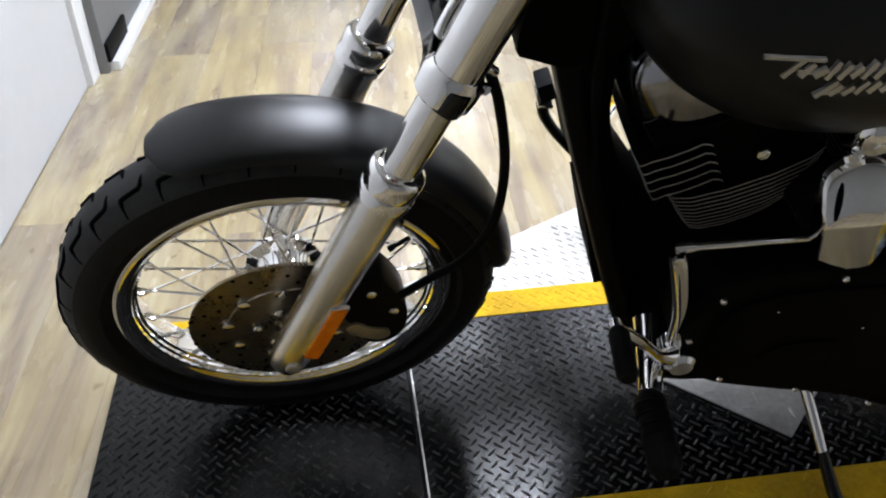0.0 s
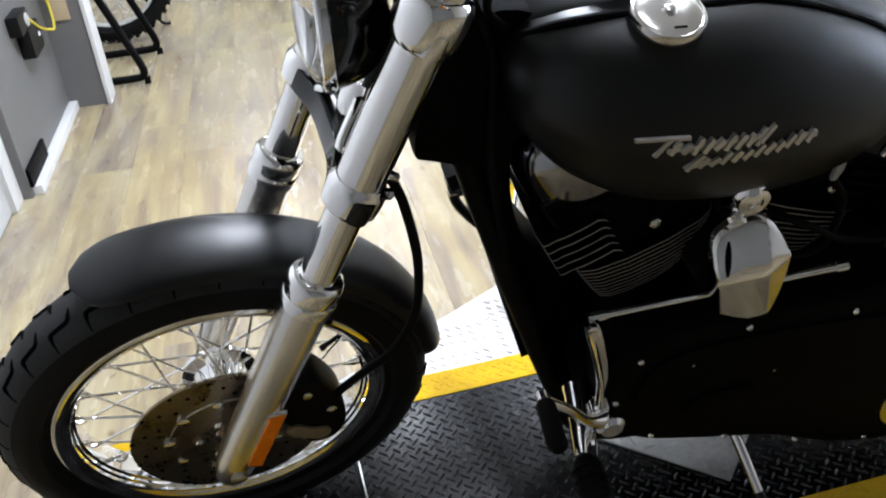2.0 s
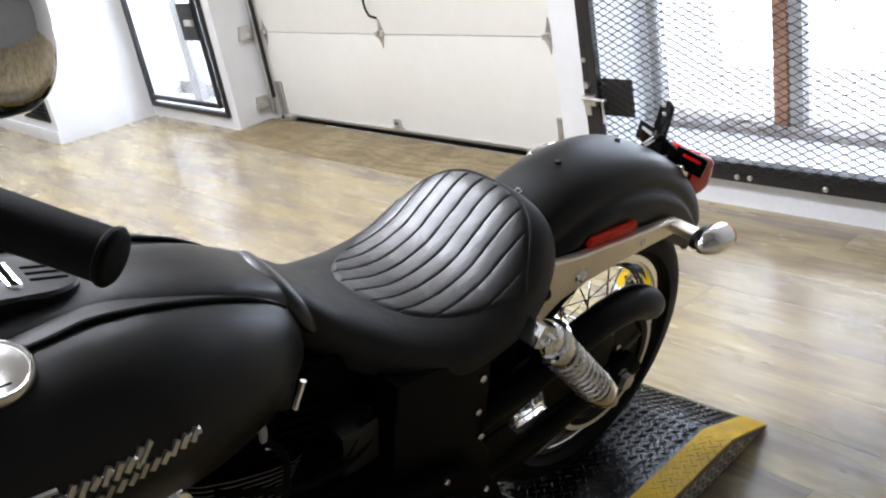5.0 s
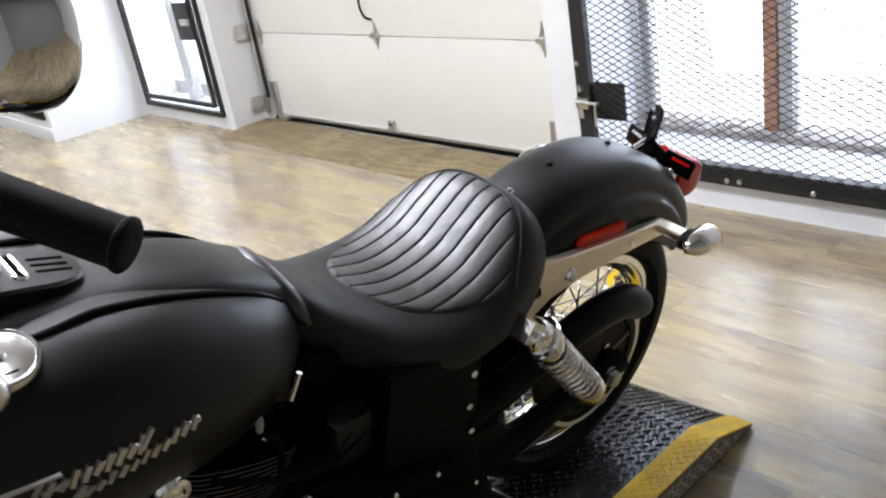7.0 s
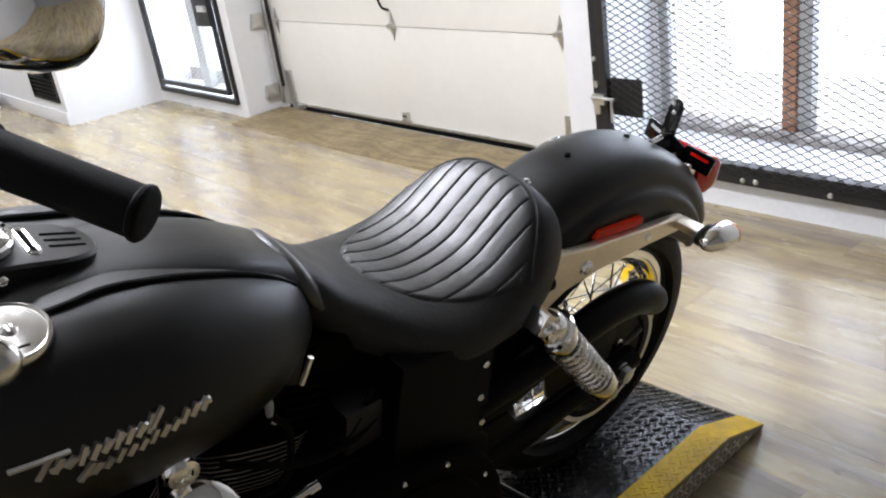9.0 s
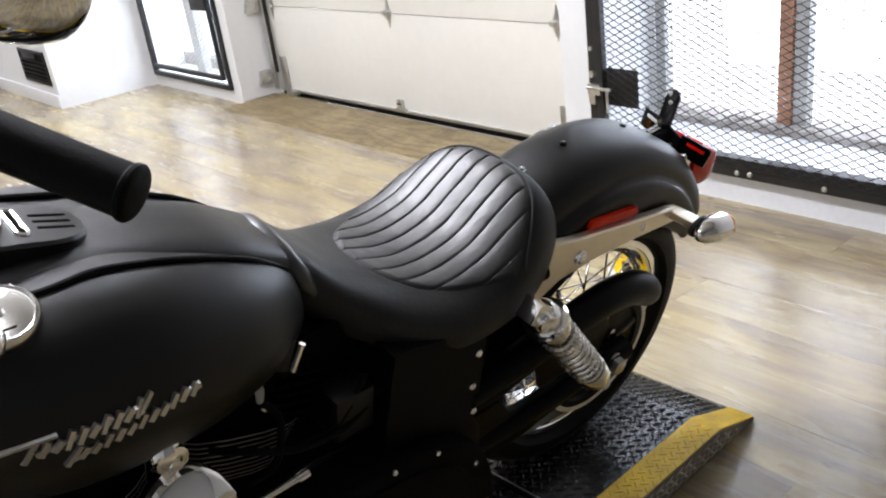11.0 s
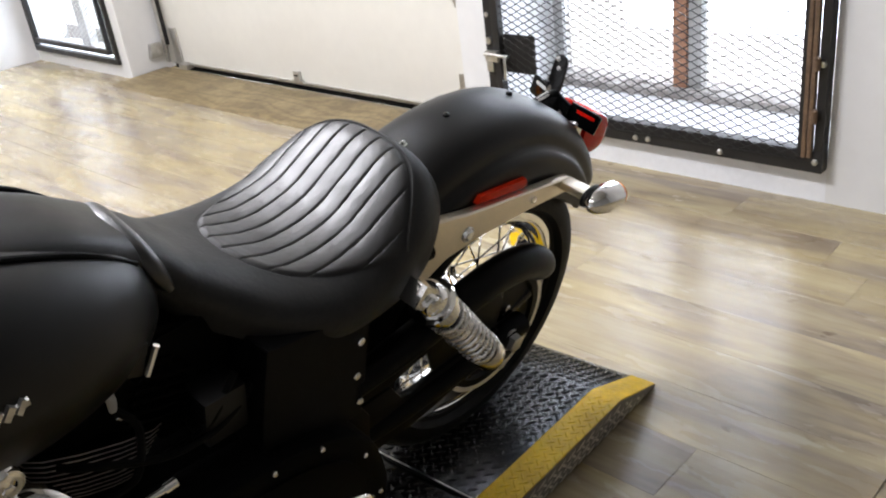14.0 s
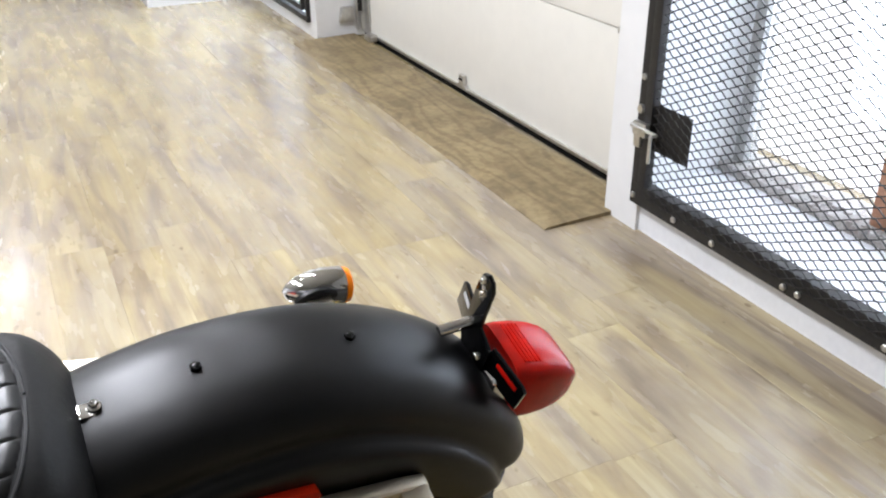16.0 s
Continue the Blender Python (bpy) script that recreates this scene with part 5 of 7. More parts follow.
# near-black strips laid on the pod stand for its shaded louvre slots
for k in (-1, 0, 1):
    part("console_rib", moved(box(0.660, 0.700, k * 0.014 - 0.0020, k * 0.014 + 0.0020, 0.0415, 0.0430, 0.0006), pod_m), GROOVESHADE, console)
# nickel badge drawn as two rows of plain slanted strokes on both sides
strokes = [((0.0, 0.026), (0.058, 0.029), 4), ((0.022, -0.002), (0.040, 0.028), 7)]
strokes += [((0.038 + 0.0122 * k, (0.002, 0.005, 0.002)[k % 3]), (0.049 + 0.0122 * k, (0.022, 0.018, 0.025)[k % 3]), (8, 9, 7)[k % 3]) for k in range(9)]
strokes += [((0.034, 0.010), (0.140, 0.012), 7), ((0.140, 0.006), (0.158, 0.027), 6)]
strokes += [((0.058, -0.028), (0.076, -0.002), 7)]
strokes += [((0.072 + 0.0128 * k, -0.025 + 0.0014 * k), (0.082 + 0.0128 * k, (-0.009, -0.012, -0.006)[k % 3] + 0.0014 * k), (9, 8, 7)[k % 3]) for k in range(11)]
strokes += [((0.066, -0.020), (0.214, -0.004), 8)]
strokes = [((u0, v0 * 0.84), (u1, v1 * 0.84), wd * 0.88) for (u0, v0), (u1, v1), wd in strokes]


def tank_side(x, z):
    """The tank's half-width at a place on its flank."""
    t = [(r[0][0], r) for r in tank_rings]
    r = min(t, key=lambda q: abs(q[0] - x))[1]
    return max((abs(v[1]) for v in r if abs(v[2] - z) < 0.012), default=0.2)


for side in (-1, 1):
    badge = None
    for (u0, v0), (u1, v1), wd in strokes:
        pts = []
        for u, v in ((u0, v0), (u1, v1)):
            x, z = 0.524 + u * 0.97, 0.857 + v * 0.86 - u * 0.02
            pts.append(Vector((x, side * (tank_side(x, z) + 0.001), z)))
        d = (pts[1] - pts[0]).normalized()
        nrm = Vector((0, side, 0))
        up = nrm.cross(d).normalized() * (wd * 0.00058)
        bits = rings_mesh([[p - up - nrm * 0.003, p + up - nrm * 0.003, p + up * 0.8 + nrm * 0.0017, p - up * 0.8 + nrm * 0.0017] for p in pts])
        if badge is None:
            badge = part("tank_badge", bits, SCRIPT, bike, "brushed nickel script badge as plain strokes", False)
        else:
            part("stroke", bits, SCRIPT, badge, "", False)

# seat: one padded shell with lengthwise rolls
SX = [0.915, 0.935, 0.965, 1.010, 1.080, 1.160, 1.240, 1.300, 1.345, 1.385, 1.412, 1.426, 1.434]
SW = [0.064, 0.076, 0.090, 0.117, 0.156, 0.178, 0.179, 0.171, 0.159, 0.140, 0.117, 0.089, 0.055]
SZ = [0.834, 0.850, 0.834, 0.792, 0.750, 0.727, 0.740, 0.778, 0.807, 0.811, 0.788, 0.761, 0.735]
SB = [0.795, 0.770, 0.735, 0.696, 0.660, 0.640, 0.638, 0.642, 0.650, 0.658, 0.672, 0.684, 0.694]


def seat_at(x):
    row = np.array(spline(list(zip(SX, SW, SZ, SB)), 8))
    return [float(np.interp(x, row[:, 0], row[:, k])) for k in (1, 2, 3)]


def panel_depth(x, y):
    """How far inside the stitched panel a place lies, in metres (minus: outside)."""
    u = abs(y)
    fore = x - (1.073 + 4.5 * u * u + 130 * u**4)
    aft = 1.380 - 2.2 * u * u - 70 * u**4 - x
    side = 0.166 - u
    k = 0.006
    return -k * math.log(math.exp(-fore / k) + math.exp(-aft / k) + math.exp(-side / k)) if min(fore, aft, side) > -0.2 else -0.2


seat_rings, NV = [], 300
for x in np.concatenate([np.linspace(0.915, 1.412, 170), [1.418, 1.423, 1.427, 1.431, 1.434]]):
    w, zt, zb = seat_at(x)
    ring = []
    for j in range(NV + 1):
        v = -1 + 2 * j / NV
        a = abs(v)
        # across: a flat crown that rolls over into an upright skirt
        if a < 0.80:
            g = 0.95 * a / 0.80
            y, z = w * g, zb + (zt - zb) * (1 - g**3.1) ** (1 / 3.1)
        else:
            f = (a - 0.80) / 0.20
            h = (1 - 0.95**3.1) ** (1 / 3.1) * (1 - f)
            y, z = w * (1 - h**3.1) ** (1 / 3.1) - 0.010 * f**2, zb + (zt - zb) * h
        y *= 1 if v > 0 else -1
        inside = panel_depth(x, y)
        edge = min(1.0, max(0.0, inside / 0.009))
        # pillows between narrow stitched valleys
        q = abs((y / 0.0315 + 100.5) % 1.0 - 0.5)
        valley = math.exp(-((0.5 - q) / 0.040) ** 2)
        z += edge * (0.0030 - 0.0036 * valley + 0.0016 * math.sin(math.pi * (0.5 - q)) ** 0.7)
        z -= (0.0014 if abs(y) < 0.10 or x > 1.30 else 0.0004) * math.exp(-((inside + 0.001) / 0.0022) ** 2)
        z += 0.0012 * noise.noise(Vector((x * 12, y * 12, 3))) * (1 if a < 0.8 else 0.3)
        z += edge * (0.0008 * noise.noise(Vector((x * 55, y * 38, 8))) + 0.0003 * noise.noise(Vector((x * 130, y * 110, 5))))
        ring.append((float(x), y, z))
    seat_rings.append(ring + [(float(x), w * 0.7, zb + 0.004), (float(x), -w * 0.7, zb + 0.004)])
seat = part("seat", rings_mesh(seat_rings), SEATHIDE, bike, "black leather solo seat with stitched rolls")
# the sitting panel is polished by wear: a smooth mask that drives gloss alone
gloss = seat.data.attributes.new("worn_gloss", "FLOAT", "POINT")
for v, g in zip(seat.data.vertices, gloss.data):
    u = abs(v.co.y)
    soft = 0.012 + 0.05 * min(1.0, max(0.0, (u - 0.07) / 0.06))
    g.value = min(1.0, max(0.0, panel_depth(v.co.x, v.co.y) / soft)) if v.co.z > 0.66 else 0.0


def seat_skin(x, y):
    """The height of the seat's leather at a place on its top or upper skirt."""
    r = min(seat_rings, key=lambda q: abs(q[0][0] - x))
    return min(r[:-2], key=lambda p: abs(p[1] - y))[2]


for side in (-1, 1):
    path = [(x, y * side, seat_skin(x, y * side) + 0.0003) for x, y in ((1.384, 0.003), (1.381, 0.040), (1.372, 0.075), (1.358, 0.100), (1.338, 0.122), (1.322, 0.136), (1.306, 0.148), (1.296, 0.158), (1.290, 0.166))]
    part("seat_piping", tube(path, 0.0018, 6, 3), THREAD, seat, "stitched seam round the back of the seat")
part("seat_lip", tube([(0.958, -0.080, 0.786), (0.944, -0.070, 0.816), (0.934, -0.044, 0.838), (0.929, 0, 0.848), (0.934, 0.044, 0.838), (0.944, 0.070, 0.816), (0.958, 0.080, 0.786)], [0.007, 0.0145, 0.0180, 0.0185, 0.0180, 0.0145, 0.007], 20, 6), LEATHER, seat, "rolled leather nose of the seat")
tabm = part("seat_tab", box(1.424, 1.448, -0.009, 0.009, 0.764, 0.768, 0.002), CHROME, seat, "chrome seat tab")
part("bolt", join(bolt((1.440, 0, 0.769), (0, 0, 1), 0.005, 0.008), lathe([(0.768, 0.0075), (0.772, 0.007)], 16, "z", (1.440, 0, 0))), CHROME, tabm, "knurled seat screw")

# rear wheel, belt drive and mudguard
def fixed(name, bm, mat, parent=bike, label="", smooth=True):
    return part(name, bm, mat, parent, label, smooth)


rw_, rhub = make_wheel("rear_wheel", RAX, 0.318, 0.155, 0.222, 40, fixed, 0.060, 0.060, 34, "spoked rear wheel with chrome rim")
part("rim_band", lathe([(-0.0565, 0.2215), (-0.0595, 0.2230), (-0.0595, 0.236), (-0.0570, 0.238), (-0.054, 0.230)], 96, "y", RAX, closed=True), CHROME, rw_, "polished rim flange")
PY = -0.090
pulley = part("belt_pulley", lathe([(PY - 0.013, 0.040), (PY - 0.010, 0.112), (PY - 0.016, 0.118), (PY - 0.016, 0.138), (PY + 0.016, 0.138), (PY + 0.018, 0.110), (PY + 0.010, 0.040)], 72, "y", RAX, closed=True), SATIN, rw_, "black rear belt pulley")
part("pulley_flange", lathe([(PY - 0.013, 0.133), (PY - 0.0165, 0.1345), (PY - 0.0165, 0.1450), (PY - 0.0150, 0.1460), (PY - 0.0125, 0.1450)], 96, "y", RAX, closed=True), PULLEYRIM, pulley, "bright machined pulley flange")
for k in range(5):
    a = 2 * math.pi * k / 5 + 0.3
    part("pulley_spoke", rod((RAX[0] + 0.03 * math.cos(a), PY, RAX[2] + 0.03 * math.sin(a)), (RAX[0] + 0.112 * math.cos(a), PY, RAX[2] + 0.112 * math.sin(a)), 0.018, 10), GLOSS, pulley)
    part("bolt", bolt((RAX[0] + 0.05 * math.cos(a + 0.6), PY - 0.014, RAX[2] + 0.05 * math.sin(a + 0.6)), (0, -1, 0), 0.008), CHROME, pulley)
part("axle", join(lathe([(-0.165, 0.010), (-0.163, 0.018), (-0.148, 0.019), (-0.147, 0.012), (0.16, 0.012)], 6, "y", RAX), lathe([(-0.147, 0.024), (-0.143, 0.024)], 20, "y", RAX)), ZINC, bike, "rear axle nut")
# belt runs over the pulley and forward to the primary
loop = []
fx, fz, fr = 1.07, 0.32, 0.062
for a in np.linspace(-96, 84, 24):
    loop.append((RAX[0] + 0.1405 * math.cos(radians(a)), RAX[2] + 0.1405 * math.sin(radians(a))))
for a in np.linspace(84, 264, 12):
    loop.append((fx + fr * math.cos(radians(a)), fz + fr * math.sin(radians(a))))
belt_rings = []
for i, (x, z) in enumerate(loop):
    px, pz = loop[i - 1]
    qx, qz = loop[(i + 1) % len(loop)]
    t = Vector((qx - px, 0, qz - pz)).normalized()
    nrm = Vector((t.z, 0, -t.x)) * 0.002
    p = Vector((x, 0, z))
    belt_rings.append([p + nrm + Vector((0, PY - 0.012, 0)), p + nrm + Vector((0, PY + 0.012, 0)), p - nrm + Vector((0, PY + 0.012, 0)), p - nrm + Vector((0, PY - 0.012, 0))])
part("drive_belt", rings_mesh(belt_rings, closed_path=True), BELT, bike, "black toothed drive belt")
part("belt_guard", tube([(1.20, -0.150, 0.500), (1.32, -0.152, 0.515), (1.44, -0.150, 0.528), (1.55, -0.145, 0.530), (1.64, -0.138, 0.508), (1.70, -0.130, 0.470), (1.735, -0.125, 0.440)], [0.024, 0.028, 0.030, 0.032, 0.034, 0.034, 0.022], 18, 6), SATIN, bike, "matte black upper belt guard")
for side in (-1, 1):
    part("swingarm", tube([(1.16, 0.095 * side, 0.31), (1.30, 0.115 * side, 0.31), (1.45, 0.125 * side, 0.318), (1.68, 0.128 * side, 0.328)], [0.030, 0.026, 0.024, 0.026], 14, 5), SATIN, bike, "black swingarm")
part("belt_shield", prism([(1.14, 0.404), (1.314, 0.403), (1.406, 0.421), (1.424, 0.362), (1.600, 0.366), (1.612, 0.420), (1.590, 0.475), (1.400, 0.500), (1.150, 0.480)], -0.127, -0.117, "xz", 0.004, 2), SATIN, bike, "black belt shield")
part("arm_gusset", prism([(1.12, 0.255), (1.40, 0.258), (1.600, 0.285), (1.640, 0.322), (1.600, 0.358), (1.424, 0.352), (1.374, 0.342), (1.343, 0.354), (1.314, 0.399), (1.12, 0.400)], -0.129, -0.119, "xz", 0.004, 2), SATIN, bike, "black swingarm side plate")

spine = [(1.345, 0.730), (1.400, 0.755), (1.470, 0.776), (1.541, 0.788), (1.625, 0.788), (1.709, 0.772), (1.790, 0.736), (1.862, 0.684), (1.918, 0.620), (1.946, 0.568), (1.957, 0.535)]
sp = spline(spine, 5)
rings = []
for i, (x, z) in enumerate(sp):
    a, b = sp[max(0, i - 1)], sp[min(len(sp) - 1, i + 1)]
    t = Vector((b[0] - a[0], 0, b[1] - a[1])).normalized()
    nrm = Vector((-t.z, 0, t.x))
    f = i / (len(sp) - 1)
    skirt = 0.155 - 0.055 * max(0, f - 0.60) / 0.40
    end = math.sqrt(max(0.0, 1 - max(0.0, (f - 0.90) / 0.10) ** 2))
    wk = 0.80 + 0.20 * end
    half = [(0.0, 0.0), (0.030, -0.001), (0.055, -0.006), (0.076, -0.018), (0.0875, -0.036), (0.0895, -0.050), (0.0905, -0.058), (0.0955, -0.064), (0.1035, -0.068), (0.1085, -0.078), (0.1085, -0.110), (0.107, -skirt)]
    half = spline([(y * wk, d * (0.75 + 0.25 * end)) for y, d in half], 3)
    prof = [(-y, d) for y, d in reversed(half)] + [(y, d) for y, d in half[1:]]
    inner = [(y * 0.965, d - 0.003) for y, d in reversed(prof)]
    rings.append([Vector((x, y, z)) + nrm * d for y, d in prof + inner])
rfender = part("rear_fender", rings_mesh(rings), DENIM, bike, "matte black rear fender with flared edge")
for x, z in ((1.541, 0.788), (1.709, 0.772)):
    part("bolt", bolt((x, 0, z + 0.001), (0.1 if x > 1.6 else -0.08, 0, 1), 0.0065, 0.004), GLOSS, rfender, "black fender plug")
for side in (-1, 1):
    out = [(1.335, 0.625), (1.350, 0.700), (1.385, 0.712), (1.470, 0.692), (1.600, 0.670), (1.735, 0.648), (1.762, 0.640), (1.765, 0.622), (1.745, 0.614), (1.640, 0.622), (1.500, 0.628), (1.420, 0.622), (1.370, 0.600)]
    y0, y1 = sorted((0.112 * side, 0.132 * side))
    strut = part("fender_strut", prism(out, y0, y1, "xz", 0.006, 3), STRUT, bike, "satin aluminium fender strut")
    part("bolt", join(bolt((1.467, 0.133 * side, 0.652), (0, side, 0), 0.011, 0.007), lathe([(0.1325 * side, 0.015), (0.135 * side, 0.014)], 18, "y", (1.467, 0, 0.652))), CHROME, strut)
    part("bolt", bolt((1.640, 0.133 * side, 0.645), (0, side, 0), 0.008, 0.004), CHROME, strut)
    part("side_reflector", prism([(1.500, 0.688), (1.510, 0.701), (1.632, 0.685), (1.638, 0.670), (1.628, 0.666)], min(0.1085 * side, 0.119 * side), max(0.1085 * side, 0.119 * side), "xz", 0.002), REFLEX, rfender, "red side reflector")
    # rear signal on its stalk
    ya, yb = sorted((0.128 * side, 0.192 * side))
    stalk = part("turn_signal", moved(box(-0.017, 0.017, ya, yb, -0.0075, 0.0075, 0.004, 2), Matrix.Translation((1.742, 0, 0.637)) @ Matrix.Rotation(radians(4), 4, "Y")), STRUT, bike, "chrome rear turn signal on a flat stalk")
    bm_ = Matrix.Translation((1.747, 0.210 * side, 0.637)) @ Matrix.Rotation(radians(8), 4, "Y") @ Matrix.Diagonal((0.92, 0.80, 0.82, 1))
    part("signal_body", moved(lathe([(-0.052, 0.003), (-0.046, 0.013), (-0.030, 0.024), (-0.006, 0.0325), (0.020, 0.0345), (0.040, 0.0335)], 32, "x"), bm_), CHROME, stalk)
    part("lens", moved(lathe([(0.040, 0.0330), (0.050, 0.030), (0.056, 0.018), (0.058, 0.003)], 32, "x"), bm_), AMBER, stalk, "amber lens")
    part("signal_collar", moved(lathe([(0.183 * side, 0.020), (0.186 * side, 0.0235), (0.192 * side, 0.0235), (0.196 * side, 0.018)], 24, "y"), Matrix.Translation((1.742, 0, 0.637)) @ Matrix.Diagonal((1.35, 1, 0.85, 1))), BLACKPLASTIC, stalk)
    # shock absorber
    y = 0.180 * side
    top, bot = Vector((1.318, y, 0.638)), Vector((1.522, y, 0.372))
    ax = (bot - top)
    at = lambda f: top + ax * f
    shock = part("shock_absorber", tube([at(0.0), at(0.04), at(0.19), at(0.24)], [0.024, 0.0300, 0.0320, 0.029], 24, 3), CHROME, bike, "chrome coil-over shock absorber")
    tilt = Matrix.Translation((1.297, 0, 0.656)) @ Matrix.Rotation(radians(38), 4, "Y")
    block = part("shock_mount", moved(box(-0.017, 0.018, min(0.150 * side, 0.204 * side), max(0.150 * side, 0.204 * side), -0.020, 0.019, 0.003, 2), tilt), CHROME, shock, "polished square shock mount")
    part("mount_boss", lathe([(0.202 * side, 0.0150), (0.207 * side, 0.0165), (0.211 * side, 0.0160), (0.213 * side, 0.0125), (0.2115 * side, 0.0105), (0.2115 * side, 0.002)], 28, "y", (1.306, 0, 0.640)), CHROME, block, "round chrome bolt cap")
    part("spring_seat", tube([at(0.085), at(0.09), at(0.125), at(0.13)], [0.030, 0.0395, 0.0395, 0.030], 28, 1), CHROME, shock)
    d, u = ax.normalized(), Vector((0, 1, 0))
    v = d.cross(u).normalized()
    turns, pts = 9.5, []
    for k in range(int(turns * 14) + 1):
        a, f = 2 * math.pi * k / 14, 0.25 + 0.60 * k / (turns * 14)
        pts.append(at(f) + 0.0285 * (math.cos(a) * u + math.sin(a) * v))
    part("spring", tube(pts, 0.0052, 8, 1), SPRINGSTEEL, shock, "chrome coil spring")
    part("damper_body", tube([at(0.17), at(0.84)], 0.021, 20, 1), RUBBER, shock)
    part("shock_foot", tube([at(0.83), at(0.85), at(0.96), at(1.0), at(1.02)], [0.031, 0.033, 0.031, 0.024, 0.016], 22, 1), ALU, shock, "polished lower eye")
    part("bolt", bolt(bot + Vector((0, 0.020 * side, 0)), (0, side, 0), 0.011, 0.008), ZINC, shock)

# tail lamp and bare plate bracket
tl = Matrix.Translation((1.893, 0, 0.640)) @ Matrix.Rotation(radians(9), 4, "Y")
rings = []
for d, f in ((0.0, 0.96), (0.012, 1.0), (0.040, 1.0), (0.066, 0.93), (0.088, 0.80), (0.104, 0.62), (0.112, 0.46), (0.114, 0.30)):
    rings.append([(d, (0.5 + 0.5 * f) * 0.052 * abs(math.cos(a)) ** 0.34 * (1 if math.cos(a) > 0 else -1), f * 0.049 * abs(math.sin(a)) ** 0.38 * (1 if math.sin(a) > 0 else -1) - d * 0.10) for a in np.linspace(0, 2 * math.pi, 41)[:-1]])
tail = part("tail_lamp", moved(rings_mesh(rings), tl @ Matrix.Translation((0.020, 0, -0.005))), RED, bike, "squarish red tail lamp lens on chrome base")
part("lamp_base", moved(join(box(-0.012, 0.030, -0.046, 0.046, -0.058, 0.030, 0.010, 3)), tl), CHROME, tail, "chrome lamp base")
part("lens_rib", moved(join(*[box(0.036 + k * 0.006, 0.0375 + k * 0.006, -0.034, 0.034, 0.0425 - k * 0.0010, 0.0450 - k * 0.0010) for k in range(5)]), tl), RED, tail, "moulded lens ribs")
# a flat plate across the fender: two slotted ears, an upright tongue and a chrome spacer in front
pb = Matrix.Translation((1.886, 0, 0.690)) @ Matrix.Rotation(radians(5), 4, "Y") @ Matrix.Rotation(radians(9), 4, "X")
br = part("plate_bracket", moved(prism([(-0.022, -0.050), (0.020, -0.050), (0.040, -0.018), (0.048, 0.070), (0.045, 0.090), (0.036, 0.096), (0.024, 0.094), (0.017, 0.084), (0.012, 0.022), (-0.022, 0.014)], -0.003, 0.003, "yz", 0.001), pb), GLOSS, bike, "bare black number-plate bracket")
for side in (-1, 1):
    em = pb @ Matrix.Rotation(radians(-10 * side), 4, "Z")
    e0, e1 = 0.036 * side, 0.076 * side
    ear = [(0.020 * side, -0.022), (0.086 * side, -0.020), (0.088 * side, 0.018), (0.080 * side, 0.022), (0.020 * side, 0.022)]
    hole = box(-0.004, 0.004, min(e0, e1), max(e0, e1), 0.006, 0.013, 0.002)
    arm = part("bracket_arm", moved(prism(ear, -0.0026, 0.0026, "yz", 0.001), em), GLOSS, br, "slotted black ear")
    part("bracket_slot", moved(hole, em), TRIM if side > 0 else RED, arm)
part("bracket_spacer", moved(rod((-0.046, 0.030, 0.004), (-0.002, 0.030, 0.012), 0.0075, 16), pb), CHROME, br, "chrome spacer tube")
for y, z in ((0.030, 0.070), (0.038, 0.086), (-0.006, -0.012), (-0.034, -0.030)):
    part("bolt", moved(bolt((-0.003, y, z), (-1, 0, 0), 0.0055, 0.005), pb), CHROME, br)
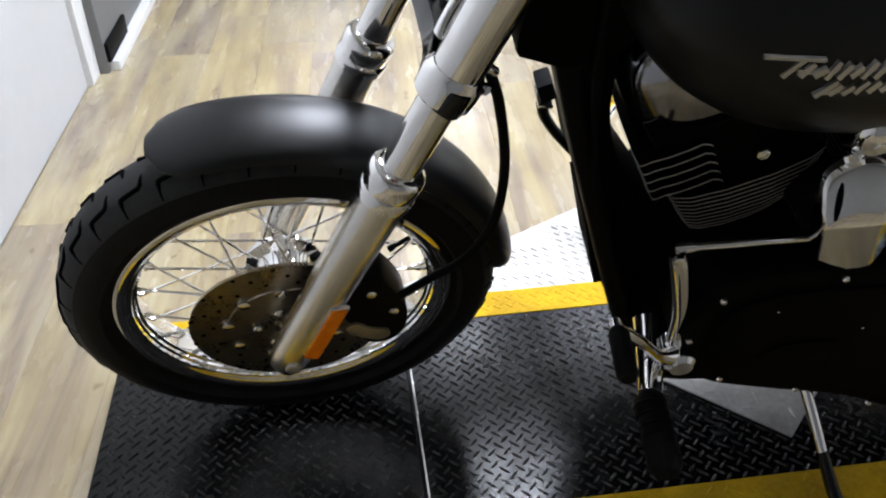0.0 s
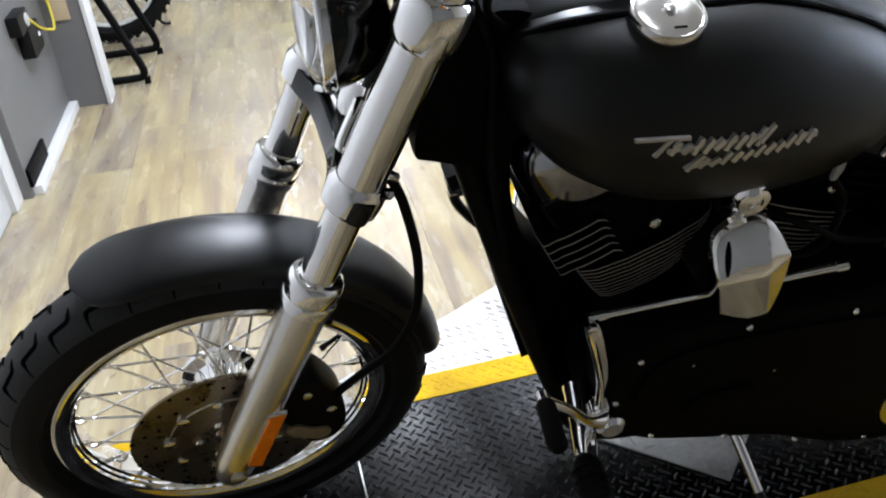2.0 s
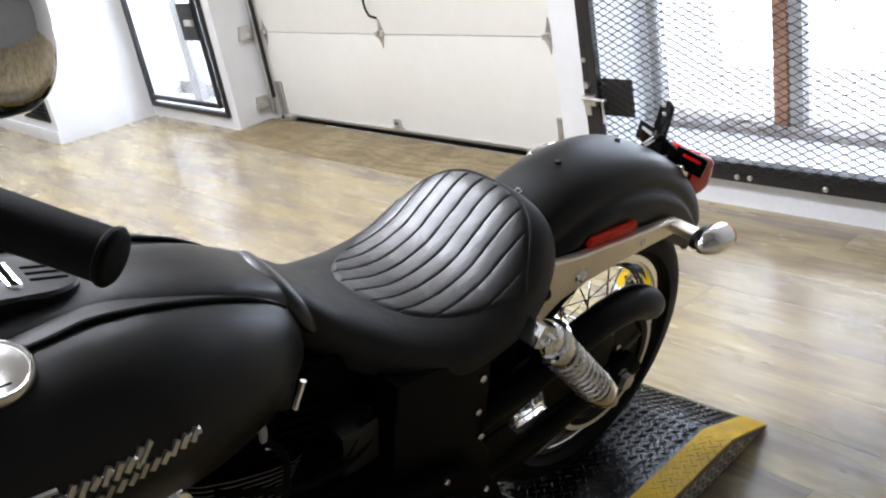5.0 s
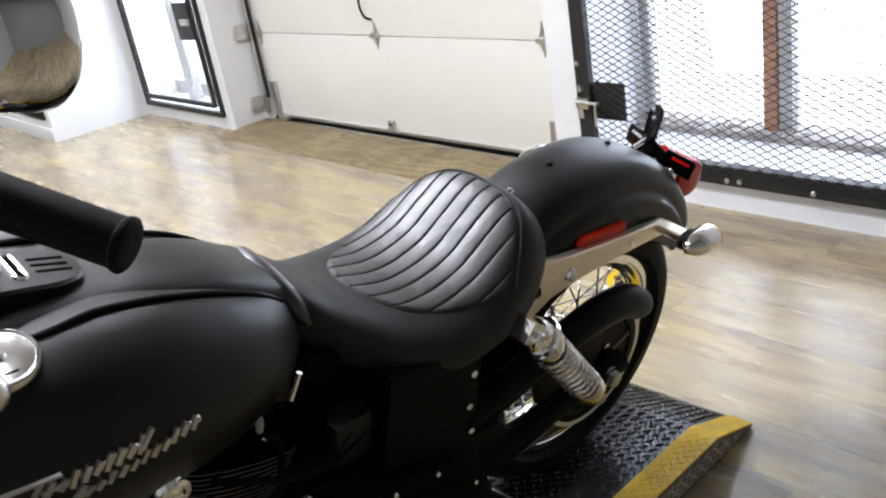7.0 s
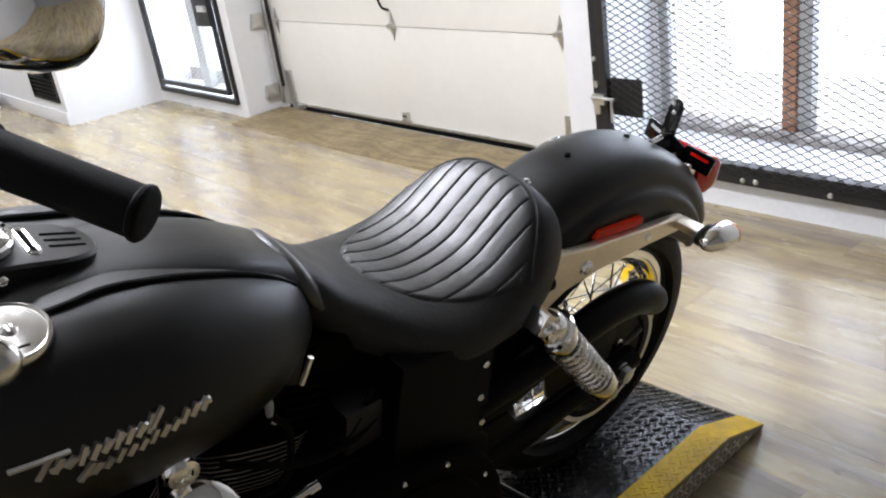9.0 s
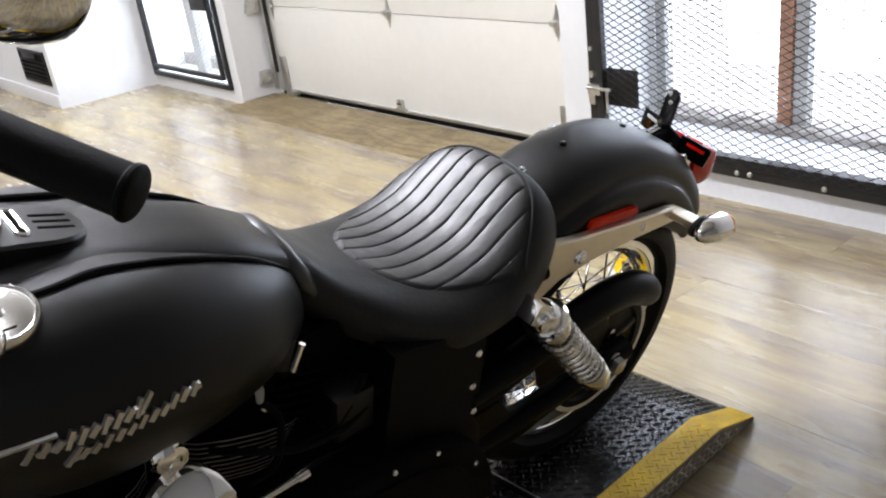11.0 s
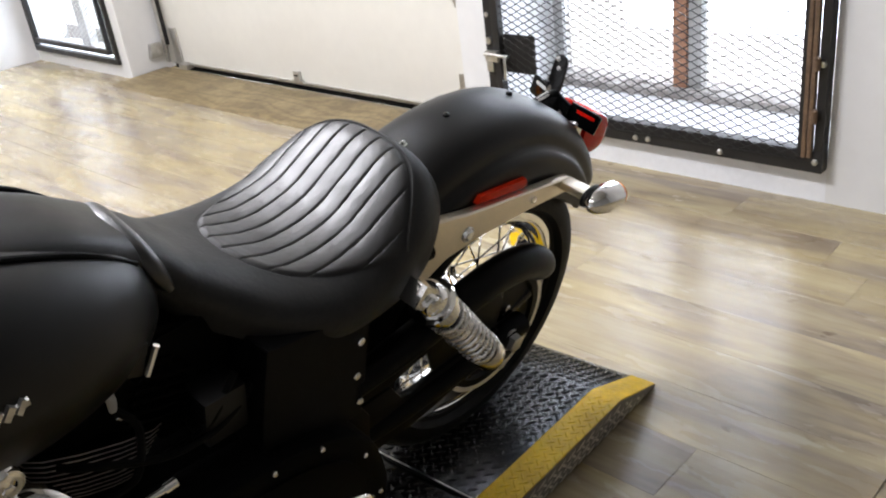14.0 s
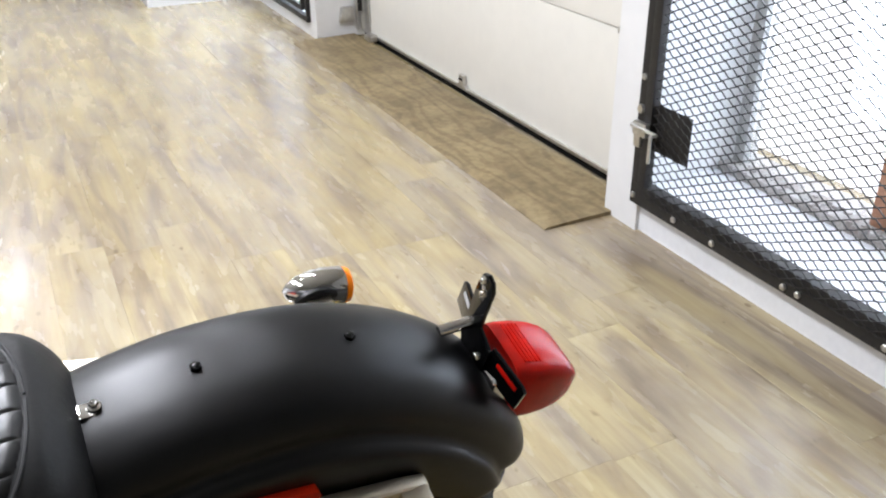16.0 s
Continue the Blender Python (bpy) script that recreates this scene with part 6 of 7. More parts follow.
# engine: crankcase, two finned cylinders in a vee, primary cover
part("crankcase", prism(smooth_outline([(0.56, 0.24), (0.60, 0.19), (0.78, 0.16), (0.98, 0.16), (1.16, 0.19), (1.20, 0.34), (1.14, 0.46), (0.98, 0.50), (0.84, 0.53), (0.70, 0.53), (0.60, 0.50), (0.54, 0.38)], 4), -0.135, 0.150, "xz", 0.02, 3), WRINKLE, bike, "black powder-coated crankcase")
crank = Vector((0.715, 0, 0.375))
for lean, yoff, nm in ((-24, -0.006, "front_cylinder"), (21, 0.006, "rear_cylinder")):
    m = Matrix.Translation(crank) @ Matrix.Rotation(radians(lean), 4, "Y") @ Matrix.Translation((0, yoff, 0))
    cyl = part(nm, moved(lathe([(0.10, 0.066), (0.31, 0.066)], 36, "z"), m), WRINKLE, bike, "black finned cylinder")
    for k in range(11):
        z = 0.188 + k * 0.0098
        g = math.sqrt(k / 10)
        w, d, mid = 0.046 + 0.054 * g, 0.100 + 0.026 * g, math.copysign(0.040 * (1 - g), lean)
        o = [(x + mid, y) for x, y in smooth_outline([(-w, -d * 0.62), (-w * 0.72, -d), (w * 0.72, -d), (w, -d * 0.62), (w, d * 0.62), (w * 0.72, d), (-w * 0.72, d), (-w, d * 0.62)], 3)]
        fin = part("fin", moved(prism(o, z, z + 0.0038, "xy"), m), WRINKLE, cyl)
        e = [(mid + (x - mid) * 1.004, y * 1.003) for x, y in o]
        part("fin_edge", moved(prism(e, z + 0.0012, z + 0.0027, "xy"), m), FIN, fin, "bright machined fin edge")
    head = part("cylinder_head", moved(prism(smooth_outline([(-0.095, -0.085), (-0.07, -0.112), (0.07, -0.112), (0.095, -0.085), (0.095, 0.085), (0.07, 0.112), (-0.07, 0.112), (-0.095, 0.085)], 3), 0.290, 0.388, "xy", 0.006), m), WRINKLE, cyl, "black cylinder head")
    for k in range(5):
        o = smooth_outline([(-0.118, -0.10), (-0.10, -0.122), (-0.040, -0.122), (-0.030, -0.110), (-0.030, 0.110), (-0.040, 0.122), (-0.10, 0.122), (-0.118, 0.10)], 3)
        fin = part("fin", moved(prism(o if lean < 0 else [(-x, y) for x, y in o], 0.302 + k * 0.0165, 0.3058 + k * 0.0165, "xy"), m), WRINKLE, head)
        if lean < 0:
            part("fin_edge", moved(prism([(x * 1.006, y * 1.003) for x, y in (o if lean < 0 else [(-x, y) for x, y in o])], 0.3032 + k * 0.0165, 0.3048 + k * 0.0165, "xy"), m), FIN, head, "bright machined fin edge")
    if lean < 0:
        cap = []
        for u in np.linspace(0, 1, 12):
            k = (1 - u**3) ** (1 / 3)
            cap.append([(0.112 * (0.12 + 0.88 * k) * abs(math.cos(q)) ** 0.7 * (1 if math.cos(q) > 0 else -1), 0.108 * (0.12 + 0.88 * k) * abs(math.sin(q)) ** 0.7 * (1 if math.sin(q) > 0 else -1), 0.376 + 0.118 * u) for q in np.linspace(0, 2 * math.pi, 41)[:-1]])
        part("rocker_cover", moved(rings_mesh(cap), m), SMOKED, cyl, "dark polished rocker cover")
        part("rocker_gasket", moved(prism(smooth_outline([(-0.108, -0.085), (-0.09, -0.106), (0.09, -0.106), (0.108, -0.085), (0.108, 0.085), (0.09, 0.106), (-0.09, 0.106), (-0.108, 0.085)], 3), 0.368, 0.378, "xy", 0.002), m), GLOSS, cyl)
    else:
        part("rocker_cover", moved(prism(smooth_outline([(-0.105, -0.075), (-0.085, -0.098), (0.085, -0.098), (0.105, -0.075), (0.105, 0.075), (0.085, 0.098), (-0.085, 0.098), (-0.105, 0.075)], 4), 0.388, 0.428, "xy", 0.018, 4), m), WRINKLE, cyl, "black rocker cover")
    part("bolt", moved(bolt((0.02, -0.122, 0.325), (0, -1, 0), 0.009, 0.008), m), CHROME, head)
prim_out = smooth_outline([(0.545, 0.370), (0.550, 0.470), (0.615, 0.525), (0.765, 0.532), (0.935, 0.520), (1.105, 0.488), (1.205, 0.410), (1.250, 0.270), (1.226, 0.150), (1.130, 0.095), (1.000, 0.112), (0.850, 0.190), (0.715, 0.232), (0.605, 0.278)], 5)
primary = part("primary_cover", prism(prim_out, -0.200, -0.120, "xz", 0.022, 4), WRINKLE, bike, "black wrinkle-finish primary cover")
part("primary_ridge", prism([(0.88 + (x - 0.88) * 0.86, 0.345 + (z - 0.345) * 0.80) for x, z in prim_out], -0.206, -0.196, "xz", 0.004), WRINKLE, primary)
derby = part("derby_cover", lathe([(-0.198, 0.096), (-0.208, 0.096), (-0.214, 0.092), (-0.217, 0.084), (-0.2185, 0.060), (-0.219, 0.003)], 56, "y", (1.126, 0, 0.226)), CHROME, primary, "round chrome clutch cover")
for k in range(5):
    a = 2 * math.pi * (k + 0.15) / 5
    part("bolt", lathe([(-0.2150, 0.0085), (-0.2205, 0.0080), (-0.2215, 0.005)], 16, "y", (1.126 + 0.078 * math.cos(a), 0, 0.226 + 0.078 * math.sin(a))), CHROME, derby)
part("inspection_cover", prism(smooth_outline([(0.665, 0.345), (0.69, 0.325), (0.76, 0.330), (0.785, 0.352), (0.765, 0.378), (0.70, 0.378)], 4), -0.2105, -0.203, "xz", 0.002), WRINKLE, primary)
for x, z in ((0.560, 0.395), (0.585, 0.485), (0.665, 0.455), (0.735, 0.515), (0.896, 0.503), (1.010, 0.500), (1.096, 0.482), (1.185, 0.395), (1.225, 0.270), (1.200, 0.160), (1.04, 0.125), (0.90, 0.170), (0.760, 0.235), (0.63, 0.285), (0.80, 0.40)):
    part("bolt", bolt((x, -0.2005, z), (0, -1, 0), 0.0050, 0.005), CHROME, primary)
# horn with its chrome cover, hung between the cylinders
horn_face = [tuple(p) for p in spline([(0.641, 0.672), (0.643, 0.697), (0.662, 0.713), (0.694, 0.721), (0.718, 0.713), (0.736, 0.694), (0.746, 0.672)], 4)]
horn_face += [(0.749, 0.650), (0.750, 0.622), (0.747, 0.590), (0.742, 0.568), (0.726, 0.560), (0.708, 0.560), (0.684, 0.571), (0.662, 0.585), (0.654, 0.615), (0.646, 0.645)]
hc = Vector((0.698, 0.645))
loop = horn_face + horn_face[:1]
ticks = np.concatenate([[0], np.cumsum([math.dist(a, b) for a, b in zip(loop, loop[1:])])])
horn_face = [(float(np.interp(s, ticks, [p[0] for p in loop])), float(np.interp(s, ticks, [p[1] for p in loop]))) for s in np.linspace(0, ticks[-1], 97)[:-1]]


def horn_skin(x, z):
    """The cover's face: a dome above a crease, a flat plate below it and a facet turned to the rear."""
    crease = 0.655 + 0.36 * max(0.0, x - 0.704)
    flat = lambda a, b: max(-0.2180 + 0.08 * max(0.0, 0.655 - b), -0.2180 + 0.42 * (a - 0.712 - 0.06 * (0.655 - b)))
    if z <= crease:
        return flat(x, z)
    up = z - crease
    return flat(x, crease) + 0.30 * up + 6.5 * up * up + 160.0 * up * max(0.0, abs(x - 0.692) - 0.012) ** 2


hb = bmesh.new()
n_face = len(horn_face)
hrows = [[hb.verts.new((hc.x + (x - hc.x) * 0.95, -0.178, hc.y + (z - hc.y) * 0.95)) for x, z in horn_face]]
for f in [1.0, 0.985, 0.955] + [0.93 - 0.04 * k for k in range(23)]:
    back = {1.0: 0.010, 0.985: 0.003, 0.955: 0.0008}.get(f, 0.0)
    hrows.append([hb.verts.new((hc.x + (x - hc.x) * f, horn_skin(hc.x + (x - hc.x) * f, hc.y + (z - hc.y) * f) + back, hc.y + (z - hc.y) * f)) for x, z in horn_face])
for r0, r1 in zip(hrows, hrows[1:]):
    for i in range(n_face):
        hb.faces.new((r0[i], r0[(i + 1) % n_face], r1[(i + 1) % n_face], r1[i]))
hb.faces.new(hrows[-1])
bmesh.ops.translate(hb, verts=hb.verts, vec=(0.012, 0, -0.016))
horn = part("horn_cover", hb, CHROME, bike, "polished chrome horn cover")
horn.data.set_sharp_from_angle(angle=radians(14))
part("horn_slot", tube([(x + 0.012, horn_skin(x, z) - 0.0005, z - 0.016) for x, z in ((0.661, 0.700), (0.659, 0.690), (0.657, 0.676), (0.656, 0.664))], [0.0015, 0.0038, 0.0038, 0.0015], 8), GROOVESHADE, horn)
part("horn_trumpet", lathe([(-0.12, 0.045), (-0.16, 0.043)], 24, "y", (0.698, 0, 0.61)), SATIN, horn)
mount = part("horn_mount", tube([(0.690, -0.150, 0.712), (0.689, -0.168, 0.732), (0.690, -0.174, 0.752), (0.698, -0.162, 0.768)], [0.015, 0.019, 0.020, 0.011], 18), CHROME, bike, "chrome rubber-mount bracket")
part("mount_washer", lathe([(-0.176, 0.018), (-0.184, 0.0205), (-0.189, 0.0195), (-0.191, 0.0150), (-0.191, 0.0105), (-0.186, 0.0095)], 28, "y", (0.692, 0, 0.744)), CHROME, mount, "round chrome washer")
part("rubber_mount", lathe([(-0.190, 0.004), (-0.190, 0.011), (-0.186, 0.0125), (-0.160, 0.012)], 20, "y", (0.692, 0, 0.743)), RUBBER, mount)
part("bolt", bolt((0.692, -0.190, 0.742), (0, -1, 0), 0.0075), CHROME, mount)
part("shift_rod", join(rod((0.522, -0.163, 0.551), (0.880, -0.165, 0.560), 0.0052, 12), rod((0.516, -0.163, 0.551), (0.540, -0.163, 0.552), 0.0075, 12), rod((0.866, -0.165, 0.5595), (0.884, -0.165, 0.560), 0.0075, 12)), CHROME, bike, "chrome shift rod")
part("shift_arm", tube([(0.518, -0.170, 0.552), (0.526, -0.174, 0.525), (0.540, -0.180, 0.465), (0.547, -0.184, 0.42), (0.547, -0.188, 0.372)], [0.011, 0.013, 0.0125, 0.012, 0.013], 16), CHROME, bike, "chrome shift arm")
part("bolt", bolt((0.518, -0.180, 0.550), (0, -1, 0), 0.008), CHROME, bike)
lever = part("shift_lever", tube([(0.553, -0.200, 0.355), (0.515, -0.216, 0.388), (0.475, -0.230, 0.450), (0.438, -0.236, 0.492)], [0.018, 0.009, 0.0085, 0.010], 14), CHROME, bike, "chrome shift lever")
part("lever_boss", lathe([(-0.170, 0.020), (-0.215, 0.022), (-0.222, 0.016)], 22, "y", (0.553, 0, 0.355)), CHROME, lever)
part("shift_peg", tube([(0.437, -0.236, 0.492), (0.437, -0.246, 0.494), (0.431, -0.312, 0.508), (0.431, -0.318, 0.509)], [0.008, 0.0135, 0.0135, 0.009], 16, 1), RUBBER, lever, "black rubber shift peg")
part("peg_end", lathe([(-0.212, 0.0085), (-0.228, 0.0085)], 14, "y", (0.437, -0.012, 0.492)), CHROME, lever)
pegb = part("foot_peg_bracket", tube([(0.530, -0.13, 0.345), (0.520, -0.19, 0.335), (0.507, -0.245, 0.335)], [0.022, 0.020, 0.017], 16), CHROME, bike, "chrome footpeg bracket")
part("foot_peg", tube([(0.505, -0.245, 0.335), (0.504, -0.255, 0.336), (0.500, -0.355, 0.340), (0.500, -0.366, 0.341)], [0.014, 0.0215, 0.0225, 0.016], 20, 1), RUBBER, pegb, "black rubber footpeg")
part("peg_rib", join(*[lathe([(y - 0.002, 0.021), (y, 0.0238), (y + 0.002, 0.021)], 20, "y", (0.502, 0, 0.338)) for y in np.linspace(-0.345, -0.265, 6)]), RUBBER, pegb)
# right-hand foot control, exhaust, air cleaner
part("foot_peg", tube([(0.52, 0.20, 0.335), (0.50, 0.25, 0.338), (0.50, 0.36, 0.342)], [0.016, 0.022, 0.022], 16), RUBBER, bike, "black rubber footpeg")
pedal = part("brake_pedal", tube([(0.560, 0.185, 0.318), (0.506, 0.205, 0.334), (0.458, 0.215, 0.382), (0.428, 0.215, 0.430), (0.420, 0.215, 0.462)], [0.012, 0.010, 0.009, 0.009, 0.010], 12), SATIN, bike, "black brake pedal arm")
part("pedal_pad", moved(box(-0.013, 0.013, -0.020, 0.022, -0.010, 0.024, 0.005), Matrix.Translation((0.424, 0.215, 0.490)) @ Matrix.Rotation(radians(-20), 4, "Y")), RUBBER, pedal, "black ribbed pedal rubber")
part("pedal_trim", box(0.410, 0.434, 0.193, 0.240, 0.466, 0.474, 0.003), CHROME, pedal)
for n, path in enumerate(([(0.54, 0.06, 0.62), (0.50, 0.13, 0.55), (0.51, 0.19, 0.42), (0.60, 0.215, 0.30), (0.90, 0.22, 0.255), (1.15, 0.22, 0.25)], [(0.86, 0.08, 0.62), (0.92, 0.16, 0.55), (1.00, 0.22, 0.44), (1.15, 0.23, 0.36)])):
    part("exhaust_pipe", tube(path, 0.024, 18, 7), CHROME, bike, "chrome exhaust header")
for z, x1 in ((0.25, 1.80), (0.345, 1.72)):
    part("muffler", tube([(1.10, 0.222, z), (1.16, 0.224, z), (1.30, 0.226, z + 0.004), (x1 - 0.05, 0.226, z + 0.010), (x1, 0.226, z + 0.011)], [0.026, 0.040, 0.043, 0.043, 0.036], 28, 4), CHROME, bike, "chrome slash muffler")
part("air_cleaner", lathe([(0.13, 0.085), (0.20, 0.088), (0.215, 0.078), (0.22, 0.02)], 40, "y", (0.70, 0, 0.62)), CHROME, bike, "round chrome air cleaner")
# electrics box, coil cover and wiring
part("coil_cover", prism([(0.822, 0.770), (0.850, 0.798), (0.886, 0.790), (0.872, 0.745)], -0.149, -0.110, "xz", 0.004, 2), DENIM, bike, "black coil cover")
side_box = part("side_cover", prism(smooth_outline([(1.018, 0.500), (1.030, 0.672), (1.050, 0.690), (1.190, 0.660), (1.214, 0.630), (1.206, 0.470), (1.190, 0.452), (1.040, 0.470)], 3), -0.168, -0.090, "xz", 0.024, 5), SATIN, bike, "black electrics side cover")
for x, z in ((1.196, 0.612), (1.190, 0.545), (1.198, 0.485)):
    part("bolt", bolt((x, -0.1685, z), (0, -1, 0), 0.0075, 0.006), CHROME, side_box)
part("fuse_box", box(0.945, 1.010, -0.150, -0.085, 0.560, 0.640, 0.006), DENIM, bike, "black fuse block")
part("rear_panel", prism(smooth_outline([(1.00, 0.46), (1.02, 0.33), (1.16, 0.27), (1.24, 0.30), (1.22, 0.44)], 3), -0.150, -0.10, "xz", 0.006), SATIN, bike, "black lower side panel")
part("coil_trim", tube([(0.892, -0.152, 0.785), (0.884, -0.152, 0.766), (0.876, -0.152, 0.748)], 0.0045, 8), CHROME, bike, "chrome trim blade")
plug = part("spark_plug_cap", tube([(0.827, -0.142, 0.752), (0.833, -0.140, 0.730), (0.838, -0.130, 0.700)], [0.0062, 0.0062, 0.005], 12), TRIM, bike, "grey plug connector")
for path in ([(0.838, -0.130, 0.700), (0.86, -0.14, 0.66), (0.84, -0.155, 0.60), (0.80, -0.15, 0.585)], [(0.76, -0.13, 0.66), (0.80, -0.150, 0.648), (0.88, -0.152, 0.600), (0.96, -0.150, 0.590), (1.03, -0.140, 0.62)], [(0.90, -0.12, 0.56), (0.95, -0.145, 0.60), (1.00, -0.14, 0.66)]):
    part("wiring", tube(path, 0.0055, 8, 6), RUBBER, bike, "black wiring loom")
# side stand, swung out to the deck
stand = part("side_stand", tube([(0.786, -0.125, 0.215), (0.794, -0.180, 0.200), (0.812, -0.268, 0.140)], [0.010, 0.0095, 0.0085], 14), CHROME, bike, "chrome side stand holding the motorcycle")
part("stand_foot", tube([(0.811, -0.264, 0.143), (0.826, -0.325, 0.100), (0.838, -0.362, 0.0905), (0.856, -0.376, 0.0935)], [0.0095, 0.011, 0.0115, 0.009], 12), GLOSS, stand, "black foot of the side stand")
# dark trays behind the engine
part("battery_tray", box(1.015, 1.215, -0.088, 0.088, 0.40, 0.66, 0.012), WRINKLE, bike, "black battery tray")
part("inner_fender", prism(smooth_outline([(1.225, 0.36), (1.30, 0.36), (1.325, 0.50), (1.36, 0.60), (1.345, 0.66), (1.22, 0.66)], 3), -0.080, 0.080, "xz", 0.008), WRINKLE, bike, "black inner fender")
part("coil_cover", box(0.905, 1.02, -0.10, 0.10, 0.56, 0.74, 0.012), WRINKLE, bike, "black coil cover under the seat nose")

# ---- machines and fittings further back ----


def round_wheel(parent, c, radius, width, rim, rim_mat, knobs, spokes, label):
    """A wheel in the plane of x and z."""
    w = part("wheel", lathe(tyre_profile(radius, width, rim - 0.01), 64, "y", c, closed=True), TYRE, parent, label)
    part("rim", lathe([(-0.02, rim - 0.01), (-0.022, rim + 0.004), (-0.012, rim - 0.006), (0, rim - 0.014), (0.012, rim - 0.006), (0.022, rim + 0.004), (0.02, rim - 0.01), (0, rim - 0.022)], 56, "y", c, closed=True), rim_mat, w)
    part("hub", lathe([(-0.05, 0.012), (-0.05, 0.045), (-0.03, 0.03), (0.03, 0.03), (0.05, 0.045), (0.05, 0.012)], 24, "y", c), ZINC, w)
    part("brake_disc", lathe([(-0.056, 0.07), (-0.056, 0.12), (-0.052, 0.12), (-0.052, 0.07)], 40, "y", c, closed=True), ZINC, w)
    cc = Vector(c)
    for k in range(spokes):
        a = 2 * math.pi * k / spokes
        b = a + (0.5 if k % 2 else -0.5)
        part("spoke", rod(cc + Vector((0.04 * math.cos(b), (-0.04, 0.04)[k % 2], 0.04 * math.sin(b))), cc + Vector(((rim - 0.018) * math.cos(a), 0, (rim - 0.018) * math.sin(a))), 0.002 if spokes > 8 else 0.012, 6), ZINC if spokes > 8 else BLACKPLASTIC, w)
    if knobs:
        bits = []
        for k in range(knobs):
            for f in (-0.8, -0.3, 0.3, 0.8):
                a = 2 * math.pi * (k + (0.5 if abs(f) > 0.5 else 0)) / knobs
                r = radius + 0.002 - 0.022 * f * f
                bits.append(moved(box(-0.008, 0.008, -0.008, 0.008, -0.006, 0.011), Matrix.Translation(cc) @ Matrix.Rotation(-a, 4, "Y") @ Matrix.Translation((r, f * width / 2, 0)) @ Matrix.Rotation(radians(90), 4, "Y")))
        part("tread", join(*bits), TYRE, w, "knobbly tread", kind="stuff")
    return w


dirt = thing("dirt_bike", "off-road motorcycle with knobbly front tyre and pale fork guards", "motorcycle", pose(-0.63, 3.55, 0, 0, 0, 0))
round_wheel(dirt, (0, 0, 0.345), 0.335, 0.085, 0.27, GREYPIECE, 44, 32, "knobbly tyre on a pale rim")
for y in (-0.09, 0.09):
    leg = part("fork_leg", tube([(0.02, y, 0.33), (-0.10, y, 0.62), (-0.24, y, 0.98)], [0.026, 0.025, 0.024], 16, 2), GREYPIECE, dirt, "pale fork leg guard")
    part("fork_foot", tube([(0.03, y, 0.31), (0.0, y, 0.36)], 0.032, 14, 1), GREYPIECE, leg)
part("front_fender", guard((-0.02, 0, 0.42), (0.40, 0.40, 0.39, 0.38), 140, 40, 0.075, (0.04, 0.04)), BLACKPLASTIC, dirt, "black high fender")
part("engine", box(-0.78, -0.42, -0.13, 0.13, 0.30, 0.60, 0.04, 3), SATIN, dirt, "dark engine")
part("body", prism(smooth_outline([(-0.20, 0.85), (-0.45, 0.98), (-0.9, 0.92), (-1.5, 1.0), (-1.55, 0.93), (-0.95, 0.78), (-0.55, 0.62), (-0.30, 0.66)], 4), -0.13, 0.13, "xz", 0.03, 3), BLACKPLASTIC, dirt, "black plastic bodywork")
part("frame", tube([(-0.24, 0, 0.88), (-0.40, -0.08, 0.5), (-0.5, -0.1, 0.24), (-0.9, -0.1, 0.25), (-1.0, -0.1, 0.6)], 0.022, 12), SATIN, dirt)
round_wheel(dirt, (-1.45, 0, 0.33), 0.32, 0.10, 0.24, GREYPIECE, 0, 24, "knobbly rear tyre")
part("lever", tube([(0.06, 0.12, 0.36), (0.14, 0.16, 0.20), (0.20, 0.18, 0.03), (0.25, 0.18, 0.01)], 0.008, 8), SATIN, dirt, "thin prop stand")
part("handlebar", tube([(-0.20, -0.38, 1.12), (-0.27, -0.15, 1.08), (-0.28, 0, 1.06), (-0.27, 0.15, 1.08), (-0.20, 0.38, 1.12)], 0.014, 12), SATIN, dirt)

rack = thing("wheel_stand", "black tubular wheel stand with rubber feet", "stand")
for y, x in ((2.815, -0.43), (3.235, -0.405)):
    part("stand_leg", tube([(-0.95, y, 0.028), (-0.62, y, 0.028), (x - 0.045, y, 0.028), (x - 0.012, y, 0.040), (x - 0.01, y, 0.080), (x - 0.06, y + 0.01, 0.22), (x - 0.20, y + 0.03, 0.62)], 0.017, 14, 6), SATIN, rack)
    part("rubber_foot", rod((x, y, 0.0), (x, y, 0.030), 0.014, 12), RUBBER, rack)
part("cross_bar", tube([(-0.62, 2.82, 0.60), (-0.62, 3.25, 0.60)], 0.016, 12, 1), SATIN, rack)

sport_m = pose(0.606, 5.066, 0.0, 0, 0, -25) @ Matrix.Scale(0.77, 4)
# thin black sheet painted in as the shadow under the sport motorcycle
shadow_bm = moved(box(-2.3, -0.45, -0.26, 0.26, 0.002, 0.014, 0.004), sport_m)
tagged(part("floor_mat", shadow_bm, GROOVESHADE, None, ""), "thin black sheet that paints the shadow under the sport motorcycle", "mat")
sport = thing("sport_motorcycle", "small green and black sport motorcycle over its shadow sheet", "motorcycle", sport_m)
round_wheel(sport, (0, 0, 0.30), 0.30, 0.12, 0.225, GREEN, 0, 6, "road tyre on a bright green rim")
round_wheel(sport, (-1.75, 0, 0.315), 0.315, 0.17, 0.225, GREEN, 0, 6, "road tyre on a bright green rim")
for y in (-0.10, 0.10):
    part("fork_leg", tube([(0, y, 0.30), (-0.16, y, 0.62), (-0.26, y, 0.86)], [0.028, 0.026, 0.024], 14, 2), CHROME, sport, "silver fork leg")
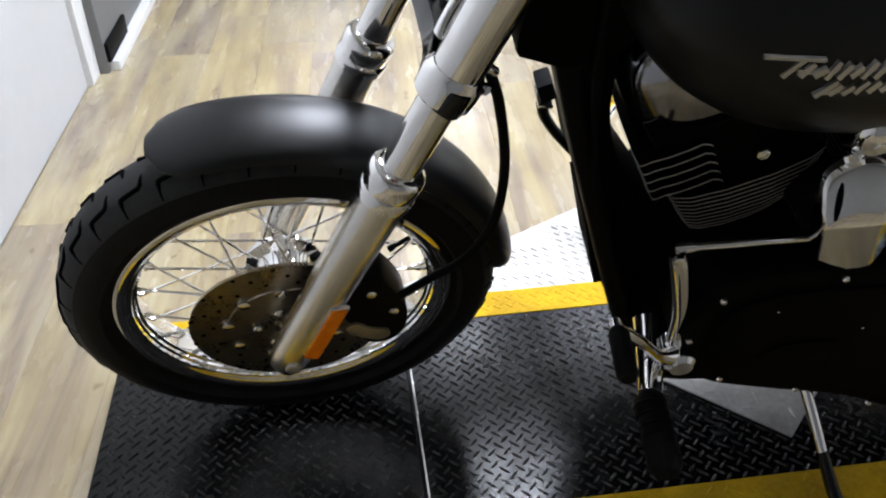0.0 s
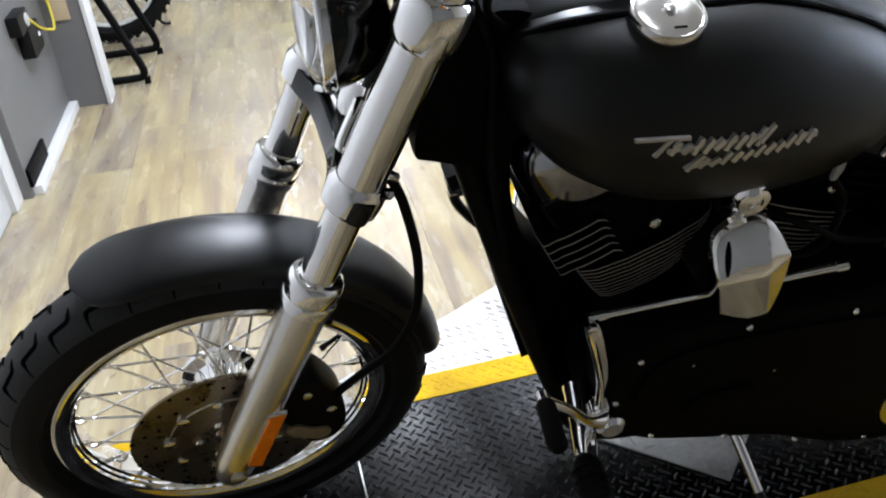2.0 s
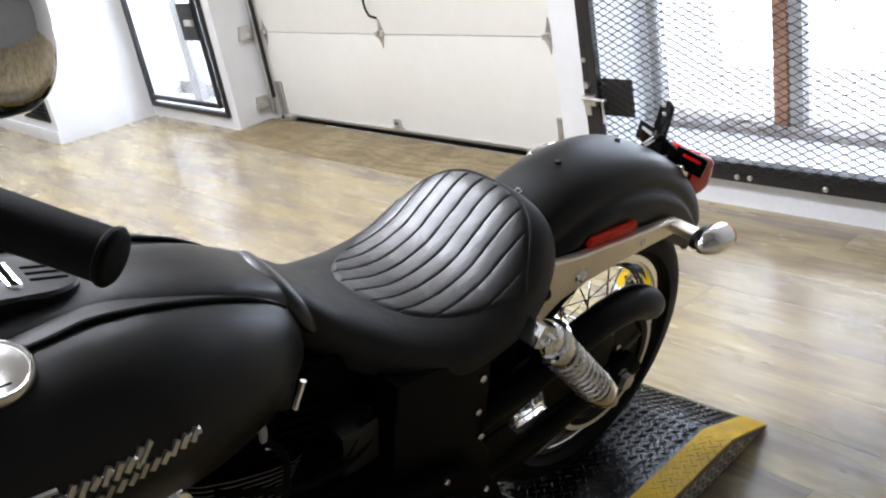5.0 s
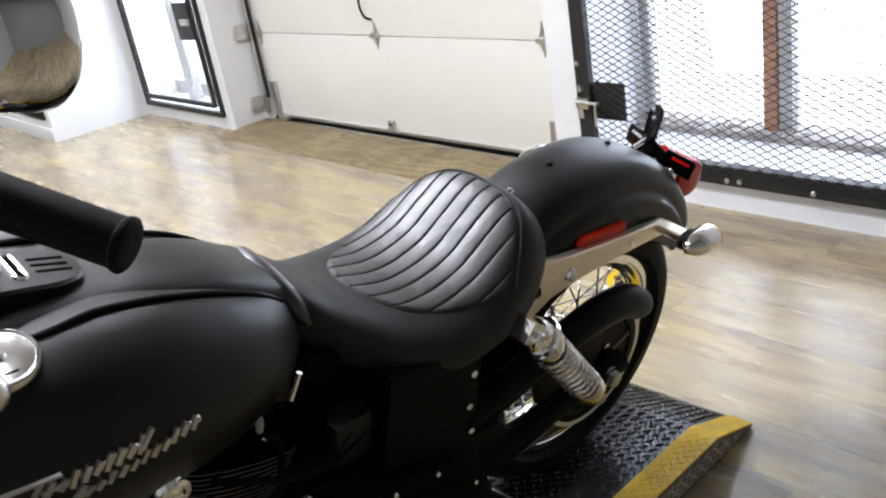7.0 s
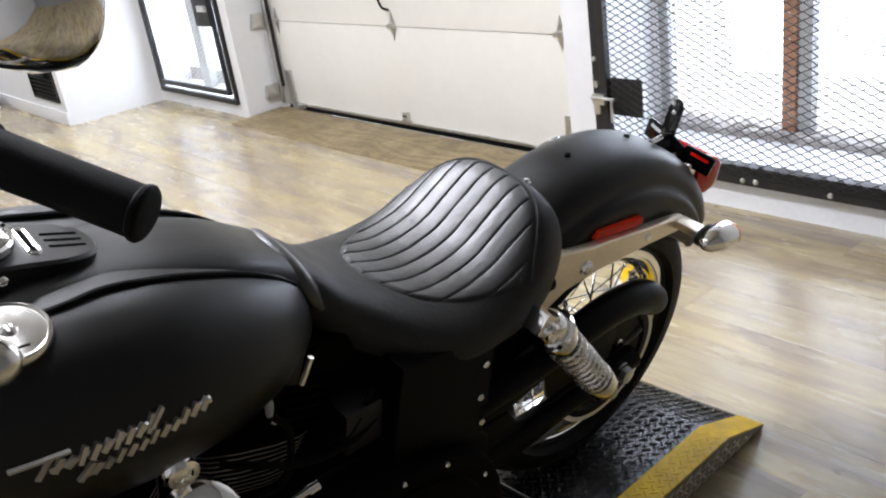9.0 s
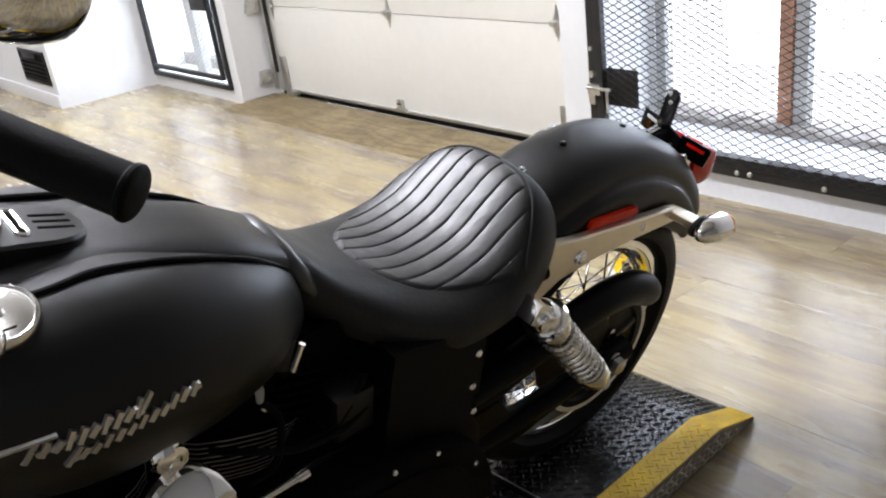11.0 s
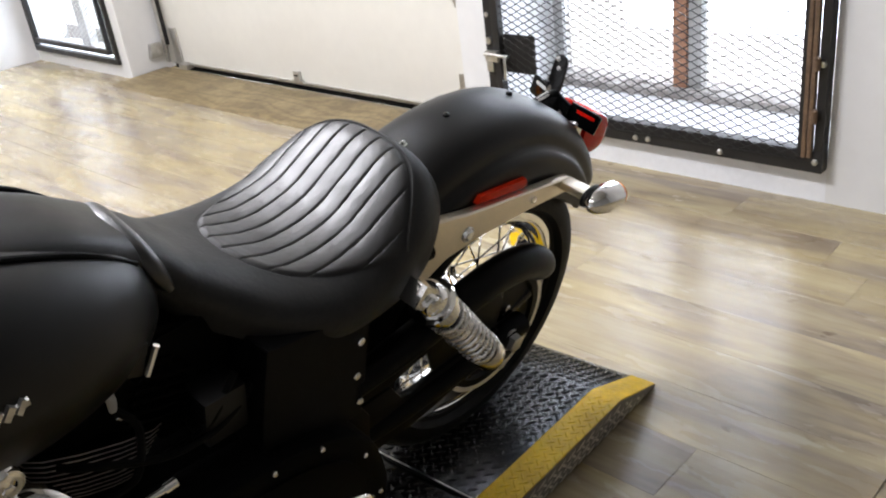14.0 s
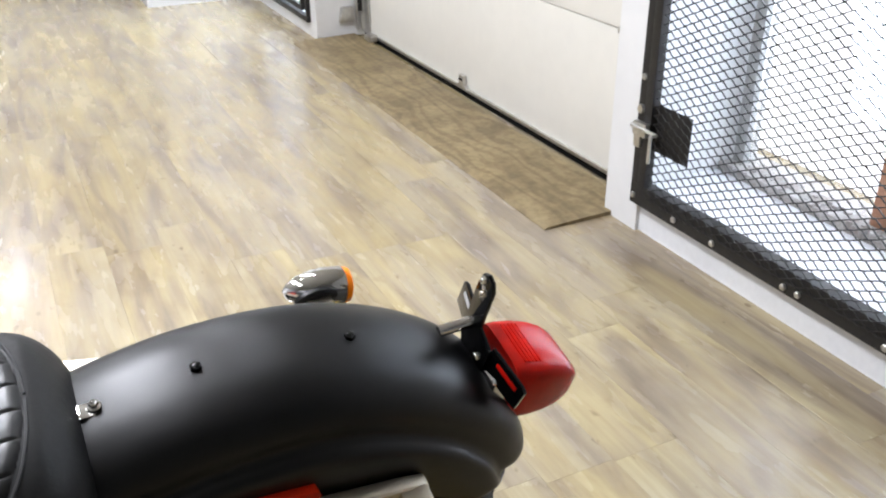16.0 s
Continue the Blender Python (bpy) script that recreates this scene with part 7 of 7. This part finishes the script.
part("front_fender", guard((0, 0, 0.30), (0.335, 0.335, 0.33, 0.33), 150, 40, 0.07, (0.05, 0.05)), GREEN, sport, "green front fender")
part("fairing", prism(smooth_outline([(0.10, 0.72), (0.12, 0.86), (-0.10, 1.05), (-0.35, 0.98), (-0.42, 0.70), (-0.62, 0.40), (-0.55, 0.28), (-0.30, 0.36), (-0.16, 0.58)], 4), -0.19, 0.19, "xz", 0.05, 3), BLACKPLASTIC, sport, "black fairing")
part("frame_spar", tube([(-0.16, -0.20, 0.72), (-0.34, -0.21, 0.56), (-0.42, -0.20, 0.30)], 0.026, 10), GREEN, sport, "green frame spar")
part("crankcase", prism(smooth_outline([(-0.52, 0.22), (-0.60, 0.17), (-0.95, 0.16), (-1.18, 0.22), (-1.24, 0.36), (-1.12, 0.46), (-0.80, 0.44), (-0.58, 0.40)], 4), -0.17, 0.17, "xz", 0.03, 3), SATIN, sport, "dark crankcase")
block = part("cylinder_block", prism([(-0.56, 0.40), (-0.50, 0.66), (-0.80, 0.70), (-0.86, 0.42)], -0.15, 0.15, "xz", 0.012), SATIN, sport, "dark cylinder block")
for k in range(5):
    part("fin", prism([(-0.555 + k * 0.010, 0.43 + k * 0.045), (-0.553 + k * 0.010, 0.44 + k * 0.045), (-0.85, 0.45 + k * 0.05), (-0.852, 0.44 + k * 0.05)], -0.158, 0.158, "xz"), ZINC, block)
for x, r in ((-1.00, 0.085), (-0.74, 0.060)):
    part("engine_cover", lathe([(-0.17, r), (-0.190, r * 0.92), (-0.195, 0.015)], 28, "y", (x, 0, 0.31)), ZINC, sport, "round engine cover")
part("belly_fairing", prism(smooth_outline([(-0.40, 0.40), (-0.46, 0.20), (-0.62, 0.12), (-1.10, 0.12), (-1.16, 0.17), (-0.70, 0.22), (-0.56, 0.40)], 4), -0.20, 0.20, "xz", 0.02), BLACKPLASTIC, sport, "black belly fairing")
part("exhaust_pipe", tube([(-0.50, -0.08, 0.52), (-0.42, -0.10, 0.38), (-0.50, -0.10, 0.20), (-0.90, -0.12, 0.14), (-1.25, -0.18, 0.24), (-1.60, -0.20, 0.42)], [0.022, 0.022, 0.024, 0.026, 0.030, 0.042], 12), SATIN, sport, "dark exhaust")
part("side_panel", prism(smooth_outline([(-0.20, 0.78), (-0.34, 0.86), (-0.62, 0.78), (-0.60, 0.70), (-0.38, 0.62)], 4), -0.195, -0.170, "xz", 0.006), GREEN, sport, "bright green side panel")
part("fuel_tank", prism(smooth_outline([(-0.30, 0.86), (-0.40, 1.0), (-0.62, 1.02), (-0.85, 0.84), (-0.80, 0.74), (-0.45, 0.74)], 4), -0.15, 0.15, "xz", 0.05, 3), BLACKPLASTIC, sport)
part("tail_unit", prism(smooth_outline([(-0.82, 0.82), (-1.2, 0.88), (-1.75, 1.02), (-1.72, 0.94), (-1.25, 0.76), (-0.95, 0.70)], 4), -0.11, 0.11, "xz", 0.03, 3), GREEN, sport)
part("foot_rest", tube([(-0.95, -0.20, 0.42), (-0.80, -0.24, 0.40), (-0.72, -0.24, 0.33)], 0.014, 10), ALU, sport, "silver gear lever")
part("handlebar", tube([(-0.20, -0.33, 0.92), (-0.26, -0.1, 0.90), (-0.26, 0.1, 0.90), (-0.20, 0.33, 0.92)], 0.015, 10), SATIN, sport)

socket = thing("wall_socket_box", "black plug-in charger with yellow cable on the grey wall", "charger")
part("box_body", join(box(-0.733, -0.690, 2.10, 2.25, 0.455, 0.525, 0.006), box(-0.733, -0.685, 2.17, 2.34, 0.355, 0.460, 0.008)), BLACKPLASTIC, socket)
part("dial", lathe([(0.0, 0.026), (0.004, 0.024), (0.006, 0.004)], 20, "x", (-0.690, 2.21, 0.487)), TRIM, socket, "round grey dial")
part("indicator", box(-0.686, -0.683, 2.285, 2.305, 0.405, 0.420), SNOWSILL, socket)
part("cable", tube([(-0.69, 2.22, 0.49), (-0.68, 2.32, 0.425), (-0.675, 2.42, 0.39), (-0.68, 2.52, 0.37), (-0.69, 2.585, 0.42), (-0.70, 2.595, 0.54), (-0.70, 2.590, 0.75), (-0.71, 2.585, 1.0)], 0.0055, 8), CABLEYELLOW, socket, "thin yellow cable")
outlet = thing("outlet_plate", "beige outlet cover plate on the grey stub wall", "outlet")
part("plate", box(-0.700, -0.630, 2.612, 2.6195, 0.37, 0.49, 0.003), material("beige_plastic", (0.50, 0.40, 0.26), 0.5, 0, 0.08, 20), outlet)
# small carton on the floor behind the boxed-out wall
carton = thing("carton", "small white and blue cardboard carton on the floor", "box")
part("carton_body", box(2.02, 2.30, 7.15, 7.50, 0.002, 0.16, 0.004), WALL, carton)
part("printed_band", box(2.017, 2.303, 7.147, 7.503, 0.03, 0.075, 0.004), material("blue_print", (0.05, 0.10, 0.28), 0.5, 0, 0.1, 20), carton, "blue printed band")
